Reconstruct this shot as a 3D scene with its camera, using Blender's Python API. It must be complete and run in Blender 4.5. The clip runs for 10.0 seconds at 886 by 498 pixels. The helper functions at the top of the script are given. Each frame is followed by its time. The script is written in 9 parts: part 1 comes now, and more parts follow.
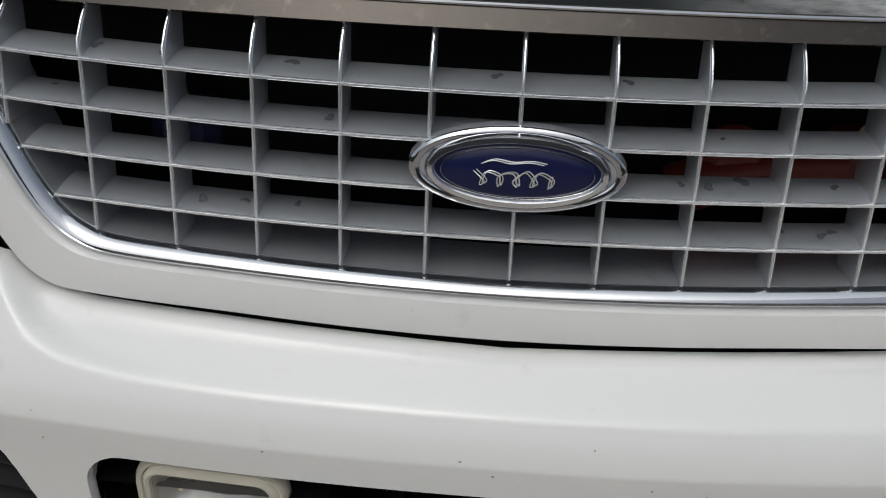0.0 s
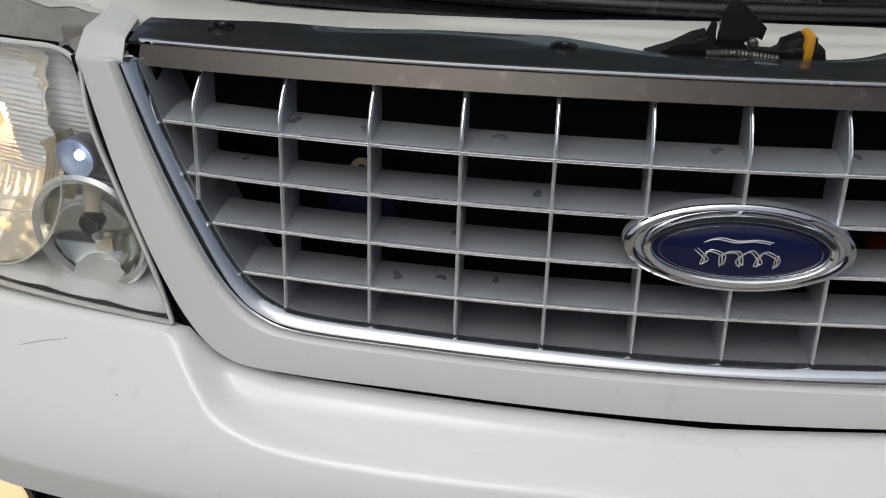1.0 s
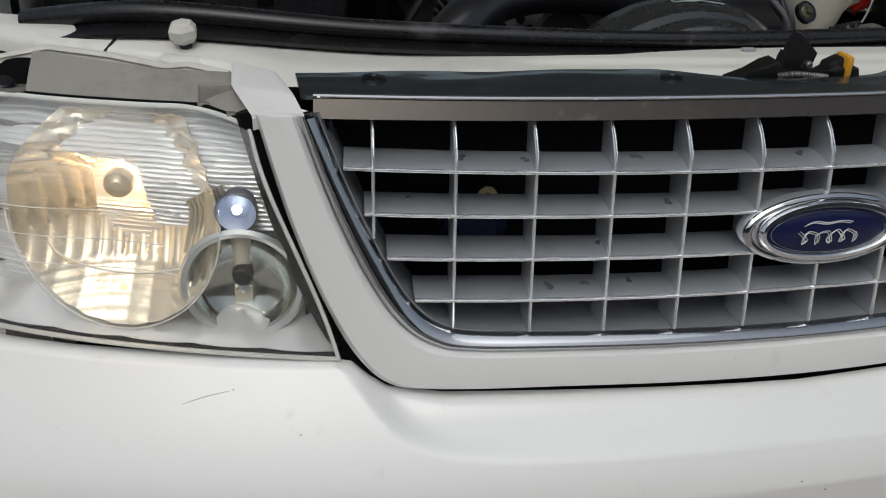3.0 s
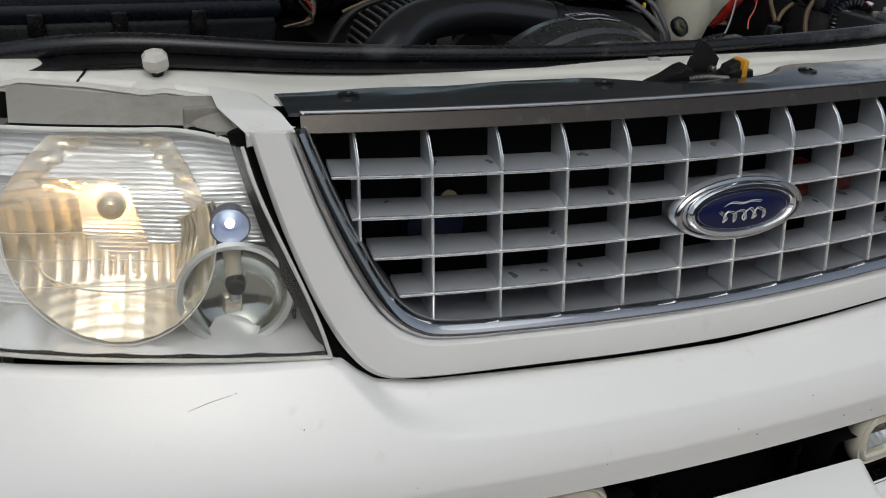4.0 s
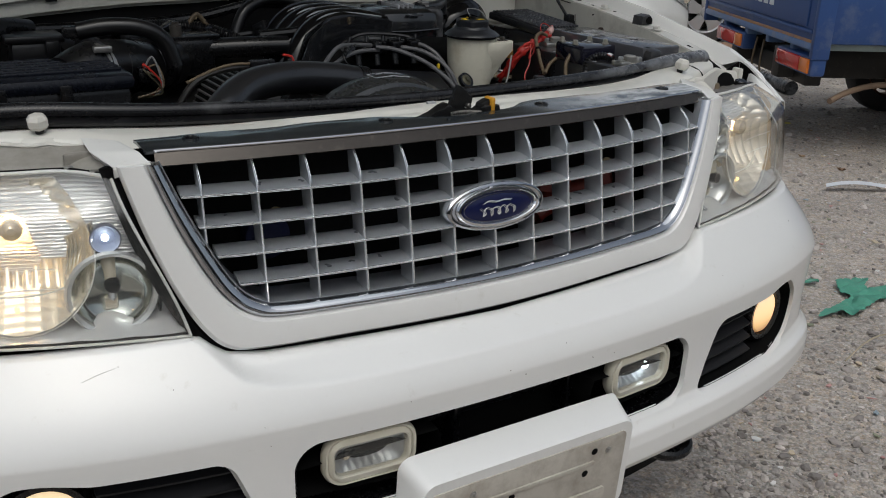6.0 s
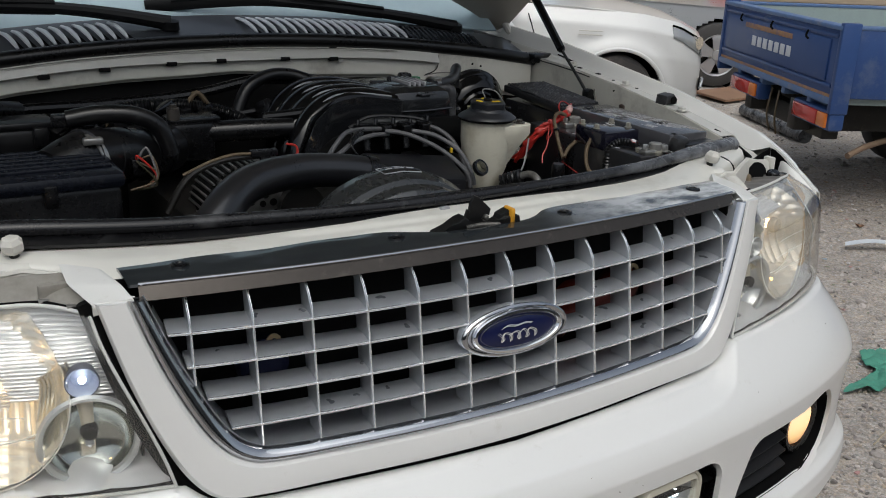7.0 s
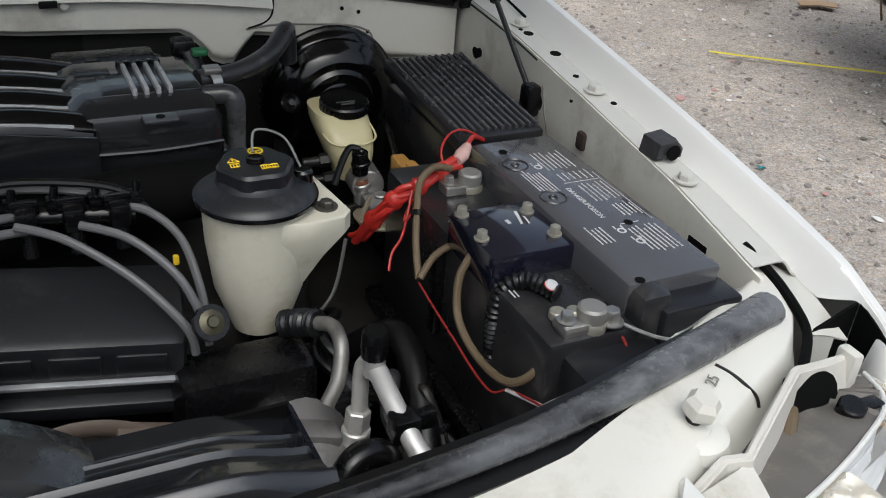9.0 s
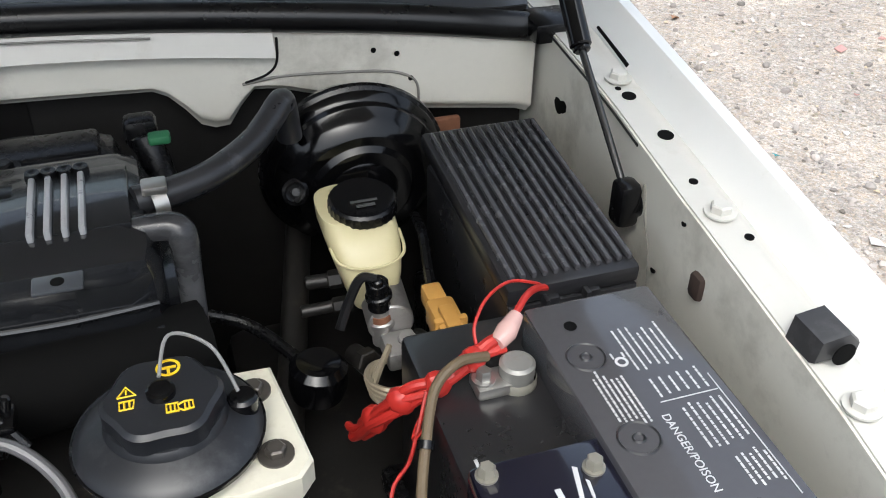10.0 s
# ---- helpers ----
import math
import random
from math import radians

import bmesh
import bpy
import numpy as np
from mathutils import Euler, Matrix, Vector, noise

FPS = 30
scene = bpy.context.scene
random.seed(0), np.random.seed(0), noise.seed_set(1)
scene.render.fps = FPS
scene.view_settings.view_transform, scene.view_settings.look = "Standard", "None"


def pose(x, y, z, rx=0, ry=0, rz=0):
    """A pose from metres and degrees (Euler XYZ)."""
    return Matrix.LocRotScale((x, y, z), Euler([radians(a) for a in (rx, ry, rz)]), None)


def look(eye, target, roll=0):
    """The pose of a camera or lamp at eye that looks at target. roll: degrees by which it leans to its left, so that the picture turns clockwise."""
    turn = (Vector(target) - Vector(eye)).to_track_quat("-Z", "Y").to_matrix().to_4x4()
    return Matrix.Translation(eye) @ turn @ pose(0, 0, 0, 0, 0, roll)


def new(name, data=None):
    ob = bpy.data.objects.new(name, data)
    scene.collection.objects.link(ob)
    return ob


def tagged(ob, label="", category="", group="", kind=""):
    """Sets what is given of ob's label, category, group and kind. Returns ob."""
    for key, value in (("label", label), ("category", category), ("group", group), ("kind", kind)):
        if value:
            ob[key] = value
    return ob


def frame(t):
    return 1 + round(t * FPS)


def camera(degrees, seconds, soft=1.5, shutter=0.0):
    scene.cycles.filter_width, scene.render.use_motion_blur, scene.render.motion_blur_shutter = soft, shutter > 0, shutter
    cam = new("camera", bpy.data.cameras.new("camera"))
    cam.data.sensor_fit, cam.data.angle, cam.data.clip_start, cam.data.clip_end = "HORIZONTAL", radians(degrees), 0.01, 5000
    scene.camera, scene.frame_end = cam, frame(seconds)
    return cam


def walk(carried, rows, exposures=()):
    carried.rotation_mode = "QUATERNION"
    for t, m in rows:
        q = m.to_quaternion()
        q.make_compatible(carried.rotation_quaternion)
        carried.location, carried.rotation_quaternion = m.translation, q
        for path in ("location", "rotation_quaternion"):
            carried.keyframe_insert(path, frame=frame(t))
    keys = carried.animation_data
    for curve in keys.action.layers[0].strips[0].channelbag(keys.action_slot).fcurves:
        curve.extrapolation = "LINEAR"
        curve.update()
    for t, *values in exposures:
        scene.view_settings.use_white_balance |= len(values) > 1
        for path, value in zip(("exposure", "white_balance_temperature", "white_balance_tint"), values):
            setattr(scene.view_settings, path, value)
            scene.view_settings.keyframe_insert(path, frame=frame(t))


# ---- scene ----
cam = camera(50.7, 10.0, soft=1.0)
PATH = [
    (0, (-0.02, -0.703, 1.274), (-0.115, 1.006, 0.239), 1.9),
    (0.5, (-0.12, -0.704, 1.293), (-0.259, 1.018, 0.284), 1.6),
    (1, (-0.179, -0.666, 1.296), (-0.314, 1.064, 0.3), 0.9),
    (1.5, (-0.246, -0.615, 1.287), (-0.28, 1.124, 0.3), 0.6),
    (2, (-0.35, -0.647, 1.3), (-0.184, 1.089, 0.321), 2.8),
    (2.5, (-0.494, -0.722, 1.319), (-0.097, 0.995, 0.374), 3.0),
    (3, (-0.559, -0.724, 1.328), (-0.123, 0.988, 0.392), 3.2),
    (4.5, (-0.763, -0.88, 1.343), (0.151, 0.705, 0.536), 3.4),
    (5, (-0.782, -1.051, 1.368), (0.2, 0.52, 0.614), 2.8),
    (6.5, (-0.79, -1.113, 1.388), (0.223, 0.468, 0.7), 1.8),
    (7, (-0.718, -0.966, 1.461), (0.289, 0.634, 0.807), 2.4),
    (7.5, (-0.547, -0.788, 1.508), (0.43, 0.828, 0.848), 2.4),
    (8, (-0.252, -0.619, 1.525), (0.651, 1.021, 0.822), 3.5),
    (8.5, (-0.026, -0.419, 1.497), (0.843, 1.157, 0.625), 4.6),
    (9, (0.153, -0.192, 1.523), (0.962, 1.329, 0.507), 4.9),
    (9.5, (0.353, 0.033, 1.524), (1.027, 1.543, 0.399), 3.0),
    (10, (0.399, 0.167, 1.54), (0.918, 1.695, 0.358), 1.0),
]
walk(cam, [(t, look(eye, target, roll)) for t, eye, target, roll in PATH], [(0.0, -0.29, 6200, 6), (3.0, -0.27, 6200, 6), (5.0, -0.26, 6200, 6), (6.5, -0.2, 6200, 6), (7.0, -0.08, 6200, 6), (7.5, 0.26, 6150, 6), (8.0, 0.5, 6150, 6), (8.5, 0.44, 6150, 6), (9.0, 0.5, 6150, 6), (9.5, 1.2, 6150, 6), (10.0, 1.3, 6150, 6)])

# ---- light ----
world = bpy.data.worlds.new("overcast_sky")
scene.world = world
world.use_nodes = True
wn = world.node_tree.nodes
sky = wn.new("ShaderNodeTexSky")
sky.sky_type = "NISHITA"
sky.sun_disc = False
sky.sun_elevation, sky.sun_rotation = radians(58), radians(200)
sky.air_density, sky.dust_density, sky.ozone_density = 1.0, 6.0, 1.0
sat = wn.new("ShaderNodeHueSaturation")
sat.inputs["Saturation"].default_value = 0.55
world.node_tree.links.new(sky.outputs["Color"], sat.inputs["Color"])
world.node_tree.links.new(sat.outputs["Color"], wn["Background"].inputs["Color"])
wn["Background"].inputs["Strength"].default_value = 0.12
sun = new("sun", bpy.data.lights.new("sun", "SUN"))
sun.data.energy, sun.data.angle, sun.data.color = 0.6, radians(70), (1.0, 1.0, 0.99)
sun.matrix_world = look((-0.3, -0.45, 2.6), (0, 0, 0))

# ---- tools ----
ORIGIN = {}


def thing(name, at, label, category, group="", kind=""):
    ob = new(name)
    ob.empty_display_size = 0.05
    ob.location = at
    ORIGIN[ob.name] = Vector(at)
    return tagged(ob, label, category, group, kind)


def part(name, bm, material, parent=None, label="", sharp=35, smooth=True):
    bmesh.ops.recalc_face_normals(bm, faces=bm.faces)
    base = ORIGIN.get(parent.name, Vector()) if parent else Vector()
    for v in bm.verts:
        v.co -= base
    if smooth:
        for f in bm.faces:
            f.smooth = True
        for e in bm.edges:
            if e.calc_face_angle(0) > radians(sharp):
                e.smooth = False
    me = bpy.data.meshes.new(name)
    bm.to_mesh(me)
    bm.free()
    me.materials.append(material)
    ob = new(name, me)
    ob.parent = parent
    ORIGIN[ob.name] = base
    return tagged(ob, label)


def setting(name, bm, material, label, category, smooth=True, kind="structure"):
    return tagged(part(name, bm, material, None, "", smooth=smooth), label, category, "", kind)


def merge(bm, other):
    me = bpy.data.meshes.new("tmp")
    other.to_mesh(me)
    other.free()
    bm.from_mesh(me)
    bpy.data.meshes.remove(me)
    return bm


def join(*parts):
    bm = parts[0]
    for o in parts[1:]:
        merge(bm, o)
    return bm


def rbox(lo, hi, r=0.004, m=None, seg=2):
    bm = bmesh.new()
    bmesh.ops.create_cube(bm, size=1)
    lo, hi = Vector(lo), Vector(hi)
    for v in bm.verts:
        v.co = Vector([(lo[i] + hi[i]) / 2 + v.co[i] * (hi[i] - lo[i]) for i in range(3)])
    if r:
        bmesh.ops.bevel(bm, geom=bm.edges[:], offset=min(r, 0.45 * min(hi - lo)), segments=seg, affect="EDGES", profile=0.5)
    if m:
        bm.transform(m)
    return bm


def frame_of(d):
    d = Vector(d).normalized()
    return d.to_track_quat("Z", "Y").to_matrix().to_4x4()


def lathe(profile, at=(0, 0, 0), axis=(0, 0, 1), seg=28, wob=None, caps=True):
    """A turned body: profile of (radius, height) along the axis."""
    bm = bmesh.new()
    rings = []
    for r, h in profile:
        if r < 1e-6:
            rings.append([bm.verts.new((0, 0, h))])
        else:
            ring = []
            for k in range(seg):
                a = 2 * math.pi * k / seg
                q = r * (wob(a, h) if wob else 1)
                ring.append(bm.verts.new((q * math.cos(a), q * math.sin(a), h)))
            rings.append(ring)
    for a, b in zip(rings, rings[1:]):
        for k in range(seg):
            vs = [a[k % len(a)], a[(k + 1) % len(a)], b[(k + 1) % len(b)], b[k % len(b)]]
            vs = list(dict.fromkeys(vs))
            if len(vs) > 2:
                bm.faces.new(vs)
    for ring in (rings[0], rings[-1]):
        if caps and len(ring) > 2 and profile[0] != profile[-1]:
            bm.faces.new(ring)
    bm.transform(Matrix.Translation(at) @ frame_of(axis))
    return bm


def cyl(p, q, r, r2=None, seg=20, c=0.0015):
    p, q = Vector(p), Vector(q)
    h = (q - p).length
    r2 = r if r2 is None else r2
    c = min(c, h * 0.3, r * 0.5)
    return lathe([(0, 0), (r - c, 0), (r, c), (r2, h - c), (r2 - c, h), (0, h)], p, q - p, seg)


def bolt(at, axis, r=0.008, h=0.006, washer=1.5):
    a = Vector(axis).normalized()
    at = Vector(at)
    bm = lathe([(0, 0), (r * washer, 0), (r * washer, 0.0018), (0, 0.002)], at, a, 18)
    return merge(bm, lathe([(0, 0), (r, 0), (r, h * 0.8), (r * 0.8, h), (0, h)], at + a * 0.0018, a, 6))


def curve_points(pts, n=8):
    pts = [Vector(p) for p in pts]
    out = []
    for i in range(len(pts) - 1):
        p0, p1, p2, p3 = pts[max(i - 1, 0)], pts[i], pts[i + 1], pts[min(i + 2, len(pts) - 1)]
        for k in range(n):
            t = k / n
            out.append(0.5 * ((2 * p1) + (p2 - p0) * t + (2 * p0 - 5 * p1 + 4 * p2 - p3) * t * t + (3 * p1 - p0 - 3 * p2 + p3) * t ** 3))
    out.append(pts[-1])
    return out


def tube(pts, r, seg=12, n=8, flat=1.0, ribs=0.0, pitch=0.008, smooth=True):
    """A hose, pipe or wire along a smooth line; r may be a list of radii over the points."""
    line = curve_points(pts, n) if smooth else [Vector(p) for p in pts]
    m = len(line) - 1
    bm = bmesh.new()
    rings, up, run = [], None, 0.0
    for i, p in enumerate(line):
        d = (line[min(i + 1, m)] - line[max(i - 1, 0)]).normalized()
        if up is None:
            up = Vector((0, 0, 1)) if abs(d.z) < 0.9 else Vector((0, 1, 0))
        side = d.cross(up).normalized()
        up = side.cross(d).normalized()
        if i:
            run += (p - line[i - 1]).length
        if isinstance(r, (list, tuple)):
            t = i / m * (len(r) - 1)
            k = min(int(t), len(r) - 2)
            rr = r[k] + (r[k + 1] - r[k]) * (t - k)
        else:
            rr = r
        if ribs:
            rr *= 1 + ribs * math.sin(2 * math.pi * run / pitch)
        rings.append([bm.verts.new(p + side * rr * math.cos(2 * math.pi * k / seg) + up * rr * flat * math.sin(2 * math.pi * k / seg)) for k in range(seg)])
    for a, b in zip(rings, rings[1:]):
        for k in range(seg):
            bm.faces.new((a[k], a[(k + 1) % seg], b[(k + 1) % seg], b[k]))
    bm.faces.new(rings[0])
    bm.faces.new(rings[-1])
    return bm


def corrugated(pts, r, pitch=0.006):
    length = sum((Vector(b) - Vector(a)).length for a, b in zip(pts, pts[1:]))
    n = max(4, int(length / pitch * 4 / (len(pts) - 1)))
    return tube(pts, r, 12, n, ribs=0.13, pitch=pitch)


def sheet(fn, nu, nv, thick=0.003, keep=None):
    """A curved panel fn(u, v), u and v from 0 to 1, with a real thickness."""
    bm = bmesh.new()
    eps = 1e-3
    front, back = [], []
    for i in range(nu + 1):
        f, b = [], []
        for j in range(nv + 1):
            u, v = i / nu, j / nv
            p = Vector(fn(u, v))
            du = Vector(fn(min(u + eps, 1), v)) - Vector(fn(max(u - eps, 0), v))
            dv = Vector(fn(u, min(v + eps, 1))) - Vector(fn(u, max(v - eps, 0)))
            nrm = du.cross(dv)
            nrm = nrm.normalized() if nrm.length > 1e-12 else Vector((0, 0, 1))
            f.append(bm.verts.new(p))
            b.append(bm.verts.new(p - nrm * thick))
        front.append(f)
        back.append(b)
    for i in range(nu):
        for j in range(nv):
            if keep and not keep((i + 0.5) / nu, (j + 0.5) / nv):
                continue
            bm.faces.new((front[i][j], front[i + 1][j], front[i + 1][j + 1], front[i][j + 1]))
            bm.faces.new((back[i][j], back[i][j + 1], back[i + 1][j + 1], back[i + 1][j]))
    edge = [e for e in bm.edges if len(e.link_faces) == 1]
    twin = {}
    for f, b in zip(front, back):
        for x, y in zip(f, b):
            twin[x] = y
    for e in edge:
        a, c = e.verts
        if a in twin and c in twin:
            bm.faces.new((a, c, twin[c], twin[a]))
    bmesh.ops.delete(bm, geom=[v for v in bm.verts if not v.link_faces], context="VERTS")
    return bm


def prism(poly, m, depth, r=0.0):
    """A flat outline (x, y) with a depth along its z, placed by m."""
    bm = bmesh.new()
    a = [bm.verts.new((x, y, 0)) for x, y in poly]
    b = [bm.verts.new((x, y, depth)) for x, y in poly]
    k = len(poly)
    bm.faces.new(a[::-1])
    top = bm.faces.new(b)
    for i in range(k):
        bm.faces.new((a[i], a[(i + 1) % k], b[(i + 1) % k], b[i]))
    if r:
        bmesh.ops.bevel(bm, geom=top.edges[:], offset=r, segments=2, affect="EDGES", profile=0.5)
    bm.transform(m)
    return bm


def rounded(w, h, r, seg=5):
    """A rounded rectangle about the origin."""
    out = []
    for cx, cy, a0 in ((w / 2 - r, h / 2 - r, 0), (-w / 2 + r, h / 2 - r, 90), (-w / 2 + r, -h / 2 + r, 180), (w / 2 - r, -h / 2 + r, 270)):
        for k in range(seg + 1):
            a = radians(a0 + 90 * k / seg)
            out.append((cx + r * math.cos(a), cy + r * math.sin(a)))
    return out


def lerp(a, b, t):
    return a + (b - a) * t


def table(rows, x):
    """A smooth value between rows of (x, value)."""
    if x <= rows[0][0]:
        return rows[0][1]
    for (x0, y0), (x1, y1) in zip(rows, rows[1:]):
        if x <= x1:
            t = (x - x0) / (x1 - x0)
            return lerp(y0, y1, t)
    return rows[-1][1]


def soft(a, b, x):
    t = min(max((x - a) / (b - a), 0), 1)
    return t * t * (3 - 2 * t)


def text_mesh(body, size, m, depth=0.0006):
    cu = bpy.data.curves.new("words", "FONT")
    cu.body, cu.size, cu.extrude, cu.align_x, cu.align_y = body, size, depth, "CENTER", "CENTER"
    ob = bpy.data.objects.new("words", cu)
    scene.collection.objects.link(ob)
    me = bpy.data.meshes.new_from_object(ob.evaluated_get(bpy.context.evaluated_depsgraph_get()))
    bpy.data.objects.remove(ob)
    bm = bmesh.new()
    bm.from_mesh(me)
    bpy.data.meshes.remove(me)
    bm.transform(m)
    return bm

# ---- materials ----
def links(m):
    return m.node_tree.nodes, m.node_tree.links


def surface(name, col, rough=0.5, metal=0.0, var=0.12, scale=6.0, bump=0.05, grain=120.0, coat=0.0, dirt=None, amount=0.0,
            dirt_scale=7.0, spec=0.5, rough_var=0.1, islands=0.0, sheen=0.0):
    """A worn everyday surface: base colour with broad and fine variation, dirt patches with shapes of their own, fine relief."""
    m = bpy.data.materials.new(name)
    m.use_nodes = True
    n, l = links(m)
    p = n["Principled BSDF"]
    co = n.new("ShaderNodeTexCoord")
    big = n.new("ShaderNodeTexNoise")
    big.inputs["Scale"].default_value, big.inputs["Detail"].default_value, big.inputs["Roughness"].default_value = scale, 6, 0.6
    fine = n.new("ShaderNodeTexNoise")
    fine.inputs["Scale"].default_value, fine.inputs["Detail"].default_value = grain, 4
    for t in (big, fine):
        l.new(co.outputs["Object"], t.inputs["Vector"])
    mix = n.new("ShaderNodeMix")
    mix.data_type = "RGBA"
    mix.inputs["A"].default_value = (*[c * (1 - var) for c in col], 1)
    mix.inputs["B"].default_value = (*[min(c * (1 + var), 1) for c in col], 1)
    blend = n.new("ShaderNodeMath")
    blend.operation = "MULTIPLY_ADD"
    blend.inputs[1].default_value, blend.inputs[2].default_value = 0.35, 0.0
    l.new(fine.outputs["Fac"], blend.inputs[0])
    add = n.new("ShaderNodeMath")
    add.operation = "MULTIPLY_ADD"
    add.inputs[1].default_value = 0.65
    l.new(big.outputs["Fac"], add.inputs[0])
    l.new(blend.outputs[0], add.inputs[2])
    l.new(add.outputs[0], mix.inputs["Factor"])
    out = mix.outputs["Result"]
    if islands:
        geo = n.new("ShaderNodeNewGeometry")
        hsv = n.new("ShaderNodeHueSaturation")
        mr = n.new("ShaderNodeMapRange")
        mr.inputs["To Min"].default_value, mr.inputs["To Max"].default_value = 1 - islands, 1 + islands
        l.new(geo.outputs["Random Per Island"], mr.inputs["Value"])
        l.new(mr.outputs["Result"], hsv.inputs["Value"])
        l.new(out, hsv.inputs["Color"])
        out = hsv.outputs["Color"]
    if dirt:
        patch = n.new("ShaderNodeTexNoise")
        patch.inputs["Scale"].default_value, patch.inputs["Detail"].default_value, patch.inputs["Roughness"].default_value = dirt_scale, 9, 0.68
        l.new(co.outputs["Object"], patch.inputs["Vector"])
        ramp = n.new("ShaderNodeMapRange")
        ramp.inputs["From Min"].default_value, ramp.inputs["From Max"].default_value = 0.62 - 0.3 * amount, 0.72
        ramp.inputs["To Max"].default_value = min(0.25 + amount, 0.9)
        l.new(patch.outputs["Fac"], ramp.inputs["Value"])
        mud = n.new("ShaderNodeMix")
        mud.data_type = "RGBA"
        mud.inputs["B"].default_value = (*dirt, 1)
        l.new(out, mud.inputs["A"])
        l.new(ramp.outputs["Result"], mud.inputs["Factor"])
        out = mud.outputs["Result"]
    l.new(out, p.inputs["Base Color"])
    rr = n.new("ShaderNodeMapRange")
    rr.inputs["To Min"].default_value, rr.inputs["To Max"].default_value = max(rough - rough_var, 0.02), min(rough + rough_var, 1)
    l.new(add.outputs[0], rr.inputs["Value"])
    l.new(rr.outputs["Result"], p.inputs["Roughness"])
    p.inputs["Metallic"].default_value = metal
    p.inputs["Coat Weight"].default_value = coat
    p.inputs["Coat Roughness"].default_value = 0.06
    p.inputs["Specular IOR Level"].default_value = spec
    if bump:
        b = n.new("ShaderNodeBump")
        b.inputs["Strength"].default_value, b.inputs["Distance"].default_value = bump, 0.002
        l.new(add.outputs[0], b.inputs["Height"])
        l.new(b.outputs["Normal"], p.inputs["Normal"])
    return m


def clear(name, tint=(1, 1, 1), gloss=1.0, rough=0.03, ripple=0.0, haze=0.0, haze_col=(0.8, 0.78, 0.7), haze_from=0.1, bleached=None):
    """Thin clear plastic or glass: see-through, with a mirror share that grows at grazing angles."""
    m = bpy.data.materials.new(name)
    m.use_nodes = True
    n, l = links(m)
    n.remove(n["Principled BSDF"])
    t = n.new("ShaderNodeBsdfTransparent")
    t.inputs["Color"].default_value = (*tint, 1)
    g = n.new("ShaderNodeBsdfGlossy")
    g.inputs["Roughness"].default_value = rough
    f = n.new("ShaderNodeLayerWeight")
    f.inputs["Blend"].default_value = 0.5
    pw = n.new("ShaderNodeMath")
    pw.operation = "POWER"
    pw.inputs[1].default_value = 4.0
    l.new(f.outputs["Facing"], pw.inputs[0])
    k = n.new("ShaderNodeMath")
    k.operation = "MULTIPLY_ADD"
    k.inputs[1].default_value, k.inputs[2].default_value = 0.8 * gloss, 0.04 * gloss
    l.new(pw.outputs[0], k.inputs[0])
    mix = n.new("ShaderNodeMixShader")
    l.new(k.outputs[0], mix.inputs["Fac"])
    src = t
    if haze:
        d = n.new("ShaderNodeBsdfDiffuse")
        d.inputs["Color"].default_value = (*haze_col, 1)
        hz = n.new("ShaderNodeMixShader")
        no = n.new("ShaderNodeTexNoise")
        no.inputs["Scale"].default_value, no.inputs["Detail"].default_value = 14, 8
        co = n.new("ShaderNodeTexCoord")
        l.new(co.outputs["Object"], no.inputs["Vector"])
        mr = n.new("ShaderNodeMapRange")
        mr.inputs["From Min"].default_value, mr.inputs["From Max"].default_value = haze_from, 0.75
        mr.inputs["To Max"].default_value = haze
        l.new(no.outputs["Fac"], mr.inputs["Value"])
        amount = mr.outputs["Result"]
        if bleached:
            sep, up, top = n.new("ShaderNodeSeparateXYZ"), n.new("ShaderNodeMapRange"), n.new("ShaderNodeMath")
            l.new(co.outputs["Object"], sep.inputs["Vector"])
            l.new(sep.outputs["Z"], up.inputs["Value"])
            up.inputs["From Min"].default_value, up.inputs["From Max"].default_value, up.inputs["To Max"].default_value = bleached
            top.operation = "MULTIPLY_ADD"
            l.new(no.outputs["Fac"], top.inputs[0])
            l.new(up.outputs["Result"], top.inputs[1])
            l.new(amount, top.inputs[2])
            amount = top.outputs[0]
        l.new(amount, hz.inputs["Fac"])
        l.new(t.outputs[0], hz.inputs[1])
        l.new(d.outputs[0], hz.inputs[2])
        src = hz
    l.new(src.outputs[0], mix.inputs[1])
    l.new(g.outputs[0], mix.inputs[2])
    if ripple:
        no2 = n.new("ShaderNodeTexNoise")
        no2.inputs["Scale"].default_value = 40
        b = n.new("ShaderNodeBump")
        b.inputs["Strength"].default_value, b.inputs["Distance"].default_value = ripple, 0.002
        l.new(no2.outputs["Fac"], b.inputs["Height"])
        l.new(b.outputs["Normal"], g.inputs["Normal"])
    l.new(mix.outputs[0], n["Material Output"].inputs["Surface"])
    return m


def glow(name, col, strength):
    m = bpy.data.materials.new(name)
    m.use_nodes = True
    p = m.node_tree.nodes["Principled BSDF"]
    p.inputs["Base Color"].default_value = (*col, 1)
    p.inputs["Emission Color"].default_value = (*col, 1)
    p.inputs["Emission Strength"].default_value = strength
    return m


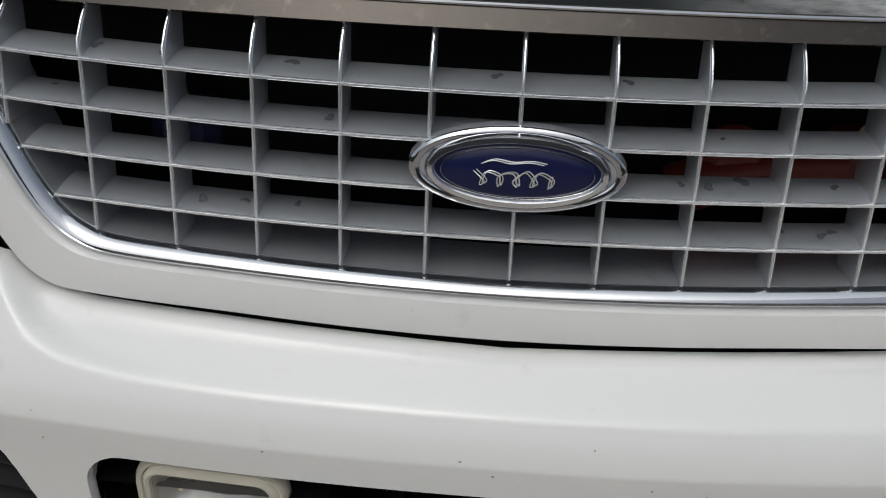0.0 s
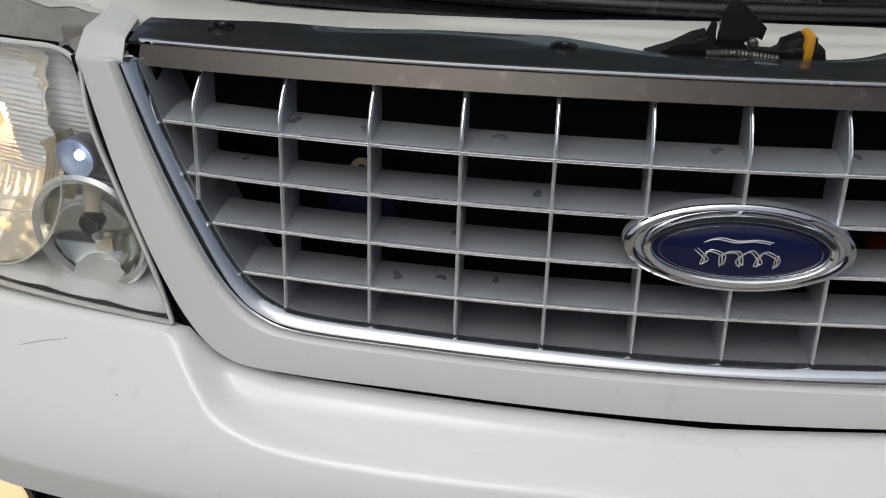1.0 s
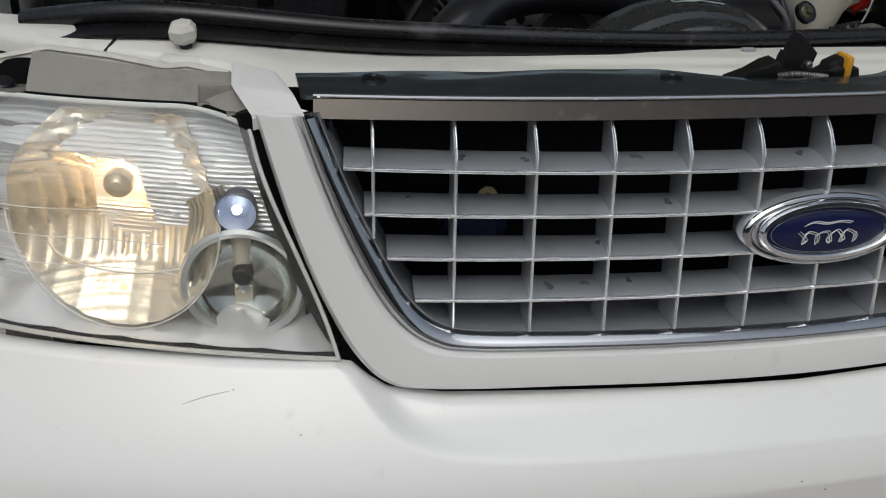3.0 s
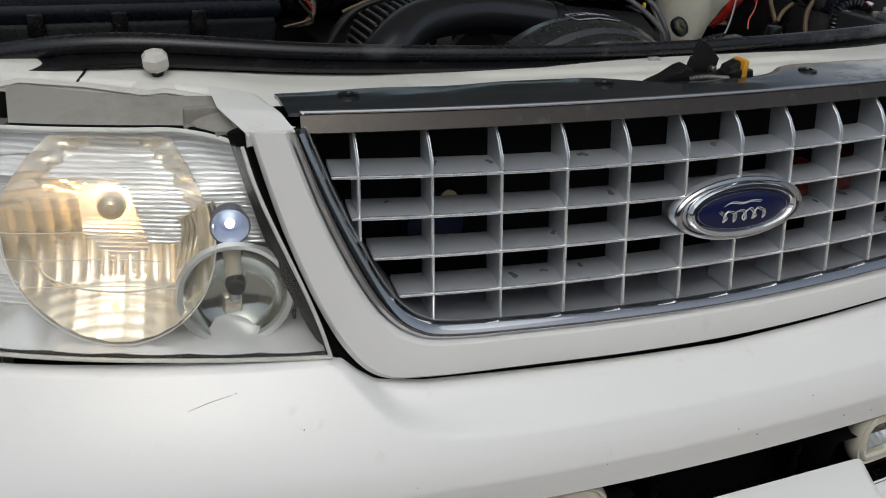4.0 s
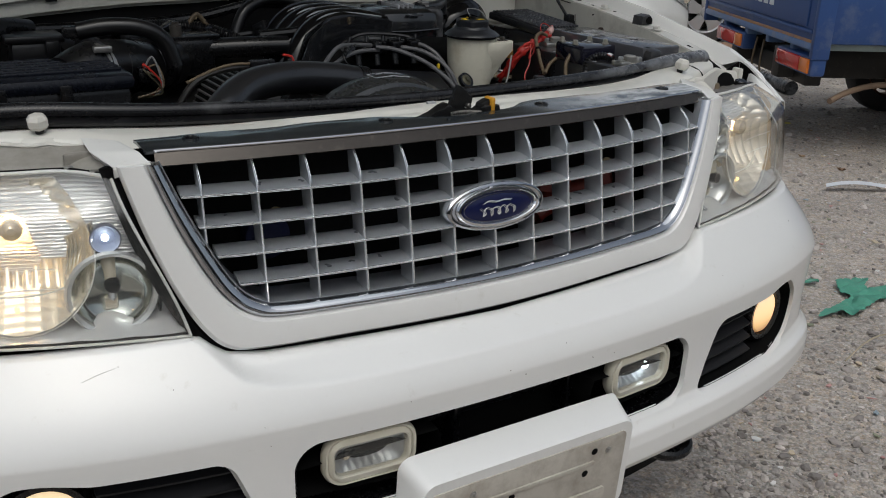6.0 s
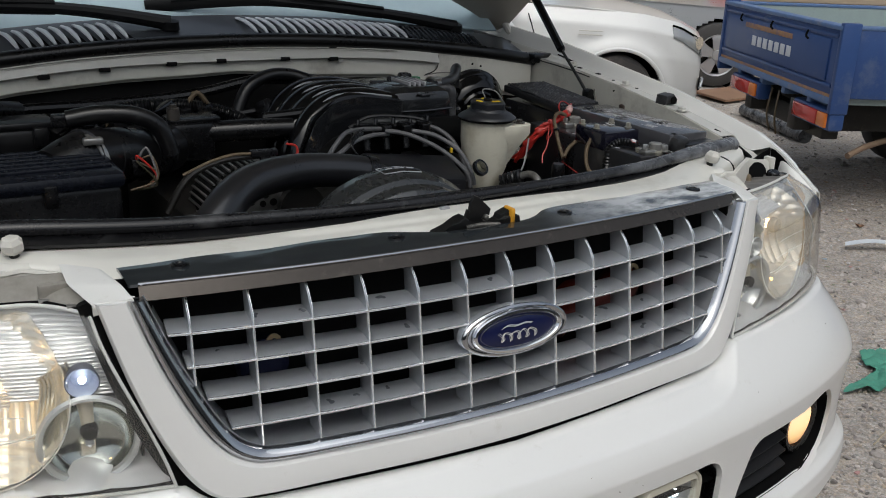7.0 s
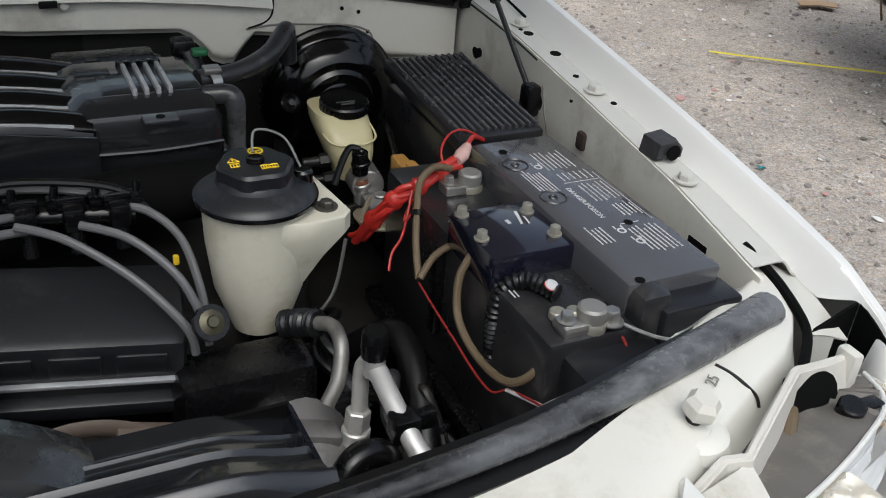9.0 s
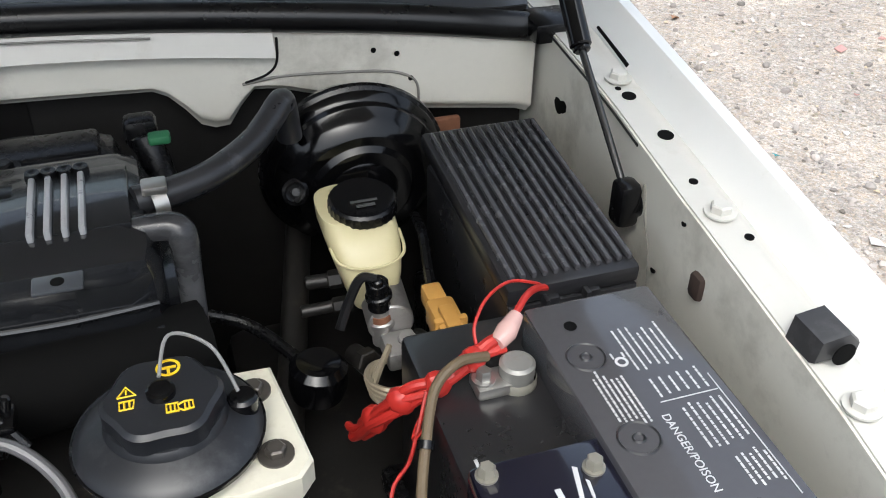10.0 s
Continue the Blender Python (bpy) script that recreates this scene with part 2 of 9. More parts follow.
PAINT = surface("white_car_paint", (0.74, 0.735, 0.715), 0.3, var=0.025, scale=3, bump=0.0, coat=0.8, dirt=(0.5, 0.47, 0.4), amount=0.02, dirt_scale=30, rough_var=0.05)
BAY = surface("cream_bay_paint", (0.70, 0.68, 0.61), 0.42, var=0.08, scale=5, bump=0.02, coat=0.2, dirt=(0.24, 0.22, 0.18), amount=0.34, dirt_scale=8)
BEAM = surface("cream_beam_paint", (0.67, 0.655, 0.60), 0.35, var=0.04, scale=5, bump=0.01, coat=0.3, dirt=(0.36, 0.33, 0.27), amount=0.16, dirt_scale=9)
DULL = surface("dusty_white_plastic", (0.60, 0.58, 0.53), 0.55, var=0.06, scale=9, bump=0.03, dirt=(0.33, 0.3, 0.24), amount=0.25, dirt_scale=16)
CHROME = surface("chrome", (0.55, 0.56, 0.58), 0.08, 1.0, var=0.06, scale=20, bump=0.01, rough_var=0.05)
SILVER = surface("silver_painted_plastic", (0.58, 0.60, 0.635), 0.32, 0.72, var=0.08, scale=9, bump=0.01, rough_var=0.06, grain=60, dirt=(0.30, 0.31, 0.33), amount=0.1, dirt_scale=24)
BARCHROME = surface("bright_bar_edge", (0.88, 0.89, 0.9), 0.2, 0.75, var=0.08, scale=25, bump=0.0)
HEADER = surface("dulled_chrome_header", (0.062, 0.054, 0.047), 0.2, 0.6, var=0.4, scale=9, bump=0.02, rough_var=0.08, dirt=(0.22, 0.19, 0.16), amount=0.16, dirt_scale=40)
NAVY = surface("navy_enamel", (0.006, 0.009, 0.05), 0.3, var=0.05, bump=0.0, coat=0.15, spec=0.3)
BLACK = surface("black_plastic", (0.0036, 0.0036, 0.0042), 0.27, var=0.3, scale=8, bump=0.12, grain=170, rough_var=0.14, dirt=(0.022, 0.022, 0.021), amount=0.06, dirt_scale=18, spec=0.4)
GLOSSBLACK = surface("glossy_black_plastic", (0.0025, 0.0025, 0.003), 0.15, var=0.2, bump=0.06, grain=140, rough_var=0.1, coat=0.1, spec=0.4, dirt=(0.03, 0.03, 0.03), amount=0.03, dirt_scale=22)
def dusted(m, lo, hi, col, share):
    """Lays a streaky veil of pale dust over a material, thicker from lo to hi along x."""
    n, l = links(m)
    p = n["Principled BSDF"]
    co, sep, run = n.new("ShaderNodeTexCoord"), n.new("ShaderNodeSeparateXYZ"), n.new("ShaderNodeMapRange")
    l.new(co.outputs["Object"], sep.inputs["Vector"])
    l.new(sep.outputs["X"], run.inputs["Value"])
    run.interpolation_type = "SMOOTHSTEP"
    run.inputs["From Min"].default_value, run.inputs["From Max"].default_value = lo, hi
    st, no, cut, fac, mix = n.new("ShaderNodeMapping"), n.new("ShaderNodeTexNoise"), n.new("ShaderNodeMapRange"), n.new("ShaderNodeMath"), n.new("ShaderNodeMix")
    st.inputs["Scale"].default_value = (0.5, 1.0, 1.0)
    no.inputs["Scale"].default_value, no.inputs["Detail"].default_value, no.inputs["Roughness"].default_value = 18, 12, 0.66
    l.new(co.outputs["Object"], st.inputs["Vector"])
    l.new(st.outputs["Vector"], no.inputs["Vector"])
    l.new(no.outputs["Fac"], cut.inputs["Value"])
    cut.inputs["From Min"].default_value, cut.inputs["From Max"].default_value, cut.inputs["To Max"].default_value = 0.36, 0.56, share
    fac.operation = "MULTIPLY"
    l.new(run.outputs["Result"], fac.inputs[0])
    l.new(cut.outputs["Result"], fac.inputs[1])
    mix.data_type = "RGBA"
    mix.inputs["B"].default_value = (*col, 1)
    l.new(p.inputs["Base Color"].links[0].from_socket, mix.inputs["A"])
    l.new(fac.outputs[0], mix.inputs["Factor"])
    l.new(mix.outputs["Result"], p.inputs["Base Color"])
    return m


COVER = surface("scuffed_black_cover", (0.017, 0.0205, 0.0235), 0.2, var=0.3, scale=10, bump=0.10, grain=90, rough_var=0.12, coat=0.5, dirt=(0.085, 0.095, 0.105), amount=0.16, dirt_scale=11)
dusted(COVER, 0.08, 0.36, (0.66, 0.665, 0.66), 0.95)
RUBBER = surface("black_rubber", (0.005, 0.005, 0.0056), 0.29, var=0.2, scale=12, bump=0.06, dirt=(0.06, 0.06, 0.06), amount=0.06, dirt_scale=14, spec=0.5)
GREYRUBBER = surface("greyed_rubber", (0.009, 0.009, 0.0105), 0.27, var=0.3, scale=12, bump=0.06, dirt=(0.17, 0.17, 0.17), spec=0.4, amount=0.14, dirt_scale=12)
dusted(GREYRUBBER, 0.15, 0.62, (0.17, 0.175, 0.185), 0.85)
# Near-black colour painted where deep shade lies; also on a few black parts.
VOID = surface("near_black_shade_and_parts", (0.003, 0.003, 0.003), 0.85, var=0.3, bump=0.05, spec=0.1)
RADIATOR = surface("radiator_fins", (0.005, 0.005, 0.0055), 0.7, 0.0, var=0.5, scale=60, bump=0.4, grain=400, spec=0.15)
CREAM = surface("yellowed_plastic", (0.58, 0.555, 0.46), 0.4, var=0.16, scale=9, bump=0.06, dirt=(0.30, 0.245, 0.15), amount=0.42, dirt_scale=14)
CREAM2 = surface("yellowed_clear_plastic", (0.55, 0.50, 0.30), 0.35, var=0.1, scale=10, bump=0.02, dirt=(0.25, 0.18, 0.08), amount=0.15)
STEEL = surface("dull_steel", (0.45, 0.44, 0.42), 0.35, 0.9, var=0.15, scale=20, bump=0.05, dirt=(0.25, 0.18, 0.12), amount=0.2, dirt_scale=30)
ALLOY = surface("cast_aluminium", (0.42, 0.41, 0.40), 0.5, 0.8, var=0.2, scale=30, bump=0.15, grain=200, dirt=(0.08, 0.07, 0.06), amount=0.35, dirt_scale=15)
GREASY = surface("greasy_metal", (0.016, 0.015, 0.014), 0.42, 0.3, var=0.4, scale=20, bump=0.25, dirt=(0.10, 0.082, 0.065), amount=0.12, dirt_scale=22)
WIRE = surface("grey_wire_cover", (0.2, 0.2, 0.2), 0.5, var=0.15, scale=20, bump=0.03)
TAN = surface("tan_wire_cover", (0.115, 0.083, 0.047), 0.6, var=0.2, scale=20, bump=0.05, dirt=(0.08, 0.06, 0.04), amount=0.2, dirt_scale=20)
RED = surface("red_plastic", (0.42, 0.024, 0.018), 0.4, var=0.15, scale=20, bump=0.04)
ORANGE = surface("orange_red_enamel", (0.15, 0.014, 0.006), 0.4, var=0.15, scale=20, bump=0.03)
BLUE = surface("blue_enamel", (0.003, 0.007, 0.045), 0.7, var=0.15, scale=20, bump=0.03)
BRASS = surface("brass_plate", (0.42, 0.34, 0.20), 0.45, 0.5, var=0.2, scale=30, bump=0.03)
YELLOW = surface("yellow_marking", (0.75, 0.52, 0.02), 0.5, var=0.1, bump=0.0)
OCHRE = surface("ochre_plastic", (0.45, 0.24, 0.06), 0.5, var=0.2, scale=20, bump=0.05, dirt=(0.15, 0.08, 0.03), amount=0.2, dirt_scale=15)
PRINT = surface("grey_print", (0.50, 0.50, 0.51), 0.6, var=0.3, scale=60, bump=0.0)
CASE = surface("battery_case", (0.016, 0.016, 0.0175), 0.3, var=0.25, scale=8, bump=0.10, grain=160, rough_var=0.12, coat=0.25, dirt=(0.10, 0.092, 0.085), amount=0.3, dirt_scale=9)
# Lid base lighter than the case, for painted gloss as well as dust.
CASETOP = surface("dusty_sheen_battery_lid", (0.066, 0.0655, 0.072), 0.22, var=0.2, scale=8, bump=0.06, grain=170, rough_var=0.1, coat=0.7, dirt=(0.085, 0.086, 0.092), amount=0.25, dirt_scale=9)
REFLECT = surface("lamp_reflector", (0.92, 0.85, 0.71), 0.24, 0.82, var=0.03, scale=20, bump=0.0, rough_var=0.06)
# Paler, less mirror-like copy of REFLECT that makes the right lamp look brighter.
PALEREF = surface("brightened_lamp_reflector", (0.93, 0.87, 0.75), 0.2, 0.65, var=0.04, scale=20, bump=0.0, rough_var=0.06)
RIBGREY = surface("lamp_bright_ribs", (0.88, 0.89, 0.90), 0.16, 0.42, var=0.05, scale=20, bump=0.0, rough_var=0.04)
TRIM = surface("tarnished_chrome_trim", (0.52, 0.53, 0.55), 0.1, 1.0, var=0.1, scale=12, bump=0.01, rough_var=0.05)
DECK = surface("satin_black_shroud", (0.009, 0.0098, 0.012), 0.24, var=0.3, scale=9, bump=0.1, grain=150, rough_var=0.12, coat=0.85, spec=0.5, dirt=(0.08, 0.085, 0.09), amount=0.06, dirt_scale=16)
# Pale grey puts the sheen of black ribs into colour; also pale edges.
PALERIB = surface("pale_grey_rib", (0.34, 0.345, 0.36), 0.3, 0.2, var=0.2, scale=30, bump=0.05)
LAMPGREY = surface("lamp_grey_reflector", (0.66, 0.67, 0.67), 0.22, 0.6, var=0.08, scale=20, bump=0.02)
ROUNDREF = surface("grey_green_reflector", (0.50, 0.53, 0.51), 0.12, 1.0, var=0.06, scale=14, bump=0.0, rough_var=0.03)
LENS = clear("lamp_lens", (0.98, 0.98, 0.97), 1.0, 0.02, 0.0, 0.024, (0.78, 0.77, 0.74), -0.3, (0.98, 1.04, 0.2))
# Even pale blue veil paints the sky's reflection onto the windscreen.
WINDOW = clear("veiled_windscreen_glass", (0.75, 0.85, 0.86), 1.0, 0.02, 0.0, 0.75, (0.42, 0.52, 0.565), -2.5)
WARMDIM = glow("dim_filament_glow", (1.0, 0.66, 0.33), 10)
WARM = glow("filament_glow", (1.0, 0.62, 0.27), 60)
FOGGLOW = glow("fog_filament_glow", (1.0, 0.70, 0.36), 14)
SMALLLED = glow("small_led_glow", (0.85, 0.92, 1.0), 9)
LED = glow("led_glow", (0.85, 0.92, 1.0), 30)

# ---- ground and distance ----
def gravel():
    m = surface("gravel_and_dirt", (0.40, 0.357, 0.316), 0.95, var=0.38, scale=2.2, bump=0.0, grain=110, dirt=(0.52, 0.457, 0.39), amount=0.45, dirt_scale=2.2, spec=0.15)
    n, l = links(m)
    p = n["Principled BSDF"]
    co = n.new("ShaderNodeTexCoord")
    b0 = None
    for kind, sc, dist in (("ShaderNodeTexVoronoi", 75, 0.008), ("ShaderNodeTexVoronoi", 190, 0.004), ("ShaderNodeTexNoise", 14, 0.045), ("ShaderNodeTexNoise", 320, 0.003)):
        v = n.new(kind)
        v.inputs["Scale"].default_value = sc
        l.new(co.outputs["Object"], v.inputs["Vector"])
        b = n.new("ShaderNodeBump")
        b.invert = kind.endswith("Voronoi")
        b.inputs["Strength"].default_value, b.inputs["Distance"].default_value = 0.6, dist
        l.new(v.outputs[0], b.inputs["Height"])
        if b0:
            l.new(b0.outputs["Normal"], b.inputs["Normal"])
        b0 = b
    l.new(b0.outputs["Normal"], p.inputs["Normal"])
    src = p.inputs["Base Color"].links[0].from_socket
    for sc, lo, hi in ((42, 0.92, 1.07), (95, 0.80, 1.18), (210, 0.82, 1.18)):
        v = n.new("ShaderNodeTexVoronoi")
        v.inputs["Scale"].default_value = sc
        l.new(co.outputs["Object"], v.inputs["Vector"])
        hsv = n.new("ShaderNodeHueSaturation")
        sep = n.new("ShaderNodeSeparateColor")
        l.new(v.outputs["Color"], sep.inputs["Color"])
        for ch, sock, (q0, q1) in ((0, "Value", (lo, hi)), (1, "Saturation", (0.75, 1.25))):
            mr = n.new("ShaderNodeMapRange")
            mr.inputs["To Min"].default_value, mr.inputs["To Max"].default_value = q0, q1
            l.new(sep.outputs[ch], mr.inputs["Value"])
            l.new(mr.outputs["Result"], hsv.inputs[sock])
        l.new(src, hsv.inputs["Color"])
        src = hsv.outputs["Color"]
    l.new(src, p.inputs["Base Color"])
    return m


GRAVEL = gravel()


def ground_height(x, y):
    return 0.022 * noise.noise(Vector((x * 0.9, y * 0.9, 0))) + 0.012 * noise.noise(Vector((x * 3, y * 3, 4)))


def ground():
    bm = bmesh.new()
    xs = [-400, -60, -15, -4] + [-1 + 0.12 * k for k in range(76)] + [11, 16, 30, 90, 400]
    ys = [-400, -60, -15, -5, -2] + [-1 + 0.12 * k for k in range(76)] + [11, 16, 30, 90, 400]
    g = [[bm.verts.new((x, y, ground_height(x, y) if -1 < x < 9 and -1 < y < 9 else -0.005)) for y in ys] for x in xs]
    for i in range(len(xs) - 1):
        for j in range(len(ys) - 1):
            bm.faces.new((g[i][j], g[i + 1][j], g[i + 1][j + 1], g[i][j + 1]))
    setting("ground", bm, GRAVEL, "grey brown gravel and packed dirt of a yard", "ground")


def stones():
    """Loose stones: small ones by the thousand, some fist-sized ones between them."""
    rnd = random.Random(4)
    shapes = []
    for sub_level in (1, 2):
        ico = bmesh.new()
        bmesh.ops.create_icosphere(ico, subdivisions=sub_level, radius=1)
        shapes.append(([v.co.copy() for v in ico.verts], [[v.index for v in f.verts] for f in ico.faces]))
        ico.free()
    verts, faces = [], []
    for k in range(33000):
        x, y = 0.85 + 5.5 * rnd.random() ** 2.1, -0.9 + 7 * rnd.random() ** 1.7
        if x < 1.0 and y > 0.3:
            continue
        s = 0.003 + 0.008 * rnd.random() ** 2.6 + 0.015 * rnd.random() ** 12
        pts, tris = shapes[1 if s > 0.010 else 0]
        z = ground_height(x, y) + s * 0.15
        m = Matrix.Translation((x, y, z)) @ Euler((rnd.uniform(-0.5, 0.5), rnd.uniform(-0.5, 0.5), rnd.random() * 6)).to_matrix().to_4x4() @ Matrix.Diagonal((s, s * rnd.uniform(0.6, 1), s * rnd.uniform(0.4, 0.75), 1))
        shift = Vector((rnd.random() * 50, rnd.random() * 50, 0))
        base = len(verts)
        for c in pts:
            verts.append(m @ (c * (1 + 0.42 * noise.noise(c * 1.6 + shift))))
        faces.extend([[i + base for i in t] for t in tris])
    me = bpy.data.meshes.new("gravel_stones")
    me.from_pydata(verts, [], faces)
    me.materials.append(STONE)
    tagged(new("gravel_stones", me), "loose grey and brown crushed stones on the dirt", "gravel", "", "stuff")


STONE = surface("crushed_stone", (0.37, 0.335, 0.31), 0.9, var=0.2, scale=30, bump=0.3, grain=200, islands=0.5, spec=0.2)


def ground_scraps():
    """Small torn scraps, chips and dead leaves trodden into the dirt."""
    m = surface("mixed_scraps", (0.4, 0.38, 0.35), 0.8, var=0.2, scale=40, bump=0.1)
    n, l = links(m)
    geo, ramp = n.new("ShaderNodeNewGeometry"), n.new("ShaderNodeValToRGB")
    ramp.color_ramp.interpolation = "CONSTANT"
    tones = ((0.0, (0.66, 0.65, 0.63)), (0.22, (0.30, 0.26, 0.20)), (0.42, (0.14, 0.12, 0.10)), (0.6, (0.50, 0.42, 0.30)), (0.76, (0.46, 0.26, 0.24)), (0.86, (0.24, 0.25, 0.17)), (0.95, (0.30, 0.36, 0.40)))
    for k, (at, col) in enumerate(tones):
        e = ramp.color_ramp.elements[k] if k < 2 else ramp.color_ramp.elements.new(at)
        e.position, e.color = at, (*col, 1)
    l.new(geo.outputs["Random Per Island"], ramp.inputs["Fac"])
    l.new(ramp.outputs["Color"], n["Principled BSDF"].inputs["Base Color"])
    rnd = random.Random(9)
    verts, faces = [], []
    for k in range(2000):
        x, y = 0.95 + 4.5 * rnd.random() ** 1.4, -0.9 + 6.5 * rnd.random() ** 1.2
        if x < 1.05 and y > 0.3:
            continue
        s = 0.005 + 0.012 * rnd.random() ** 2 + 0.02 * rnd.random() ** 14
        a, stretch, z = rnd.random() * 6.28, rnd.uniform(0.25, 1.0), ground_height(x, y) + 0.003
        base, sides = len(verts), rnd.choice((4, 5, 6))
        top = []
        for i in range(sides):
            q, r = 6.28 * i / sides, s * rnd.uniform(0.6, 1.1)
            u, v = r * math.cos(q), r * math.sin(q) * stretch
            top.append((x + u * math.cos(a) - v * math.sin(a), y + u * math.sin(a) + v * math.cos(a), z + 0.003 + rnd.random() * 0.4 * s))
        verts.extend(top)
        verts.extend([(px, py, pz - 0.003) for px, py, pz in top])
        faces.append([base + i for i in range(sides)])
        faces.append([base + sides + i for i in reversed(range(sides))])
        faces.extend([[base + i, base + sides + i, base + sides + (i + 1) % sides, base + (i + 1) % sides] for i in range(sides)])
    me = bpy.data.meshes.new("ground_litter")
    me.from_pydata(verts, [], faces)
    me.materials.append(m)
    tagged(new("ground_litter", me), "small pale, brown and dark scraps trodden into the dirt", "litter", "", "stuff")


ground()
stones()
ground_scraps()

# ---- the parked car: front ----
suv = thing("suv", (0, 1.6, 0), "white sport utility vehicle with open bonnet, parked on gravel", "car")

# plan line of the front: across from the middle, round the corner and back along the side
PLAN = [(0, 0), (0.2, 0.005), (0.4, 0.022), (0.55, 0.046), (0.68, 0.079), (0.78, 0.117), (0.84, 0.153), (0.878, 0.205), (0.893, 0.28), (0.897, 0.42)]
PLANLINE = curve_points([(-x, y, 0) for x, y in PLAN[:0:-1]] + [(x, y, 0) for x, y in PLAN], 14)
PLANLEN = [0.0]
for p, q in zip(PLANLINE, PLANLINE[1:]):
    PLANLEN.append(PLANLEN[-1] + (q - p).length)
HALF = PLANLEN[-1] / 2


def plan(s):
    """The plan line at s metres from the middle: point and outward direction."""
    s = min(max(s + HALF, 0), 2 * HALF - 1e-6)
    i = max(k for k in range(len(PLANLEN) - 1) if PLANLEN[k] <= s) if s > 0 else 0
    t = (s - PLANLEN[i]) / (PLANLEN[i + 1] - PLANLEN[i])
    p = PLANLINE[i].lerp(PLANLINE[i + 1], t)
    d = (PLANLINE[min(i + 2, len(PLANLINE) - 1)] - PLANLINE[max(i - 1, 0)]).normalized()
    return p, Vector((d.y, -d.x, 0))


S_OF_X = [(PLANLINE[i].x, PLANLEN[i] - HALF) for i in range(len(PLANLINE))]


def s_at(x):
    return table(S_OF_X, x)


def skin(s, z, off=0.0):
    """A point of the sloping front at s across and height z, off metres behind it (minus: in front)."""
    p, nrm = plan(s)
    return p - nrm * off + Vector((0, -0.008 + 0.16 * (z - 1), z))


def face(x, z, off=0.0):
    return skin(s_at(x), z, off)


# ---- grille ----
INNER = [(0.482, 1.050), (0.461, 0.995), (0.439, 0.946), (0.415, 0.90), (0.396, 0.874), (0.375, 0.858), (0.345, 0.850), (0.25, 0.846), (0.12, 0.842), (0, 0.840)]
MIDDLE = [(0.500, 1.050), (0.482, 0.995), (0.463, 0.946), (0.438, 0.895), (0.415, 0.862), (0.388, 0.841), (0.35, 0.832), (0.25, 0.829), (0.12, 0.826), (0, 0.825)]
OUTER = [(0.536, 1.050), (0.522, 0.995), (0.507, 0.944), (0.483, 0.88), (0.455, 0.827), (0.423, 0.797), (0.373, 0.790), (0.25, 0.788), (0.12, 0.784), (0, 0.782)]


def loop_line(half):
    return curve_points([(-x, 0, z) for x, z in half] + [(x, 0, z) for x, z in half[-2::-1]], 6)


def band(a, b, profile):
    """A band along the U between two lines; profile of (share across, offset behind the face)."""
    la, lb = loop_line(a), loop_line(b)
    bm = bmesh.new()
    rows = []
    for p, q in zip(la, lb):
        rows.append([bm.verts.new(face(lerp(p.x, q.x, w), lerp(p.z, q.z, w), o)) for w, o in profile])
    k = len(profile)
    for r0, r1 in zip(rows, rows[1:]):
        for j in range(k):
            bm.faces.new((r0[j], r0[(j + 1) % k], r1[(j + 1) % k], r1[j]))
    bm.faces.new(rows[0])
    bm.faces.new(rows[-1])
    return bm


PITCH = 0.0727
ROWS_Z = [1.000, 0.9595, 0.919, 0.879]
inner_line = loop_line(INNER)


def reach(z):
    """Half width of the grille opening at height z."""
    best = 0.0
    for p, q in zip(inner_line, inner_line[1:]):
        if p.x > 0 and (p.z - z) * (q.z - z) <= 0 and p.z != q.z:
            best = max(best, lerp(p.x, q.x, (z - p.z) / (q.z - p.z)))
    return best


def floor_at(x):
    """Lower edge of the grille opening at x."""
    low = 2.0
    for p, q in zip(inner_line, inner_line[1:]):
        if (p.x - x) * (q.x - x) <= 0 and p.x != q.x:
            low = min(low, lerp(p.z, q.z, (x - p.x) / (q.x - p.x)))
    return low


def fin(c):
    """An upright fin of the grille, its front edge swept back at the top."""
    x = c * PITCH
    z0, z1 = floor_at(x) + 0.001, 1.046
    bm = bmesh.new()
    n = 12
    rows = []
    for k in range(n + 1):
        z = lerp(z0, z1, k / n)
        back = 0.024 * soft(1.012, 1.048, z) ** 1.5
        w = 0.0016
        f, b = face(x, z, back), face(x, z, 0.040)
        rows.append([bm.verts.new(f + Vector((-w, 0.0015, 0))), bm.verts.new(f + Vector((0, 0, 0))), bm.verts.new(f + Vector((w, 0.0015, 0))),
                     bm.verts.new(b + Vector((w * 0.8, 0, 0))), bm.verts.new(b + Vector((-w * 0.8, 0, 0)))])
    for a, b in zip(rows, rows[1:]):
        for j in range(5):
            bm.faces.new((a[j], a[(j + 1) % 5], b[(j + 1) % 5], b[j]))
    bm.faces.new(rows[0])
    bm.faces.new(rows[-1])
    return bm


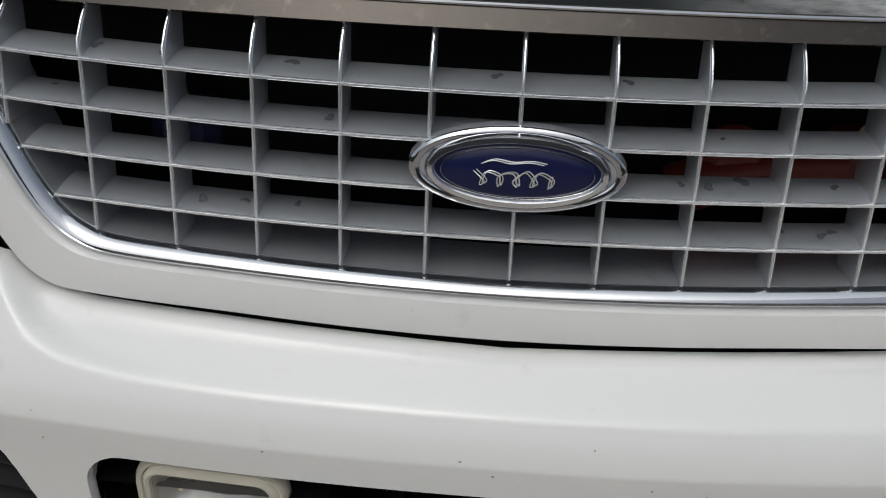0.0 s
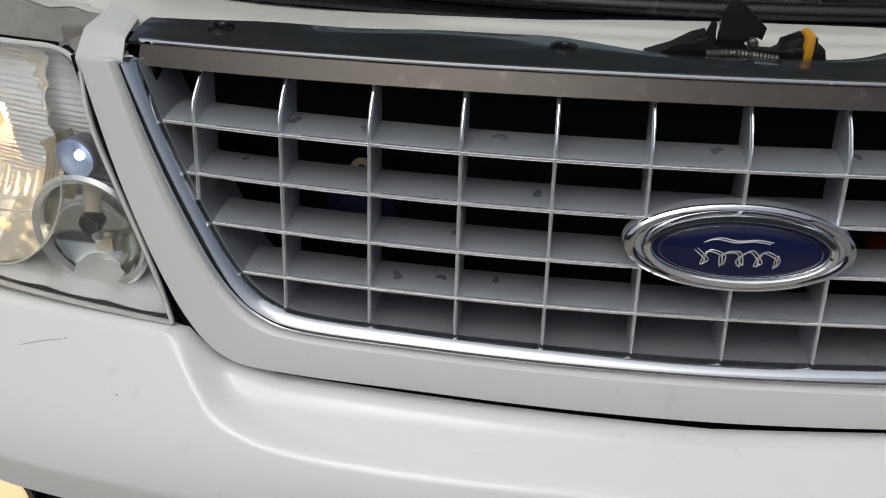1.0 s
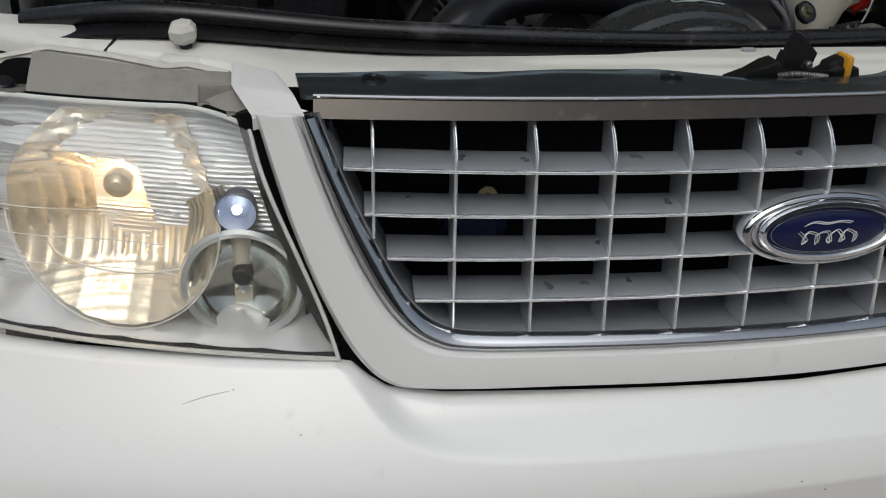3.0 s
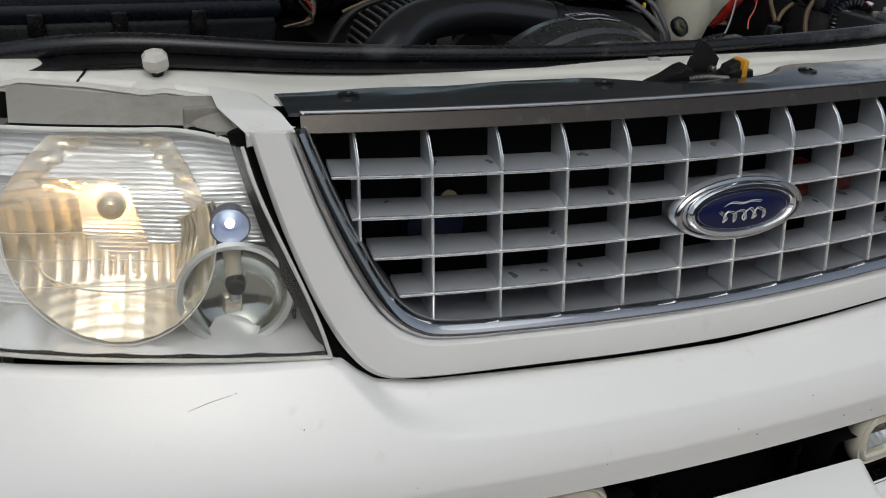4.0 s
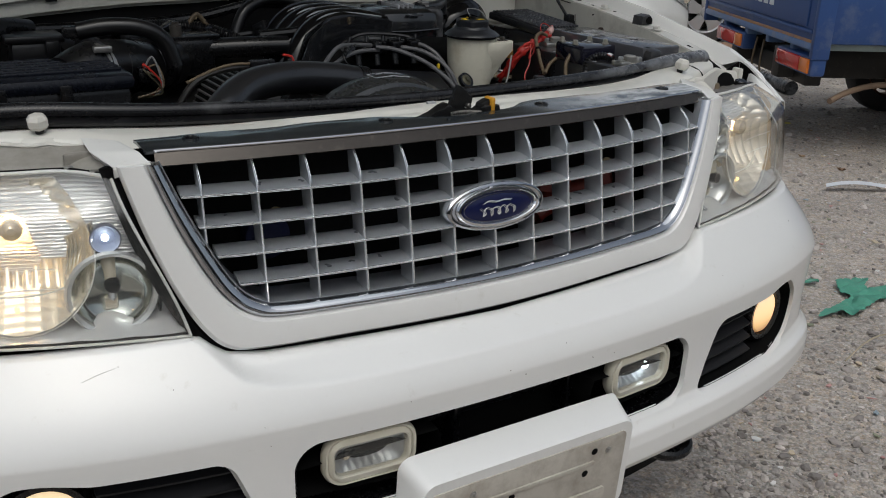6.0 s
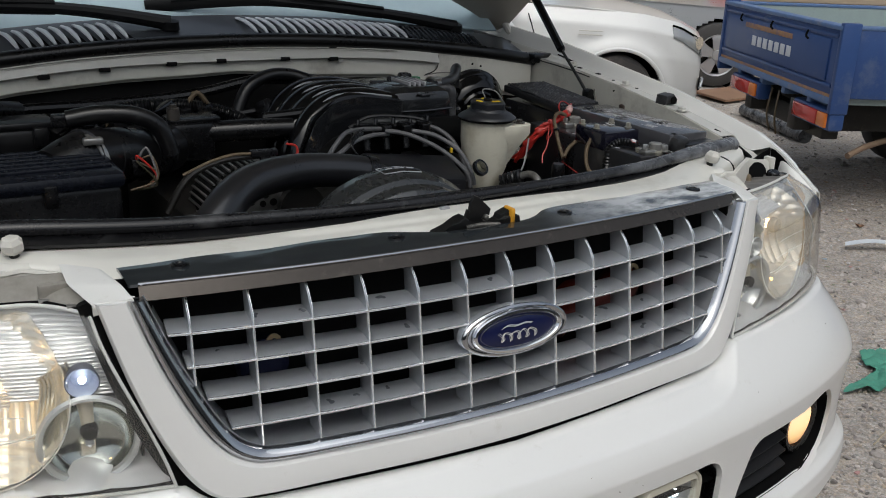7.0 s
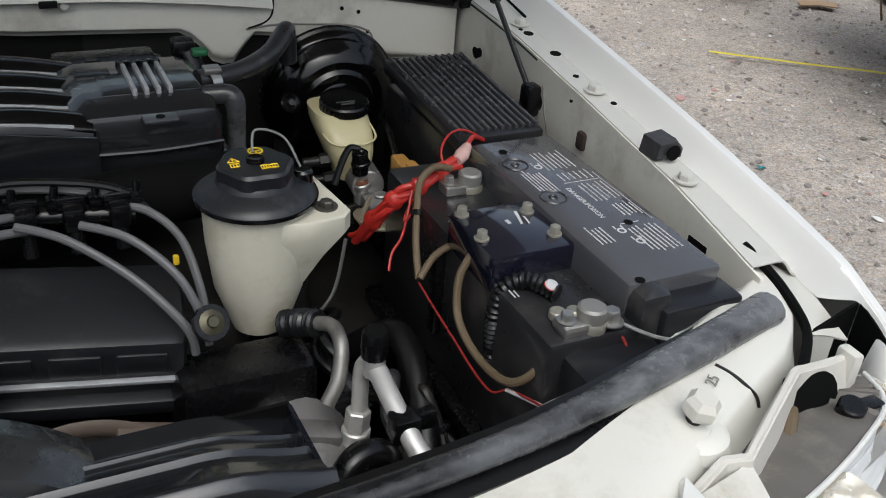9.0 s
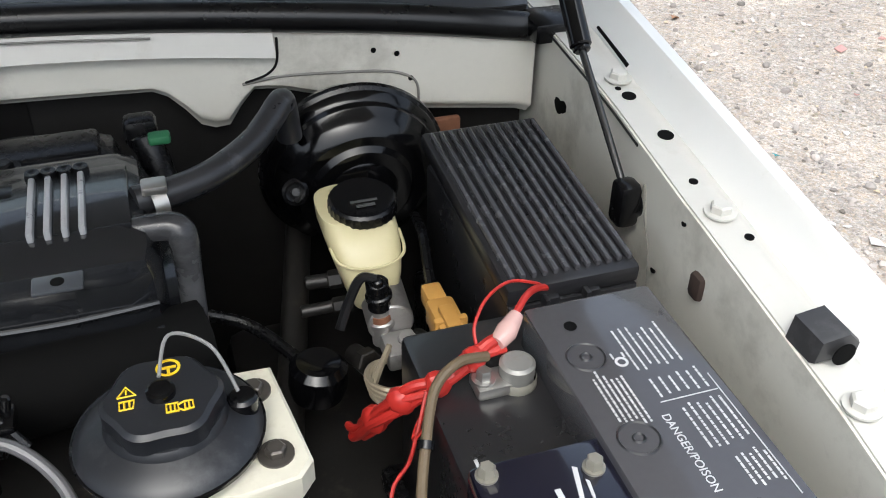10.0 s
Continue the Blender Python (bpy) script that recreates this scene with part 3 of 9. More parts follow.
def louvre(z, bright):
    """A cross shelf of the grille, or the bright strip along its front."""
    h = reach(z) - 0.001
    bm = bmesh.new()
    n = 40
    prof = [(-0.0014, -0.0010), (-0.0014, 0.002), (0.0013, 0.002), (0.0013, -0.0008), (0.0008, -0.0015), (-0.0008, -0.0015)] if bright else \
           [(-0.0016, 0.001), (-0.0004, 0.037), (0.0056, 0.038), (0.0058, 0.029), (0.0052, 0.020), (0.0040, 0.012), (0.0022, 0.005), (0.0005, 0.001)]
    rows = []
    for k in range(n + 1):
        x = lerp(-h, h, k / n)
        zz = z + 0.03 * x * x - 0.001
        tilt = -0.001
        rows.append([bm.verts.new(face(x, zz + dz + (tilt * (o / 0.046) if not bright else 0), o)) for dz, o in prof])
    m = len(prof)
    for a, b in zip(rows, rows[1:]):
        for j in range(m):
            bm.faces.new((a[j], a[(j + 1) % m], b[(j + 1) % m], b[j]))
    bm.faces.new(rows[0])
    bm.faces.new(rows[-1])
    return bm


def grille():
    g = part("grille", band(INNER, MIDDLE, [(0.0, 0.004), (0.12, 0.006), (0.12, 0.062), (-0.02, 0.062)]), SILVER, suv, "silver grey plastic grille with a grid of thin fins")
    part("chrome_trim", band(INNER, MIDDLE, [(0.02, 0.008), (0.1, 0.0), (0.28, -0.006), (0.5, -0.008), (0.62, -0.0035), (0.72, -0.0055), (0.9, -0.003), (1.0, 0.006), (0.5, 0.012)]), TRIM, g, "bright chrome trim round the grille")
    for c in range(-6, 7):
        f = part("fin", fin(c), SILVER, g)
        x = c * PITCH
        part("fin_edge", tube([face(x, z, -0.0004 + 0.024 * soft(1.012, 1.048, z) ** 1.5) for z in [lerp(floor_at(x) + 0.002, 1.045, k / 14) for k in range(15)]], 0.0011, 6, 1), BARCHROME, f, "bright front edge")
    for z in ROWS_Z:
        part("louvre", louvre(z, False), SILVER, g)
        part("bright_strip", louvre(z, True), BARCHROME, g)
    rnd = random.Random(12)
    for z in ROWS_Z:
        for k in range(7):
            x, r = rnd.uniform(-0.42, 0.42), rnd.uniform(0.002, 0.006)
            if abs(z + 0.03 * x * x - 0.935) < 0.05 and abs(x) < 0.11 or abs(x) > reach(z) - 0.03:
                continue
            at = face(x, z + 0.03 * x * x + 0.0044, rnd.uniform(0.015, 0.028))
            part("smudge", lathe([(0, 0), (r, 0), (r * 0.8, 0.0004), (0, 0.0005)], at, (0, -0.13, 1), 12, wob=lambda q, hh, s=k: 1 + 0.35 * math.sin(2 * q + s) + 0.2 * math.sin(3 * q + 2 * s)), SMUDGE, g)
    # slanting header above the fins
    part("header", sheet(lambda u, v: face(lerp(-0.487, 0.487, u), lerp(1.0445, 1.0605, v), lerp(0.010, 0.018, v)), 40, 3, 0.004), HEADER, g, "dull grey chromed header with water marks")
    part("header_edge", tube([face(x, 1.062, 0.017) for x in (-0.487, -0.36, -0.2, 0, 0.2, 0.36, 0.487)], 0.0022, 8), CHROME, g, "thin bright edge")
    return g


def grille_surround():
    s = part("grille_surround", band(MIDDLE, OUTER, [(0.0, 0.012), (0.02, -0.001), (0.1, -0.006), (0.5, -0.009), (0.85, -0.006), (0.97, 0.001), (1.0, 0.012), (0.5, 0.02)]), PAINT, suv, "white painted surround of the grille")
    for sgn in (-1, 1):
        # corner horn above the surround, running back to the lamp panel
        def horn(u, v):
            fi, fo = face(0.493, 1.046, -0.0065), face(0.5365, 1.046, -0.0065)
            inner = [(0.0, (0.493, fi.y + 0.009, 1.036)), (0.05, (0.4935, fi.y + 0.006, 1.052)), (0.34, (0.500, 0.060, 1.0615)), (0.38, (0.501, 0.066, 1.062)), (1.0, (0.510, 0.118, 1.063))]
            outer = [(0.0, (0.5365, fo.y + 0.009, 1.036)), (0.05, (0.537, fo.y + 0.006, 1.050)), (0.34, (0.551, 0.096, 1.0575)), (0.38, (0.552, 0.103, 1.058)), (1.0, (0.550, 0.160, 1.062))]
            p, q = [Vector([table([(t, c[i]) for t, c in rows], v) for i in range(3)]) for rows in (inner, outer)]
            at = p.lerp(q, u)
            return Vector((sgn * at.x, at.y, at.z - 0.0015 * (2 * u - 1) ** 8))
        part("corner_horn", sheet(horn, 14, 50, 0.014 * sgn), HORNWHITE, s, "white corner piece, chipped and stained", sharp=20)


BRIGHTRIM = surface("polished_rim", (0.80, 0.81, 0.83), 0.12, 1.0, var=0.05, scale=20, bump=0.0, rough_var=0.04)
SMUDGE = surface("dark_smudge", (0.13, 0.14, 0.16), 0.4, 0.3, var=0.2, scale=40, bump=0.0)
HORNWHITE = surface("stained_white_corner", (0.70, 0.695, 0.665), 0.4, var=0.06, scale=14, bump=0.02, coat=0.3, dirt=(0.36, 0.31, 0.24), amount=0.12, dirt_scale=18)


def sight_shield():
    """Black cover behind the header, with a wavy rear edge and a dip at the latch."""
    rear = [(-0.46, 0.100), (-0.40, 0.102), (-0.30, 0.098), (-0.20, 0.100), (-0.15, 0.098), (-0.10, 0.075), (-0.05, 0.062), (0.05, 0.062), (0.09, 0.072), (0.13, 0.096), (0.2, 0.100), (0.3, 0.098), (0.40, 0.106), (0.47, 0.108)]
    curve = curve_points([(x, y, 0) for x, y in rear], 5)
    rows = [(p.x, p.y) for p in curve]

    def fn(u, v):
        x = lerp(-0.495, 0.497, u)
        a = face(x, 1.0615, 0.018)
        y = lerp(a.y, table(rows, x) + 0.08 * abs(x) ** 2 * 0.4, v)
        return Vector((x, y, 1.0615 + 0.004 * math.sin(v * 2.2) + 0.0012 * noise.noise(Vector((x * 14, v * 3, 0)))))
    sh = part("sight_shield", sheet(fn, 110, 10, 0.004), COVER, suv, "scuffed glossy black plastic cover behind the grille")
    for x, y in ((-0.4265, 0.085), (-0.142, 0.067), (0.143, 0.067), (0.4265, 0.085)):
        part("push_pin", lathe([(0, 0), (0.012, 0), (0.011, 0.003), (0.006, 0.004), (0.005, 0.0025), (0, 0.0025)], (x, y, 1.064), (0, 0, 1)), BLACK, sh)


def oval(a, b, y0, h, z=0.9400, seg=48, lift=0.0):
    """A domed oval disc on the emblem's axis."""
    bm = bmesh.new()
    rings = []
    for k, (r, d) in enumerate(((1.0, 0), (0.985, h * 0.6), (0.93, h), (0.6, h + lift * 0.7), (0.0, h + lift))):
        if r == 0:
            rings.append([bm.verts.new((0, y0 - d, z))])
        else:
            rings.append([bm.verts.new((a * r * math.cos(t), y0 - d, z + b * r * math.sin(t))) for t in [2 * math.pi * i / seg for i in range(seg)]])
    for p, q in zip(rings, rings[1:]):
        for i in range(seg):
            vs = list(dict.fromkeys([p[i], p[(i + 1) % seg], q[(i + 1) % len(q)], q[i % len(q)]]))
            bm.faces.new(vs)
    bm.faces.new(rings[0])
    bm.transform(Matrix.Translation((0, y0, z)) @ Matrix.Rotation(radians(-9), 4, "X") @ Matrix.Translation((0, -y0, -z)))
    return bm


def oval_ring(a, b, w, y0, h, z=0.9400, seg=56):
    bm = bmesh.new()
    prof = [(-w / 2, 0), (-w / 2 * 0.8, h * 0.7), (-w * 0.15, h), (w * 0.2, h * 0.95), (w / 2 * 0.9, h * 0.5), (w / 2, 0)]
    rings = []
    for i in range(seg):
        t = 2 * math.pi * i / seg
        rings.append([bm.verts.new(((a + o) * math.cos(t), y0 - d, z + (b + o) * math.sin(t))) for o, d in prof])
    m = len(prof)
    for i in range(seg):
        p, q = rings[i], rings[(i + 1) % seg]
        for j in range(m):
            bm.faces.new((p[j], p[(j + 1) % m], q[(j + 1) % m], q[j]))
    bm.transform(Matrix.Translation((0, y0, z)) @ Matrix.Rotation(radians(-9), 4, "X") @ Matrix.Translation((0, -y0, -z)))
    return bm


def emblem():
    e = part("emblem", oval(0.089, 0.0355, -0.010, 0.012), SILVER, suv, "oval badge, navy enamel in a chromed rim")
    part("outer_rim", oval_ring(0.0838, 0.0312, 0.0095, -0.021, 0.004), TRIM, e, "satin silver outer rim")
    part("rim", oval_ring(0.0705, 0.0268, 0.0105, -0.022, 0.009), BRIGHTRIM, e, "bright chrome rim")
    part("enamel", oval(0.0672, 0.0238, -0.0235, 0.003, lift=0.0035), NAVY, e, "glossy navy blue field")
    part("pinstripe", oval_ring(0.0618, 0.0205, 0.0010, -0.0268, 0.0010), CHROME, e, "thin silver line")
    m = Matrix.Translation((0, -0.0305, 0.9400)) @ Matrix.Rotation(radians(-9), 4, "X")
    # two thin parallel lines: a long swung stroke over a row of loops
    sweep = [(-0.028, 0.0085), (-0.018, 0.0115), (-0.004, 0.0095), (0.010, 0.0110), (0.022, 0.0095)]
    loops = [(-0.034 + 0.0041 * k + 0.0050 * math.sin(1.9 * k), -0.004 + 0.0064 * math.cos(1.9 * k)) for k in range(17)]
    for name, line in (("sweep", sweep), ("loops", loops)):
        part("silver_flourish", join(*[tube([m @ Vector((x + d, 0.0002, z + 0.6 * d)) for x, z in line], [0.0004, 0.0007, 0.0005], 6, 7) for d in (-0.0011, 0.0011)]), LAMPGREY, e, "plain silver flourish")


grille()
grille_surround()
sight_shield()
emblem()


# ---- bumper ----
OFFSET = [(0.452, -0.010), (0.464, -0.046), (0.482, -0.060), (0.512, -0.064), (0.532, -0.063), (0.544, -0.052), (0.556, -0.046), (0.60, -0.051), (0.64, -0.058), (0.68, -0.066), (0.70, -0.0704), (0.712, -0.0725)]


def rrect(x, z, cx, cz, hw, hh, r, shear=0.0):
    """Signed distance to a rounded opening."""
    x, z = x - cx - shear * (z - cz), z - cz
    qx, qz = abs(x) - hw + r, abs(z) - hh + r
    return math.hypot(max(qx, 0), max(qz, 0)) + min(max(qx, qz), 0) - r


def openings(x, z):
    ax = abs(x)
    a, b = rrect(ax, z, 0.550, 0.611, 0.126, 0.066, 0.022, 0.36), math.hypot(ax - 0.672, z - 0.616) - 0.067
    near = max(0.03 - abs(a - b), 0) / 0.03
    return min(rrect(ax, z, 0.0, 0.614, 0.366, 0.064, 0.042), min(a, b) - near * near * 0.0075)


CREASE_LINE = curve_points([(-0.1, 0.7475, 0), (0.1, 0.7475, 0), (0.22, 0.7485, 0), (0.32, 0.7535, 0), (0.375, 0.7605, 0), (0.41, 0.772, 0), (0.43, 0.787, 0), (0.447, 0.803, 0), (0.467, 0.825, 0), (0.475, 0.836, 0)], 8)
CREASE = [(p.x, p.y) for p in CREASE_LINE] + [(0.60, 1.10)]


def bumper_off(x, z):
    a = abs(x)
    if z <= 0.712:
        return table(OFFSET, z)
    t = (z - 0.712) / (0.836 - 0.712)
    out = -0.0725 * (1 - t * (0.28 + 1.32 * t - 0.6 * t * t))
    shelf = table([(0.744, -0.0655), (0.7505, -0.059), (0.775, -0.017), (0.79, -0.004)], z)
    d = (z - table(CREASE, a)) / math.hypot(1, (table(CREASE, a + 0.004) - table(CREASE, a - 0.004)) / 0.008)
    return lerp(out, shelf, soft(-0.002, 0.008, d))


SLATGREY = surface("matt_grey_slat", (0.016, 0.016, 0.018), 0.6, var=0.2, scale=14, bump=0.05, spec=0.25)
SCRATCH = surface("faint_scratch", (0.45, 0.44, 0.42), 0.6, var=0.1, bump=0.0)
CHIP = surface("chipped_spot", (0.24, 0.22, 0.19), 0.7, var=0.3, bump=0.0)


def bumper():
    bm = bmesh.new()
    n, k = 440, 120
    ss = [lerp(-HALF * 0.985, HALF * 0.985, i / n) for i in range(n + 1)]
    top = []
    grid = []
    for s in ss:
        p, nr = plan(s)
        ax = abs(p.x)
        ztop = table([(0, 0.7755), (0.25, 0.781), (0.373, 0.7835), (0.423, 0.791), (0.44, 0.803), (0.455, 0.8165), (0.472, 0.822)], ax)
        low = 0.458 + 0.03 * soft(0.5, 0.75, ax)
        col = []
        for j in range(k + 1):
            z = lerp(low, ztop, j / k)
            col.append((p.x, z, s))
        grid.append(col)
    verts = [[None] * (k + 1) for _ in range(n + 1)]

    def put(i, j):
        if verts[i][j] is None:
            x, z, s = grid[i][j]
            verts[i][j] = bm.verts.new((x, s, z))
        return verts[i][j]
    for i in range(n):
        for j in range(k):
            xc = (grid[i][j][0] + grid[i + 1][j][0]) / 2
            zc = (grid[i][j][1] + grid[i][j + 1][1]) / 2
            if openings(xc, zc) > 0:
                bm.faces.new((put(i, j), put(i + 1, j), put(i + 1, j + 1), put(i, j + 1)))
    rim = [e for e in bm.edges if len(e.link_faces) == 1]
    hole = [e for e in rim if min(openings(v.co.x, v.co.z) for v in e.verts) < 0.012]
    hv = {v for e in hole for v in e.verts}
    for v in hv:
        for _ in range(3):
            d = openings(v.co.x, v.co.z)
            gx = (openings(v.co.x + 1e-4, v.co.z) - openings(v.co.x - 1e-4, v.co.z)) / 2e-4
            gz = (openings(v.co.x, v.co.z + 1e-4) - openings(v.co.x, v.co.z - 1e-4)) / 2e-4
            v.co.x -= d * gx
            v.co.z -= d * gz
    for v in bm.verts:
        x, s, z = v.co
        s2 = s_at(x) if v in hv else s
        v.co = skin(s2, z, bumper_off(x, z))
    # returned edges: inward at the openings, back at the rim
    rest = [e for e in rim if e not in set(hole)]
    for edges, back in ((hole, (0, 0.013, 0)), (rest, (0, 0.02, 0))):
        made = bmesh.ops.extrude_edge_only(bm, edges=edges)["geom"]
        mv = [g for g in made if isinstance(g, bmesh.types.BMVert)]
        for v in mv:
            out = Vector(back)
            if edges is hole:
                d = openings(v.co.x, v.co.z)
                ax = 1 if v.co.x > 0 else -1
                gx = (openings(v.co.x + 1e-3, v.co.z) - openings(v.co.x - 1e-3, v.co.z)) / 2e-3
                gz = (openings(v.co.x, v.co.z + 1e-3) - openings(v.co.x, v.co.z - 1e-3)) / 2e-3
                out += Vector((-gx, 0, -gz)) * 0.004
            v.co += out
    b = part("bumper", bm, PAINT, suv, "white painted front bumper with lamp openings", sharp=50)
    # near-black sheet painted as the shade behind the openings
    part("bumper_shade", sheet(lambda u, v: skin(lerp(-0.86, 0.86, u), lerp(0.47, 0.72, v), lerp(0.03, 0.03, u)), 40, 4, 0.004), VOID, b, "near-black sheet painted as the shade behind the bumper openings")
    # chips and scratches in the paint
    rnd = random.Random(21)
    for k in range(12):
        x, z = rnd.uniform(-0.75, 0.75), rnd.uniform(0.69, 0.815)
        if abs(x) < 0.44 and z > 0.76:
            z = rnd.uniform(0.69, 0.75)
        r = rnd.uniform(0.0005, 0.0011)
        part("paint_chip", lathe([(0, 0), (r, 0), (r * 0.8, 0.0006), (0, 0.0006)], face(x, z, bumper_off(x, z) - 0.0003), (0, -1, 0.3), 7, wob=lambda q, hh: 1 + 0.35 * math.sin(2 * q + k)), CHIP, b)
    part("scratch", tube([face(x, z, bumper_off(x, z) - 0.0002) for x, z in ((-0.606, 0.795), (-0.585, 0.801), (-0.566, 0.805))], [0.0003, 0.0006, 0.0003], 5), SCRATCH, b)
    # black liners round the three openings
    for cx, cz in ((0.0, 0.614), (0.585, 0.612), (-0.585, 0.612)):
        ring = []
        for q in range(73):
            t = 2 * math.pi * q / 72
            lo, hi = 0.0, 0.45
            for _ in range(24):
                mid = (lo + hi) / 2
                lo, hi = (mid, hi) if openings(cx + mid * math.cos(t), cz + mid * math.sin(t) * 0.45) < 0 else (lo, mid)
            ring.append((cx + lo * math.cos(t), cz + lo * math.sin(t) * 0.45))
        lin = bmesh.new()
        rows = []
        for x, z in ring:
            x2, z2 = lerp(x, cx, 0.012), lerp(z, cz, 0.05)
            rows.append([lin.verts.new(face(x2, z2, bumper_off(x2, z2) + o)) for o in (0.007, 0.045, 0.10)])
        for p, q in zip(rows, rows[1:]):
            for j in range(2):
                lin.faces.new((p[j], p[j + 1], q[j + 1], q[j]))
        part("opening_liner", lin, VOID if cx else BLACK, b, "black plastic liner of the opening")
    # solid dark strip stands in for the shade in this gap
    part("surround_gap", tube([face(p.x * 1.012, p.z - 0.004, 0.022) for p in loop_line(OUTER)], 0.013, 8, 1), VOID, b, "near-black strip painted as the shade in the gap under the surround")
    part("beam_rib", rbox((-0.36, -0.06, 0.622), (0.36, -0.035, 0.632), 0.003), BLACK, b)
    for x in (-0.10, 0.12):
        part("upright_rib", rbox((x, -0.08, 0.575), (x + 0.012, -0.03, 0.68), 0.002), BLACK, b)
    for sgn in (-1, 1):
        # ribbed black insert of the fog lamp pocket
        for z in (0.562, 0.588, 0.614, 0.640, 0.664):
            part("pocket_slat", sheet(lambda u, v: (sgn * face(lerp(0.385, 0.615, u), z, 0).x, face(lerp(0.40, 0.615, u), z, lerp(-0.030, 0.01, v)).y, z + 0.012 * v), 10, 2, 0.004), SLATGREY, b)
        c = face(0.668, 0.616, -0.026)
        ax = Vector((0.20, -1, 0))
        pos = Vector((sgn * c.x, c.y, c.z))
        axis = Vector((sgn * ax.x, ax.y, 0))
        fog = part("fog_lamp", lathe([(0.062, -0.05), (0.060, -0.004), (0.056, 0.004), (0.046, 0.002), (0.044, -0.006), (0.02, -0.037), (0, -0.042)], pos, axis, 36), BLACK, b, "round fog lamp, lit warm white, in a black ring")
        part("fog_reflector", lathe([(0.0435, -0.004), (0.036, -0.018), (0.022, -0.029), (0.006, -0.034)], pos, axis, 32, caps=False), REFLECT, fog)
        part("fog_bulb", lathe([(0, -0.03), (0.007, -0.028), (0.008, -0.012), (0, -0.008)], pos, axis, 12), FOGGLOW, fog)
        part("fog_glass", lathe([(0.044, -0.004), (0.04, 0.001), (0.026, 0.005), (0, 0.007)], pos, axis, 32, caps=False), FOGLIT, fog, "lit frosted glass")


FOGLIT = glow("lit_fog_glass", (1.0, 0.64, 0.32), 0.95)
fog_nodes, fog_links = links(FOGLIT)
fog_co, fog_sep, fog_ramp = fog_nodes.new("ShaderNodeTexCoord"), fog_nodes.new("ShaderNodeSeparateXYZ"), fog_nodes.new("ShaderNodeValToRGB")
fog_links.new(fog_co.outputs["Generated"], fog_sep.inputs["Vector"])
fog_links.new(fog_sep.outputs["Z"], fog_ramp.inputs["Fac"])
for k, (at, col) in enumerate(((0.0, (0.16, 0.06, 0.015)), (0.85, (1.0, 0.74, 0.45)), (0.22, (0.62, 0.33, 0.13)), (0.45, (0.95, 0.60, 0.30)))):
    stop = fog_ramp.color_ramp.elements[k] if k < 2 else fog_ramp.color_ramp.elements.new(at)
    stop.position, stop.color = at, (*col, 1)
fog_links.new(fog_ramp.outputs["Color"], fog_nodes["Principled BSDF"].inputs["Emission Color"])


def driving_lamp(sgn):
    """Small rectangular lamp with a yellowed clear body, standing in the middle opening."""
    cx, cz = 0.256, 0.634
    m = Matrix.Translation((sgn * cx, -0.103, cz)) @ Matrix.Rotation(radians(4 * sgn), 4, "Z") @ Matrix.Rotation(radians(90), 4, "X")
    lamp = part("driving_lamp", prism(rounded(0.118, 0.056, 0.018, 8), m @ Matrix.Translation((0, 0, -0.045)), 0.03, 0.004), GLOSSBLACK, suv, "small rectangular auxiliary lamp with a yellowed clear rim")
    rim = bmesh.new()
    o, i = rounded(0.146, 0.080, 0.030, 8), rounded(0.110, 0.048, 0.013, 8)
    va = [[rim.verts.new((x * k, y * k, z)) for x, y in pl] for pl, k, z in ((o, 0.93, -0.016), (o, 1.0, -0.006), (o, 0.985, 0.003), (o, 0.95, 0.0075), (o, 0.90, 0.0065), (o, 0.885, 0.0045), (o, 0.87, 0.0065), (i, 1.085, 0.0095), (i, 1.03, 0.0085), (i, 1.0, 0.004), (i, 0.985, -0.006))]
    kk = len(o)
    for a, b in zip(va, va[1:]):
        for j in range(kk):
            rim.faces.new((a[j], a[(j + 1) % kk], b[(j + 1) % kk], b[j]))
    rim.transform(m)
    part("lamp_case", rim, CREAMCLEAR, lamp, "yellowed clear plastic rim")
    part("lamp_bowl", sheet(lambda u, v: m @ Vector((lerp(-0.054, 0.054, u), lerp(-0.0235, 0.0235, v), -0.001 - 0.022 * (1 - (2 * u - 1) ** 2) * (1 - (2 * v - 1) ** 2) - 0.0012 * abs(math.sin(30 * u + 3 * v)))), 60, 16, 0.001), BOWLGREY, lamp)
    part("lamp_bridge", rbox((-0.05, -0.004, -0.012), (0.006, 0.005, -0.006), 0.002, m), GREYRUBBER, lamp)
    part("lamp_shade", rbox((-0.052, 0.016, -0.004), (0.052, 0.022, 0.001), 0.002, m), LAMPGREY, lamp)
    part("lamp_bulb", lathe([(0, 0), (0.006, 0.002), (0.007, 0.006), (0.004, 0.010), (0, 0.011)], m @ Vector((0.026 if sgn > 0 else -0.034, -0.002, -0.014)), (0, -1, 0), 16), SMALLLED if sgn > 0 else REFLECT, lamp)
    part("lamp_glass", prism(rounded(0.110, 0.048, 0.013, 6), m @ Matrix.Translation((0, 0, 0.004)), 0.0015), LENS, lamp).visible_shadow = False


BOWLGREY = surface("dulled_lamp_bowl", (0.42, 0.43, 0.43), 0.42, 0.75, var=0.1, scale=20, bump=0.02)
CREAMCLEAR = surface("yellowed_rim", (0.50, 0.47, 0.385), 0.2, var=0.06, scale=15, bump=0.01, coat=0.5)


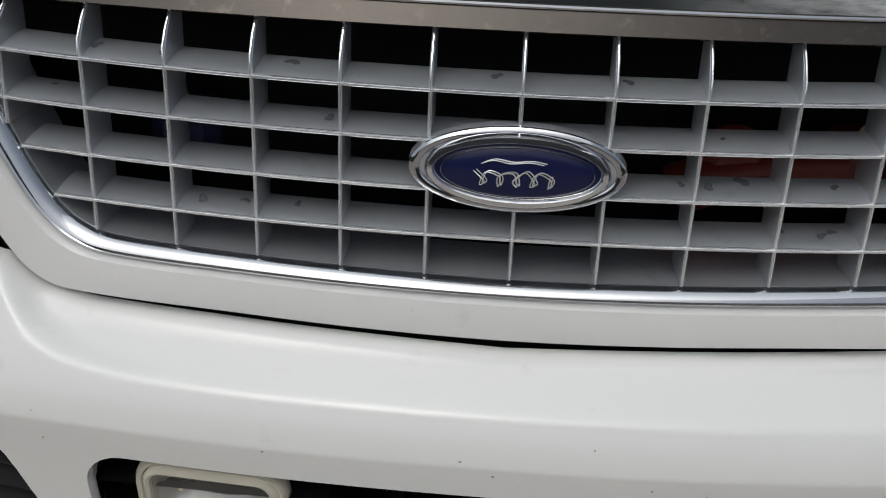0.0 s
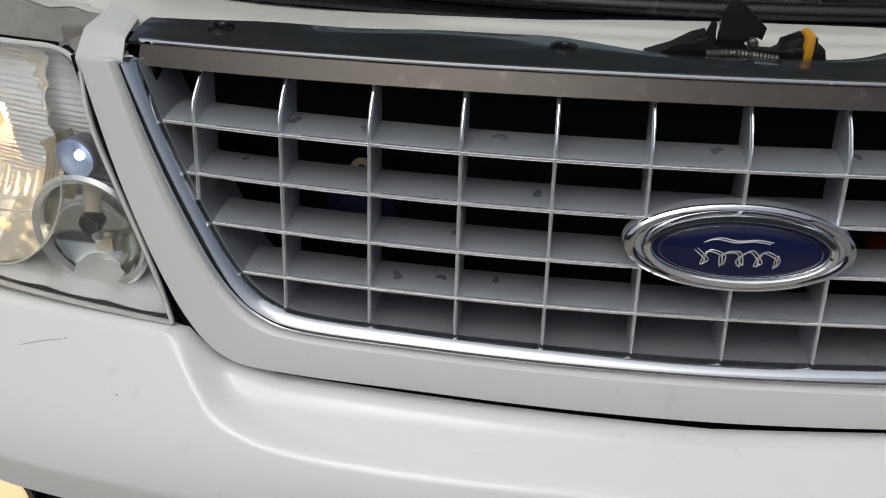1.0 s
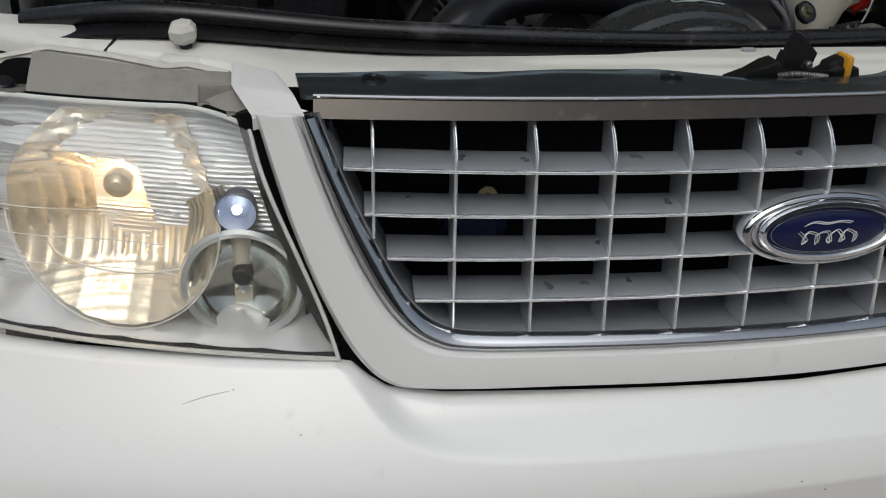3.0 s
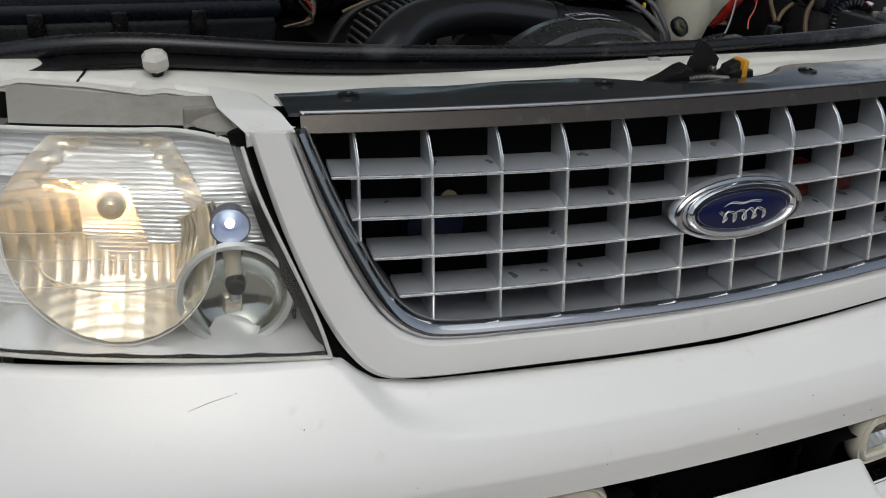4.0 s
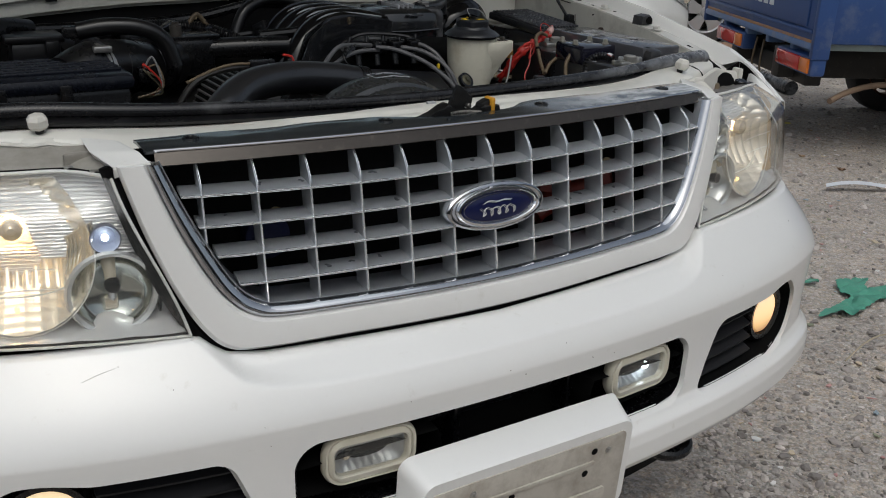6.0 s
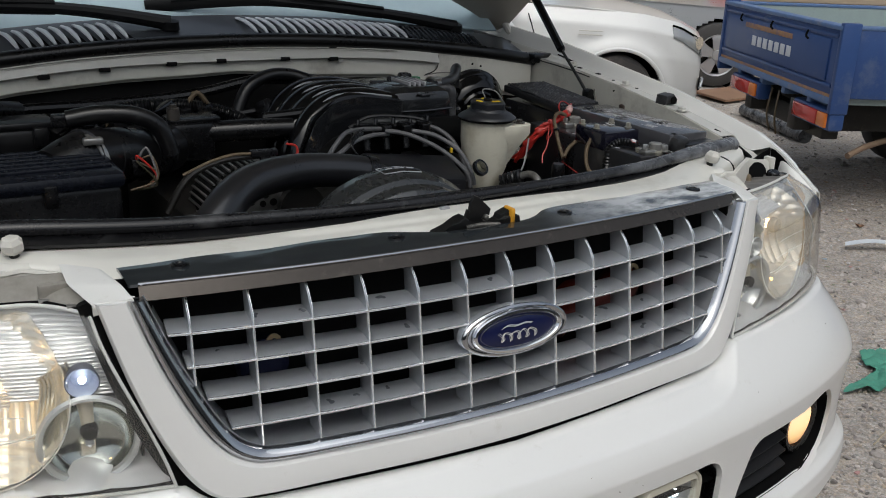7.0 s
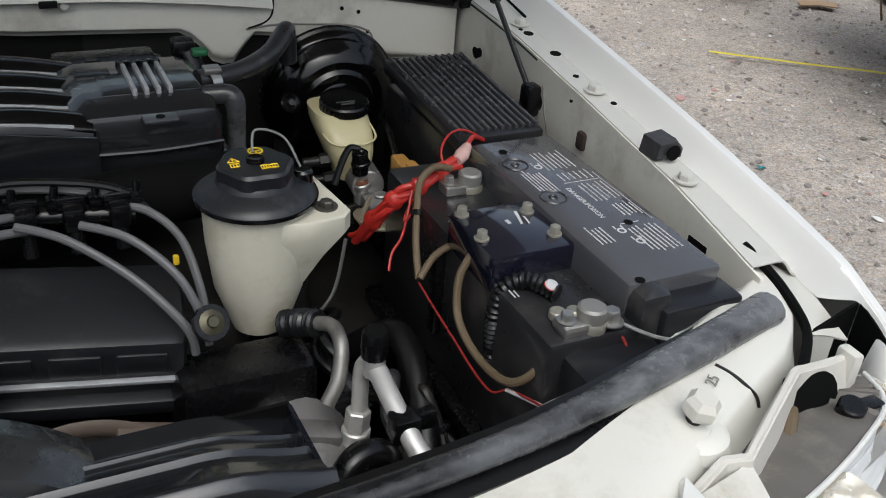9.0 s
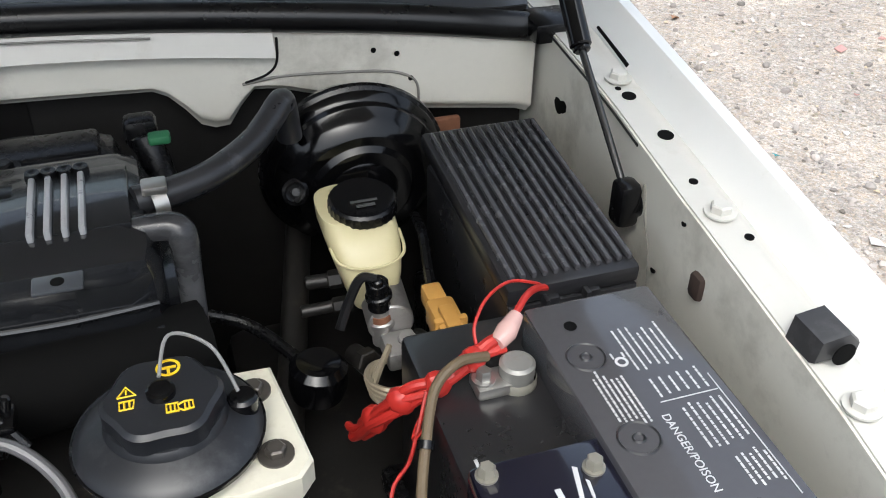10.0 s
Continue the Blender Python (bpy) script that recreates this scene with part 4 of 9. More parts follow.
def plate_holder():
    m = Matrix.Translation((-0.012, -0.170, 0.515)) @ Matrix.Rotation(radians(94), 4, "X")
    top = Matrix.Translation((-0.004, -0.118, 0.0))
    body = bmesh.new()
    rows = []
    for w, hh, d, y in ((0.394, 0.168, 0.0, 0), (0.400, 0.174, -0.006, 0), (0.404, 0.178, -0.02, 0.001), (0.418, 0.19, -0.055, 0.006)):
        rows.append([body.verts.new(m @ Vector((x, q + y, d))) for x, q in rounded(w, hh, 0.022, 6)])
    for p, q in zip(rows, rows[1:]):
        for j in range(len(p)):
            body.faces.new((p[j], p[(j + 1) % len(p)], q[(j + 1) % len(p)], q[j]))
    body.faces.new(rows[0])
    body.faces.new(rows[-1])
    h = part("plate_holder", body, PAINT, suv, "white number plate holder without a plate, stained and drilled")
    part("plate_field", prism(rounded(0.368, 0.146, 0.010, 4), m @ Matrix.Translation((0.0, -0.006, -0.001)), 0.003, 0.001), STAINED, h, "stained bare mounting field")
    part("plate_step", prism(rounded(0.30, 0.05, 0.006, 4), m @ Matrix.Translation((0.0, -0.055, 0.002)), 0.004, 0.001), STAINED, h)
    part("plate_lip", prism(rounded(0.24, 0.008, 0.003, 3), m @ Matrix.Translation((0.0, 0.025, 0.002)), 0.003, 0.001), STAINED, h)
    for x, y in ((-0.112, 0.046), (0.148, 0.04)):
        part("plate_screw", bolt(m @ Vector((x, y, 0.0015)), m.to_3x3() @ Vector((0, 0, 1)), 0.004, 0.002), STEEL, h)
    for x, y in ((-0.04, 0.014), (0.104, 0.008), (0.118, 0.046)):
        part("drill_hole", lathe([(0, 0), (0.006, 0), (0.006, 0.0006), (0, 0.0006)], m @ Vector((x, y, 0.0022)), m.to_3x3() @ Vector((0, 0, 1)), 14), VOID, h)


STAINED = surface("stained_plastic", (0.47, 0.44, 0.385), 0.6, var=0.14, scale=12, bump=0.05, dirt=(0.20, 0.16, 0.12), amount=0.42, dirt_scale=11)
bumper()
driving_lamp(-1)
driving_lamp(1)
plate_holder()
part("tow_hook", tube([(0.36, 0.02, 0.44), (0.37, -0.05, 0.41), (0.41, -0.075, 0.402), (0.45, -0.06, 0.41), (0.46, 0.02, 0.44)], 0.013, 10), BLACK, suv, "black tow hook under the bumper")
part("lower_skirt", sheet(lambda u, v: skin(lerp(-HALF * 0.9, HALF * 0.9, u), lerp(0.30, 0.47, v), lerp(0.12, -0.0, v)), 40, 4, 0.004), VOID, suv, "dark underside below the bumper")


# ---- headlamps ----
ROLL = 0.056  # how far the upper edge of the lens rolls back


def lamp_point(sgn, u, v, off=0.0):
    """A point of the lamp face: u from the grille outward, v from the bottom up."""
    zb = lerp(0.824, 0.842, u)
    zt = 1.033 - 0.004 * u - 0.030 * max(u - 0.6, 0)
    z = lerp(zb, zt, v)
    x_in = lerp(0.470, 0.5415, soft(0, 1, v) * 0.35 + v * 0.65)
    s0 = s_at(x_in)
    off += ROLL * max((v - 0.76) / 0.24, 0) ** 1.7 * soft(-0.06, 0.16, u)
    s1 = s_at(0.8745) + 0.035
    p = skin(lerp(s0, s1, u), z, off)
    return Vector((sgn * p.x, p.y, p.z))


def headlamp(sgn):
    h = part("headlamp", sheet(lambda u, v: lamp_point(sgn, u, 0.88 * v, 0.070 - 0.03 * (2 * v - 1) ** 2 * (1 if v < 0.5 else 0.4) + 0.0025 * math.sin(v * 230)), 24, 150, 0.003), RIBGREY, suv, "clear headlamp, lit warm, with chromed reflectors")
    # walls of the housing
    rim = []
    for k in range(41):
        t = k / 10
        rim.append(((t, 0), (1, t - 1), (3 - t, 1), (0, 4 - t))[min(int(t), 3)])
    bm = bmesh.new()
    rows = [[bm.verts.new(lamp_point(sgn, u, v, o)) for o in (-0.001, 0.004, 0.07, 0.08)] for u, v in rim]
    for i, (a, b) in enumerate(zip(rows, rows[1:])):
        if 20 <= i < 30:
            continue
        for j in range(3):
            bm.faces.new((a[j], a[j + 1], b[j + 1], b[j]))
    part("housing_wall", bm, RIBGREY, h)
    plate_top = [(0.55, 0.146), (0.60, 0.157), (0.66, 0.184), (0.72, 0.222), (0.80, 0.234)]

    def plate(u, v):
        p = lamp_point(sgn, lerp(-0.055, 0.56 if sgn < 0 else 0.22, u), 1.0, 0.010)
        return Vector((p.x, lerp(p.y, max(table(plate_top, abs(p.x)), p.y + 0.01), v ** 1.3), lerp(p.z + 0.001, 1.053, v)))
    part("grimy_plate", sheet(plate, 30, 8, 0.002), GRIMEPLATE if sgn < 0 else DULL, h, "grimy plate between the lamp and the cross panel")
    # dark strip painted as the shade between plate and lens
    part("plate_gap", tube([plate(k / 10, 0.0) + Vector((0, -0.003, 0.001)) for k in range(11)], 0.0026, 6, 3), VOID, h, "near-black strip painted as the shade in the gap above the lens")
    for u in (0.16, 0.29):
        q = plate(u, 0.1)
        part("plate_clip", rbox((q.x - 0.006, q.y - 0.006, q.z - 0.001), (q.x + 0.006, q.y + 0.002, q.z + 0.003), 0.001), STEEL, h)
    q = plate(0.2, 0.6)
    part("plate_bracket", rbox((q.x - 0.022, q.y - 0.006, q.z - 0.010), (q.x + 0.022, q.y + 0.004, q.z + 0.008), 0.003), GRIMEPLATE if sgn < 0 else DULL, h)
    part("housing_roof", sheet(lambda u, v: lamp_point(sgn, lerp(0.57 if sgn < 0 else 0.23, 0.98, u), 1.0, lerp(0.002, 0.10, v)) + Vector((0, 0, -0.009 * soft(0.1, 0.6, v) + 0.001 * math.sin(40 * u))), 40, 8, 0.003), GRIME, h, "dusty top of the lamp housing")
    part("lens_ridge", tube([lamp_point(sgn, k / 12, 1.0, 0.003) + Vector((0, 0, 0.001)) for k in range(13)], 0.0026, 8, 3), LENSRIM, h, "frosted upper edge of the lens")
    part("lens_border", join(tube([lamp_point(sgn, k / 12, 0.0, 0.001) for k in range(13)], 0.002, 8, 3), tube([lamp_point(sgn, 0.0, k / 8, 0.001) for k in range(9)], 0.002, 8, 3)), LENSRIM, h)
    gk = bmesh.new()
    rows = []
    for u, v in rim:
        c = lamp_point(sgn, 0.5, 0.5)
        p = lamp_point(sgn, u, v, 0.004)
        d = (p - c)
        d.y *= 0.3
        d = d.normalized()
        rows.append([gk.verts.new(p + d * a + Vector((0, b, 0))) for a, b in ((-0.002, 0.002), (0.0032, 0.001), (0.0045, 0.02), (-0.001, 0.02))])
    for i, (a, b) in enumerate(zip(rows, rows[1:])):
        if 10 <= i < 30:
            continue
        for j in range(4):
            gk.faces.new((a[j], a[(j + 1) % 4], b[(j + 1) % 4], b[j]))
    part("gasket", gk, BLACK, h, "dark gap seal round the lamp")
    lens = part("lens", sheet(lambda u, v: lamp_point(sgn, u, v, -0.002 - 0.006 * math.sin(math.pi * min(max(u, 0.0), 1)) * math.sin(math.pi * v)), 36, 20, 0.0015), LENS, h, "clear lens with a little haze")
    lens.visible_shadow = False
    for v in (0.36, 0.49, 0.62):
        part("lens_line", tube([lamp_point(sgn, lerp(0.26, 0.76, k / 8), v + 0.01 * math.sin(k), 0.003) for k in range(9)], 0.00045, 5, 3), LENSRIM, lens)
    # main reflector with upright flutes below and fanned facets above
    X0, Z0 = 0.667, 0.945

    def lp(ex, ez, off):
        z = min(Z0 + ez, 1.026)
        p = face(X0 + ex, z, off + ROLL * max((z - 0.982) / 0.051, 0) ** 1.7)
        return Vector((sgn * p.x, p.y, p.z))
    c = lp(0, 0, 0)
    axis = Vector((sgn * 0.16, -1, 0)).normalized()

    def bowl(u, v):
        q, r = 2 * math.pi * u, v
        ex, ez = 0.094 * math.cos(q) * r, 0.102 * math.sin(q) * r
        flute = abs(math.sin(math.pi * (ex / 0.0118 + 0.15 * math.sin(60 * ex)))) ** 0.8
        upper = soft(0.020, 0.034, ez)
        chin = soft(-0.052, -0.060, ez)
        fan = abs(math.sin(math.pi * q / 0.19)) * 0.0035 + abs(math.sin(math.pi * (ez + 0.004 * math.sin(5 * q)) / 0.0125)) * 0.0028
        wave = 0.0016 * abs(math.sin(math.pi * ez / 0.009)) + 0.0012 * abs(math.sin(math.pi * ex / 0.021))
        facet = (1 - upper) * (1 - chin) * 0.0030 * flute + upper * fan + chin * wave
        return lp(ex, ez, 0.016 + 0.062 * (1 - r * r) - facet * soft(0.02, 0.2, r))

    def low(u, v):
        return v * math.sin(2 * math.pi * u) <= -0.56
    part("reflector", sheet(bowl, 300, 60, 0.001, keep=lambda u, v: v > 0.05 and not low(u, v)), REFLECT if sgn < 0 else PALEREF, h, "large fluted chrome reflector")
    part("reflector_chin", sheet(lambda u, v: bowl(u, v) + Vector((0, 0.001, 0)), 300, 60, 0.001, keep=low), REFLECT if sgn < 0 else PALEREF, h, "rippled lower part of the reflector")
    ringline = [lp(0.095 * math.cos(t), 0.103 * math.sin(t), 0.010) for t in [2 * math.pi * k / 48 for k in range(24, 49)]]
    part("reflector_edge", tube(ringline, 0.0008, 6, 1), LENSRIM, h)
    part("window_edge", tube([lp(0.07 * math.cos(t), -0.035 + 0.024 * math.sin(t), 0.03) for t in [math.pi + math.pi * k / 20 for k in range(21)]], 0.0012, 6, 1), LENSRIM, h)
    # fluted side reflector beside the round lamp
    for k in range(9):
        part("side_flute", tube([lp(-0.094 + 0.004 * k, 0.030 - 0.002 * k, 0.03), lp(-0.098 + 0.0042 * k, 0.0, 0.034), lp(-0.088 + 0.004 * k, -0.035, 0.03)], 0.0021, 6, 6), REFLECT, h)
    b = lp(0, 0.026, 0.045)
    part("bulb", lathe([(0, -0.03), (0.007, -0.028), (0.0085, -0.01), (0.0085, 0.004), (0, 0.006)], b, axis, 16), WARM if sgn < 0 else WARMDIM, h, "lit halogen bulb")
    part("bulb_cap", lathe([(0.0, 0.024), (0.005, 0.0235), (0.0075, 0.021), (0.0122, 0.020), (0.0138, 0.014), (0.0128, 0.006), (0.0118, 0.007), (0.0128, 0.014), (0.0, 0.019)], b, axis, 32), BULBCAP, h, "amber glass bulb shield")
    # small glowing bead added as the main bulb's gold reflection
    part("gold_glint", lathe([(0, 0), (0.0032, 0.001), (0.0036, 0.008), (0, 0.010)], lp(0.008, -0.078, 0.045), axis, 12), AMBERGLOW, h)
    # small round lamp
    p = Vector((sgn * 0.552, 0.050, 0.884))
    # the right lamp takes the lighter grey to look brighter
    rl = part("round_reflector", lathe([(0.050, 0.006), (0.048, 0.0), (0.040, -0.010), (0.026, -0.018), (0.012, -0.022), (0.0, -0.023)], p, axis, 48, caps=False), ROUNDREF if sgn < 0 else LAMPGREY, h, "round chrome reflector")
    part("round_ring", lathe([(0.0485, 0.0), (0.055, 0.002), (0.058, 0.008), (0.055, 0.012), (0.050, 0.009), (0.0485, 0.002), (0.0485, 0.0)], p, axis, 60, wob=lambda a, hh: 1 + 0.006 * math.cos(60 * a)), LAMPGREY, rl, "ribbed bright ring")
    part("shade_post", tube([p + Vector((0, 0.012, 0.042)), p + Vector((0, 0.006, 0.028)), p + Vector((0, 0.002, 0.010))], [0.010, 0.008, 0.007], 12), BALLGREY, rl)
    part("shade_cup", lathe([(0, -0.012), (0.009, -0.010), (0.0105, 0.0), (0.009, 0.006), (0.005, 0.004), (0, 0.003)], p + Vector((0, -0.004, 0.010)), axis, 20), BLACK, rl)
    part("clear_bulb", lathe([(0, 0), (0.005, 0.002), (0.005, 0.014), (0, 0.018)], p + Vector((0, 0.006, 0.003)), (0, -0.4, -1), 14), LAMPGREY, rl)
    part("bulb_base", rbox((p.x - 0.009, p.y + 0.010, p.z - 0.030), (p.x + 0.009, p.y + 0.020, p.z - 0.012), 0.003), REFLECT, rl)
    # small white marker
    q = Vector((sgn * 0.554, 0.052, 0.957))
    mk = part("marker_cup", lathe([(0.016, -0.014), (0.0175, 0.004), (0.0195, 0.006), (0.018, 0.008), (0.016, 0.004), (0.012, -0.008), (0, -0.010)], q, axis, 28), MARKERBLUE if sgn < 0 else LAMPGREY, h, "marker cup")
    part("marker_led", lathe([(0, -0.002), (0.0044, -0.001), (0.0038, 0.002), (0, 0.003)], q, axis, 16), LED if sgn < 0 else LAMPGREY, mk, "white marker lamp")
    # ribbed chrome infill
    def ribbed(u, w):
        v = lerp(0.50, 0.985 if sgn < 0 else 0.94, w)
        uu = lerp(0.012, 0.30 if v < 0.76 else lerp(0.30, 0.97, soft(0.76, 0.86, v)), u)
        wander = 0.35 * noise.noise(Vector((uu * 9, v * 6, 2.0))) + 0.12 * noise.noise(Vector((uu * 34, v * 20, 5.0)))
        ridge = abs(math.sin(math.pi * (v / 0.0215 + wander)))
        return lamp_point(sgn, uu, v, 0.042 - 0.0036 * ridge + 0.02 * max(uu - 0.22, 0) * (1 if v < 0.8 else 0.2))
    part("ribbed_panel", sheet(ribbed, 40, 170, 0.001), RIBGREY, h, "bright chrome panel with fine level ribs")
    def floor(u, w):
        f = (u * 7) % 1
        return lamp_point(sgn, lerp(0.01, 0.97, u), lerp(0.008, 0.125, w), 0.008 + 0.045 * w + 0.010 * (2 * f - 1) ** 2 * (0.3 + w))
    part("lamp_floor", sheet(floor, 84, 5, 0.001), RIBGREY, h, "fluted chrome floor of the lamp")
    part("amber_side", sheet(lambda u, v: lamp_point(sgn, lerp(0.78, 0.995, u), lerp(0.03, 0.97, v), 0.0045 + 0.034 * (1 - u) ** 1.4 - 0.0016 * abs(math.sin(26 * v))), 12, 60, 0.0015), AMBER, h, "amber turn signal section")
    part("lamp_divider", tube([lamp_point(sgn, 0.79 - 0.03 * math.sin(v * 3.14), v, 0.012) for v in (0.01, 0.3, 0.6, 0.99)], 0.0016, 8), LAMPGREY, h)


BULBCAP = surface("amber_bulb_shield", (0.80, 0.67, 0.48), 0.14, 0.5, var=0.15, scale=40, bump=0.03)
BALLGREY = surface("bulb_shield", (0.72, 0.66, 0.54), 0.25, 0.3, var=0.1, bump=0.0)
AMBERGLOW = glow("gold_glint_glow", (1.0, 0.66, 0.28), 2.0)
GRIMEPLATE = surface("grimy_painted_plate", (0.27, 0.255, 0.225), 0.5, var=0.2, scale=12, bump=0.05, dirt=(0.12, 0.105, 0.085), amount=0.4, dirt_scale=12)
GRIME = surface("grimy_clear_plastic", (0.12, 0.11, 0.098), 0.5, var=0.25, scale=25, bump=0.1, dirt=(0.26, 0.24, 0.20), amount=0.4, dirt_scale=22)
LENSRIM = surface("frosted_lens_edge", (0.66, 0.66, 0.63), 0.3, var=0.1, scale=30, bump=0.03, coat=0.3)
MARKERBLUE = surface("dark_blue_cup", (0.14, 0.15, 0.20), 0.4, 0.0, var=0.1, bump=0.0)
AMBER = surface("amber_reflector", (0.66, 0.47, 0.26), 0.25, 0.35, var=0.08, scale=30, bump=0.03)
for side in (-1, 1):
    headlamp(side)


# ---- panels round the lamps, wings, bay walls ----
def wing_crest(y):
    """Outer upper edge of the wing at y: x, z."""
    up = soft(0.38, 0.62, y)
    return table([(0.12, 0.872), (0.2, 0.876), (0.35, 0.880), (0.6, 0.884), (1.0, 0.890), (1.5, 0.895)], y) - 0.018 * up, 0.017 * up + table([(0.16, 0.985), (0.2, 1.010), (0.27, 1.048), (0.334, 1.074), (0.42, 1.090), (0.567, 1.110), (0.7, 1.127), (1.0, 1.164), (1.3, 1.185), (1.6, 1.20)], y)


def flange_z(y):
    return table([(0.25, 1.045), (0.36, 1.068), (0.49, 1.095), (0.69, 1.122), (0.9, 1.136), (1.1, 1.142)], y)


def flange_x(y):
    """Inner edge of the bolt flange at y."""
    return table([(0.36, 0.787), (0.7, 0.790), (0.85, 0.801), (1.1, 0.812)], y)


def wing(sgn):
    def outer(u, v):
        y = lerp(0.165, 1.5, u)
        cx, cz = wing_crest(y)
        prof = [(0.0, -0.028, -0.034), (0.12, -0.012, -0.006), (0.2, -0.008, 0.0), (0.3, 0.004, -0.002), (0.42, 0.012, -0.015), (0.6, 0.020, -0.09), (1.0, 0.028, -0.45)]
        dx, dz = table([(a, b) for a, b, c in prof], v), table([(a, c) for a, b, c in prof], v)
        if v < 0.2:
            full = soft(0.288, 0.335, y)
            dx, dz = lerp(-0.0075 - 0.003 * (0.2 - v), dx, full), lerp(-0.02 * (0.2 - v), dz, full)
        return Vector((sgn * (cx + dx), y + (0.02 * v if u < 0.05 else 0), cz + dz))
    w = part("wing", sheet(outer, 90, 50, 0.002, keep=lambda u, v: math.hypot(outer(u, v).y - 0.96, outer(u, v).z - 0.375) > 0.435), PAINT, suv, "white painted front wing with its rolled inner edge")

    def gutter(u, v):
        y = lerp(0.36, 1.2, u)
        cx, cz = wing_crest(y)
        fx = lerp(flange_x(y), cx - 0.028, v)
        z = lerp(flange_z(y), cz - 0.034, soft(0.55, 1.0, v))
        return Vector((sgn * fx, y, z))
    part("gutter", sheet(gutter, 40, 10, 0.002), BAYBRIGHT, w, "cream painted bolt flange")

    def apron(u, v):
        y = lerp(0.345, 1.12, u)
        return Vector((sgn * (flange_x(y) + 0.001), y, lerp(0.55, flange_z(y), v)))
    part("apron", sheet(apron, 40, 20, 0.003), BAY, w, "cream painted inner wing, dusty and stained")
    for y, dx in ((0.491, 0.006), (0.686, 0.014), (0.901, 0.030)):
        part("flange_bolt", bolt((sgn * (0.795 + dx), y, flange_z(y) + 0.003), (0, 0, 1), 0.009, 0.007), BAYBRIGHT, w)
    for y, dx, r in ((0.80, 0.025, 0.0075), (0.87, 0.024, 0.007), (0.885, 0.02, 0.003), (0.73, 0.013, 0.004), (0.655, 0.02, 0.004)):
        part("flange_hole", lathe([(0, 0), (r, 0), (r, 0.0008), (0, 0.0008)], (sgn * (0.797 + dx), y, flange_z(y) + 0.0022), (0, -0.1, 1), 16), VOID, w)
    for y, z, r in ((0.978, 1.074, 0.011), (0.735, 1.034, 0.003), (0.70, 1.108, 0.0025)):
        part("apron_hole", lathe([(0, 0), (r, 0), (r, 0.0008), (0, 0.0008)], (sgn * (flange_x(y) - 0.0025), y, z), (-sgn, 0, 0), 14, wob=lambda a, hh: 1 + 0.35 * math.sin(2 * a + 1) + 0.15 * math.sin(3 * a)), VOID, w)
    part("flange_slit", tube([(sgn * 0.846, 0.992, 1.1525), (sgn * 0.845, 0.955, 1.1475), (sgn * 0.8435, 0.918, 1.1425)], 0.0022, 6), VOID, w, "dark slit in the flange")
    part("hinge_cover", rbox((sgn * 0.818 - 0.032, 1.015, 1.128), (sgn * 0.818 + 0.032, 1.068, 1.152), 0.006), BLACK, w, "black hinge cover")
    part("square_hole", rbox((sgn * flange_x(0.437) - 0.0028, 0.422, 1.022), (sgn * flange_x(0.437) + 0.0028, 0.452, 1.056), 0.001), VOID, w)
    part("rusty_tab", join(rbox((sgn * 0.787 - 0.005, 0.657, 1.058), (sgn * 0.787 + 0.005, 0.674, 1.082), 0.005)), RUSTTAB, w, "rusty bracket end")
    part("edge_cable", tube([(sgn * (flange_x(y) - 0.002), y, flange_z(y) - 0.004) for y in (0.80, 0.87, 0.94, 1.0, 1.09)], 0.0016, 6), GREASY, w, "thin dark line along the flange")
    part("apron_crease", tube([(sgn * (flange_x(0.75) - 0.001), y, z) for y, z in ((0.775, 1.10), (0.765, 1.07), (0.75, 1.04), (0.74, 0.99))], 0.0016, 6), GRUBBY, w)
    def corner(u, v):
        y = lerp(0.292, 0.37, u)
        cx, cz = wing_crest(y)
        low = lerp(0.815, 0.806, u)
        return Vector((sgn * lerp(low, cx - 0.029, v), y - 0.012 * v * (1 - u), lerp(1.030 + 0.42 * (y - 0.30), cz - 0.036, soft(0.2, 1.0, v))))
    cp = part("corner_panel", sheet(corner, 10, 12, 0.002), BAYBRIGHT, w, "cream filler between the wing and the cross panel")
    # dark strip gives the panel gap its shade
    part("corner_gap", tube([(sgn * x, y, z) for x, y, z in ((0.737, 0.234, 1.040), (0.772, 0.262, 1.040), (0.798, 0.288, 1.040), (0.810, 0.315, 1.044), (0.811, 0.345, 1.056), (0.806, 0.375, 1.068), (0.802, 0.392, 1.074))], 0.0048, 8), VOID, cp, "near-black strip painted as the shade in the gap round the cross panel")
    part("corner_drop", sheet(lambda u, v: corner(0.0, 0.02 + 0.6 * u) + Vector((0, 0.002, -0.075 * v)), 8, 6, 0.002), BAYBRIGHT, cp, "cream end of the inner wing")

    # near-black sheets stand in for the shade of this open corner
    def hollow(u, v):
        y = lerp(0.185, 0.292, u)
        cx, cz = wing_crest(y)
        return Vector((sgn * (cx - 0.0085), y, lerp(0.93, cz - 0.0045, v)))
    part("corner_shade", join(sheet(hollow, 8, 6, 0.003), sheet(lambda u, v: Vector((sgn * lerp(0.815, 0.868, u), 0.294, lerp(0.93, lerp(1.03, 1.052, u), v))), 4, 4, 0.003)), VOID, cp, "near-black sheets painted as the shade under the wing beside the lamp")
    def nose(u, v):
        y = lerp(0.168, 0.262, u)
        cx, cz = wing_crest(y)
        return Vector((sgn * (cx - 0.0078 - 0.034 * v ** 0.8 * soft(1.25, 0.5, u)), y + 0.004 * v, cz - 0.003 - 0.052 * v ** 1.5))
    part("nose_lip", sheet(nose, 12, 8, 0.002), PAINT, w, "rolled inner face of the wing beside the lamp")
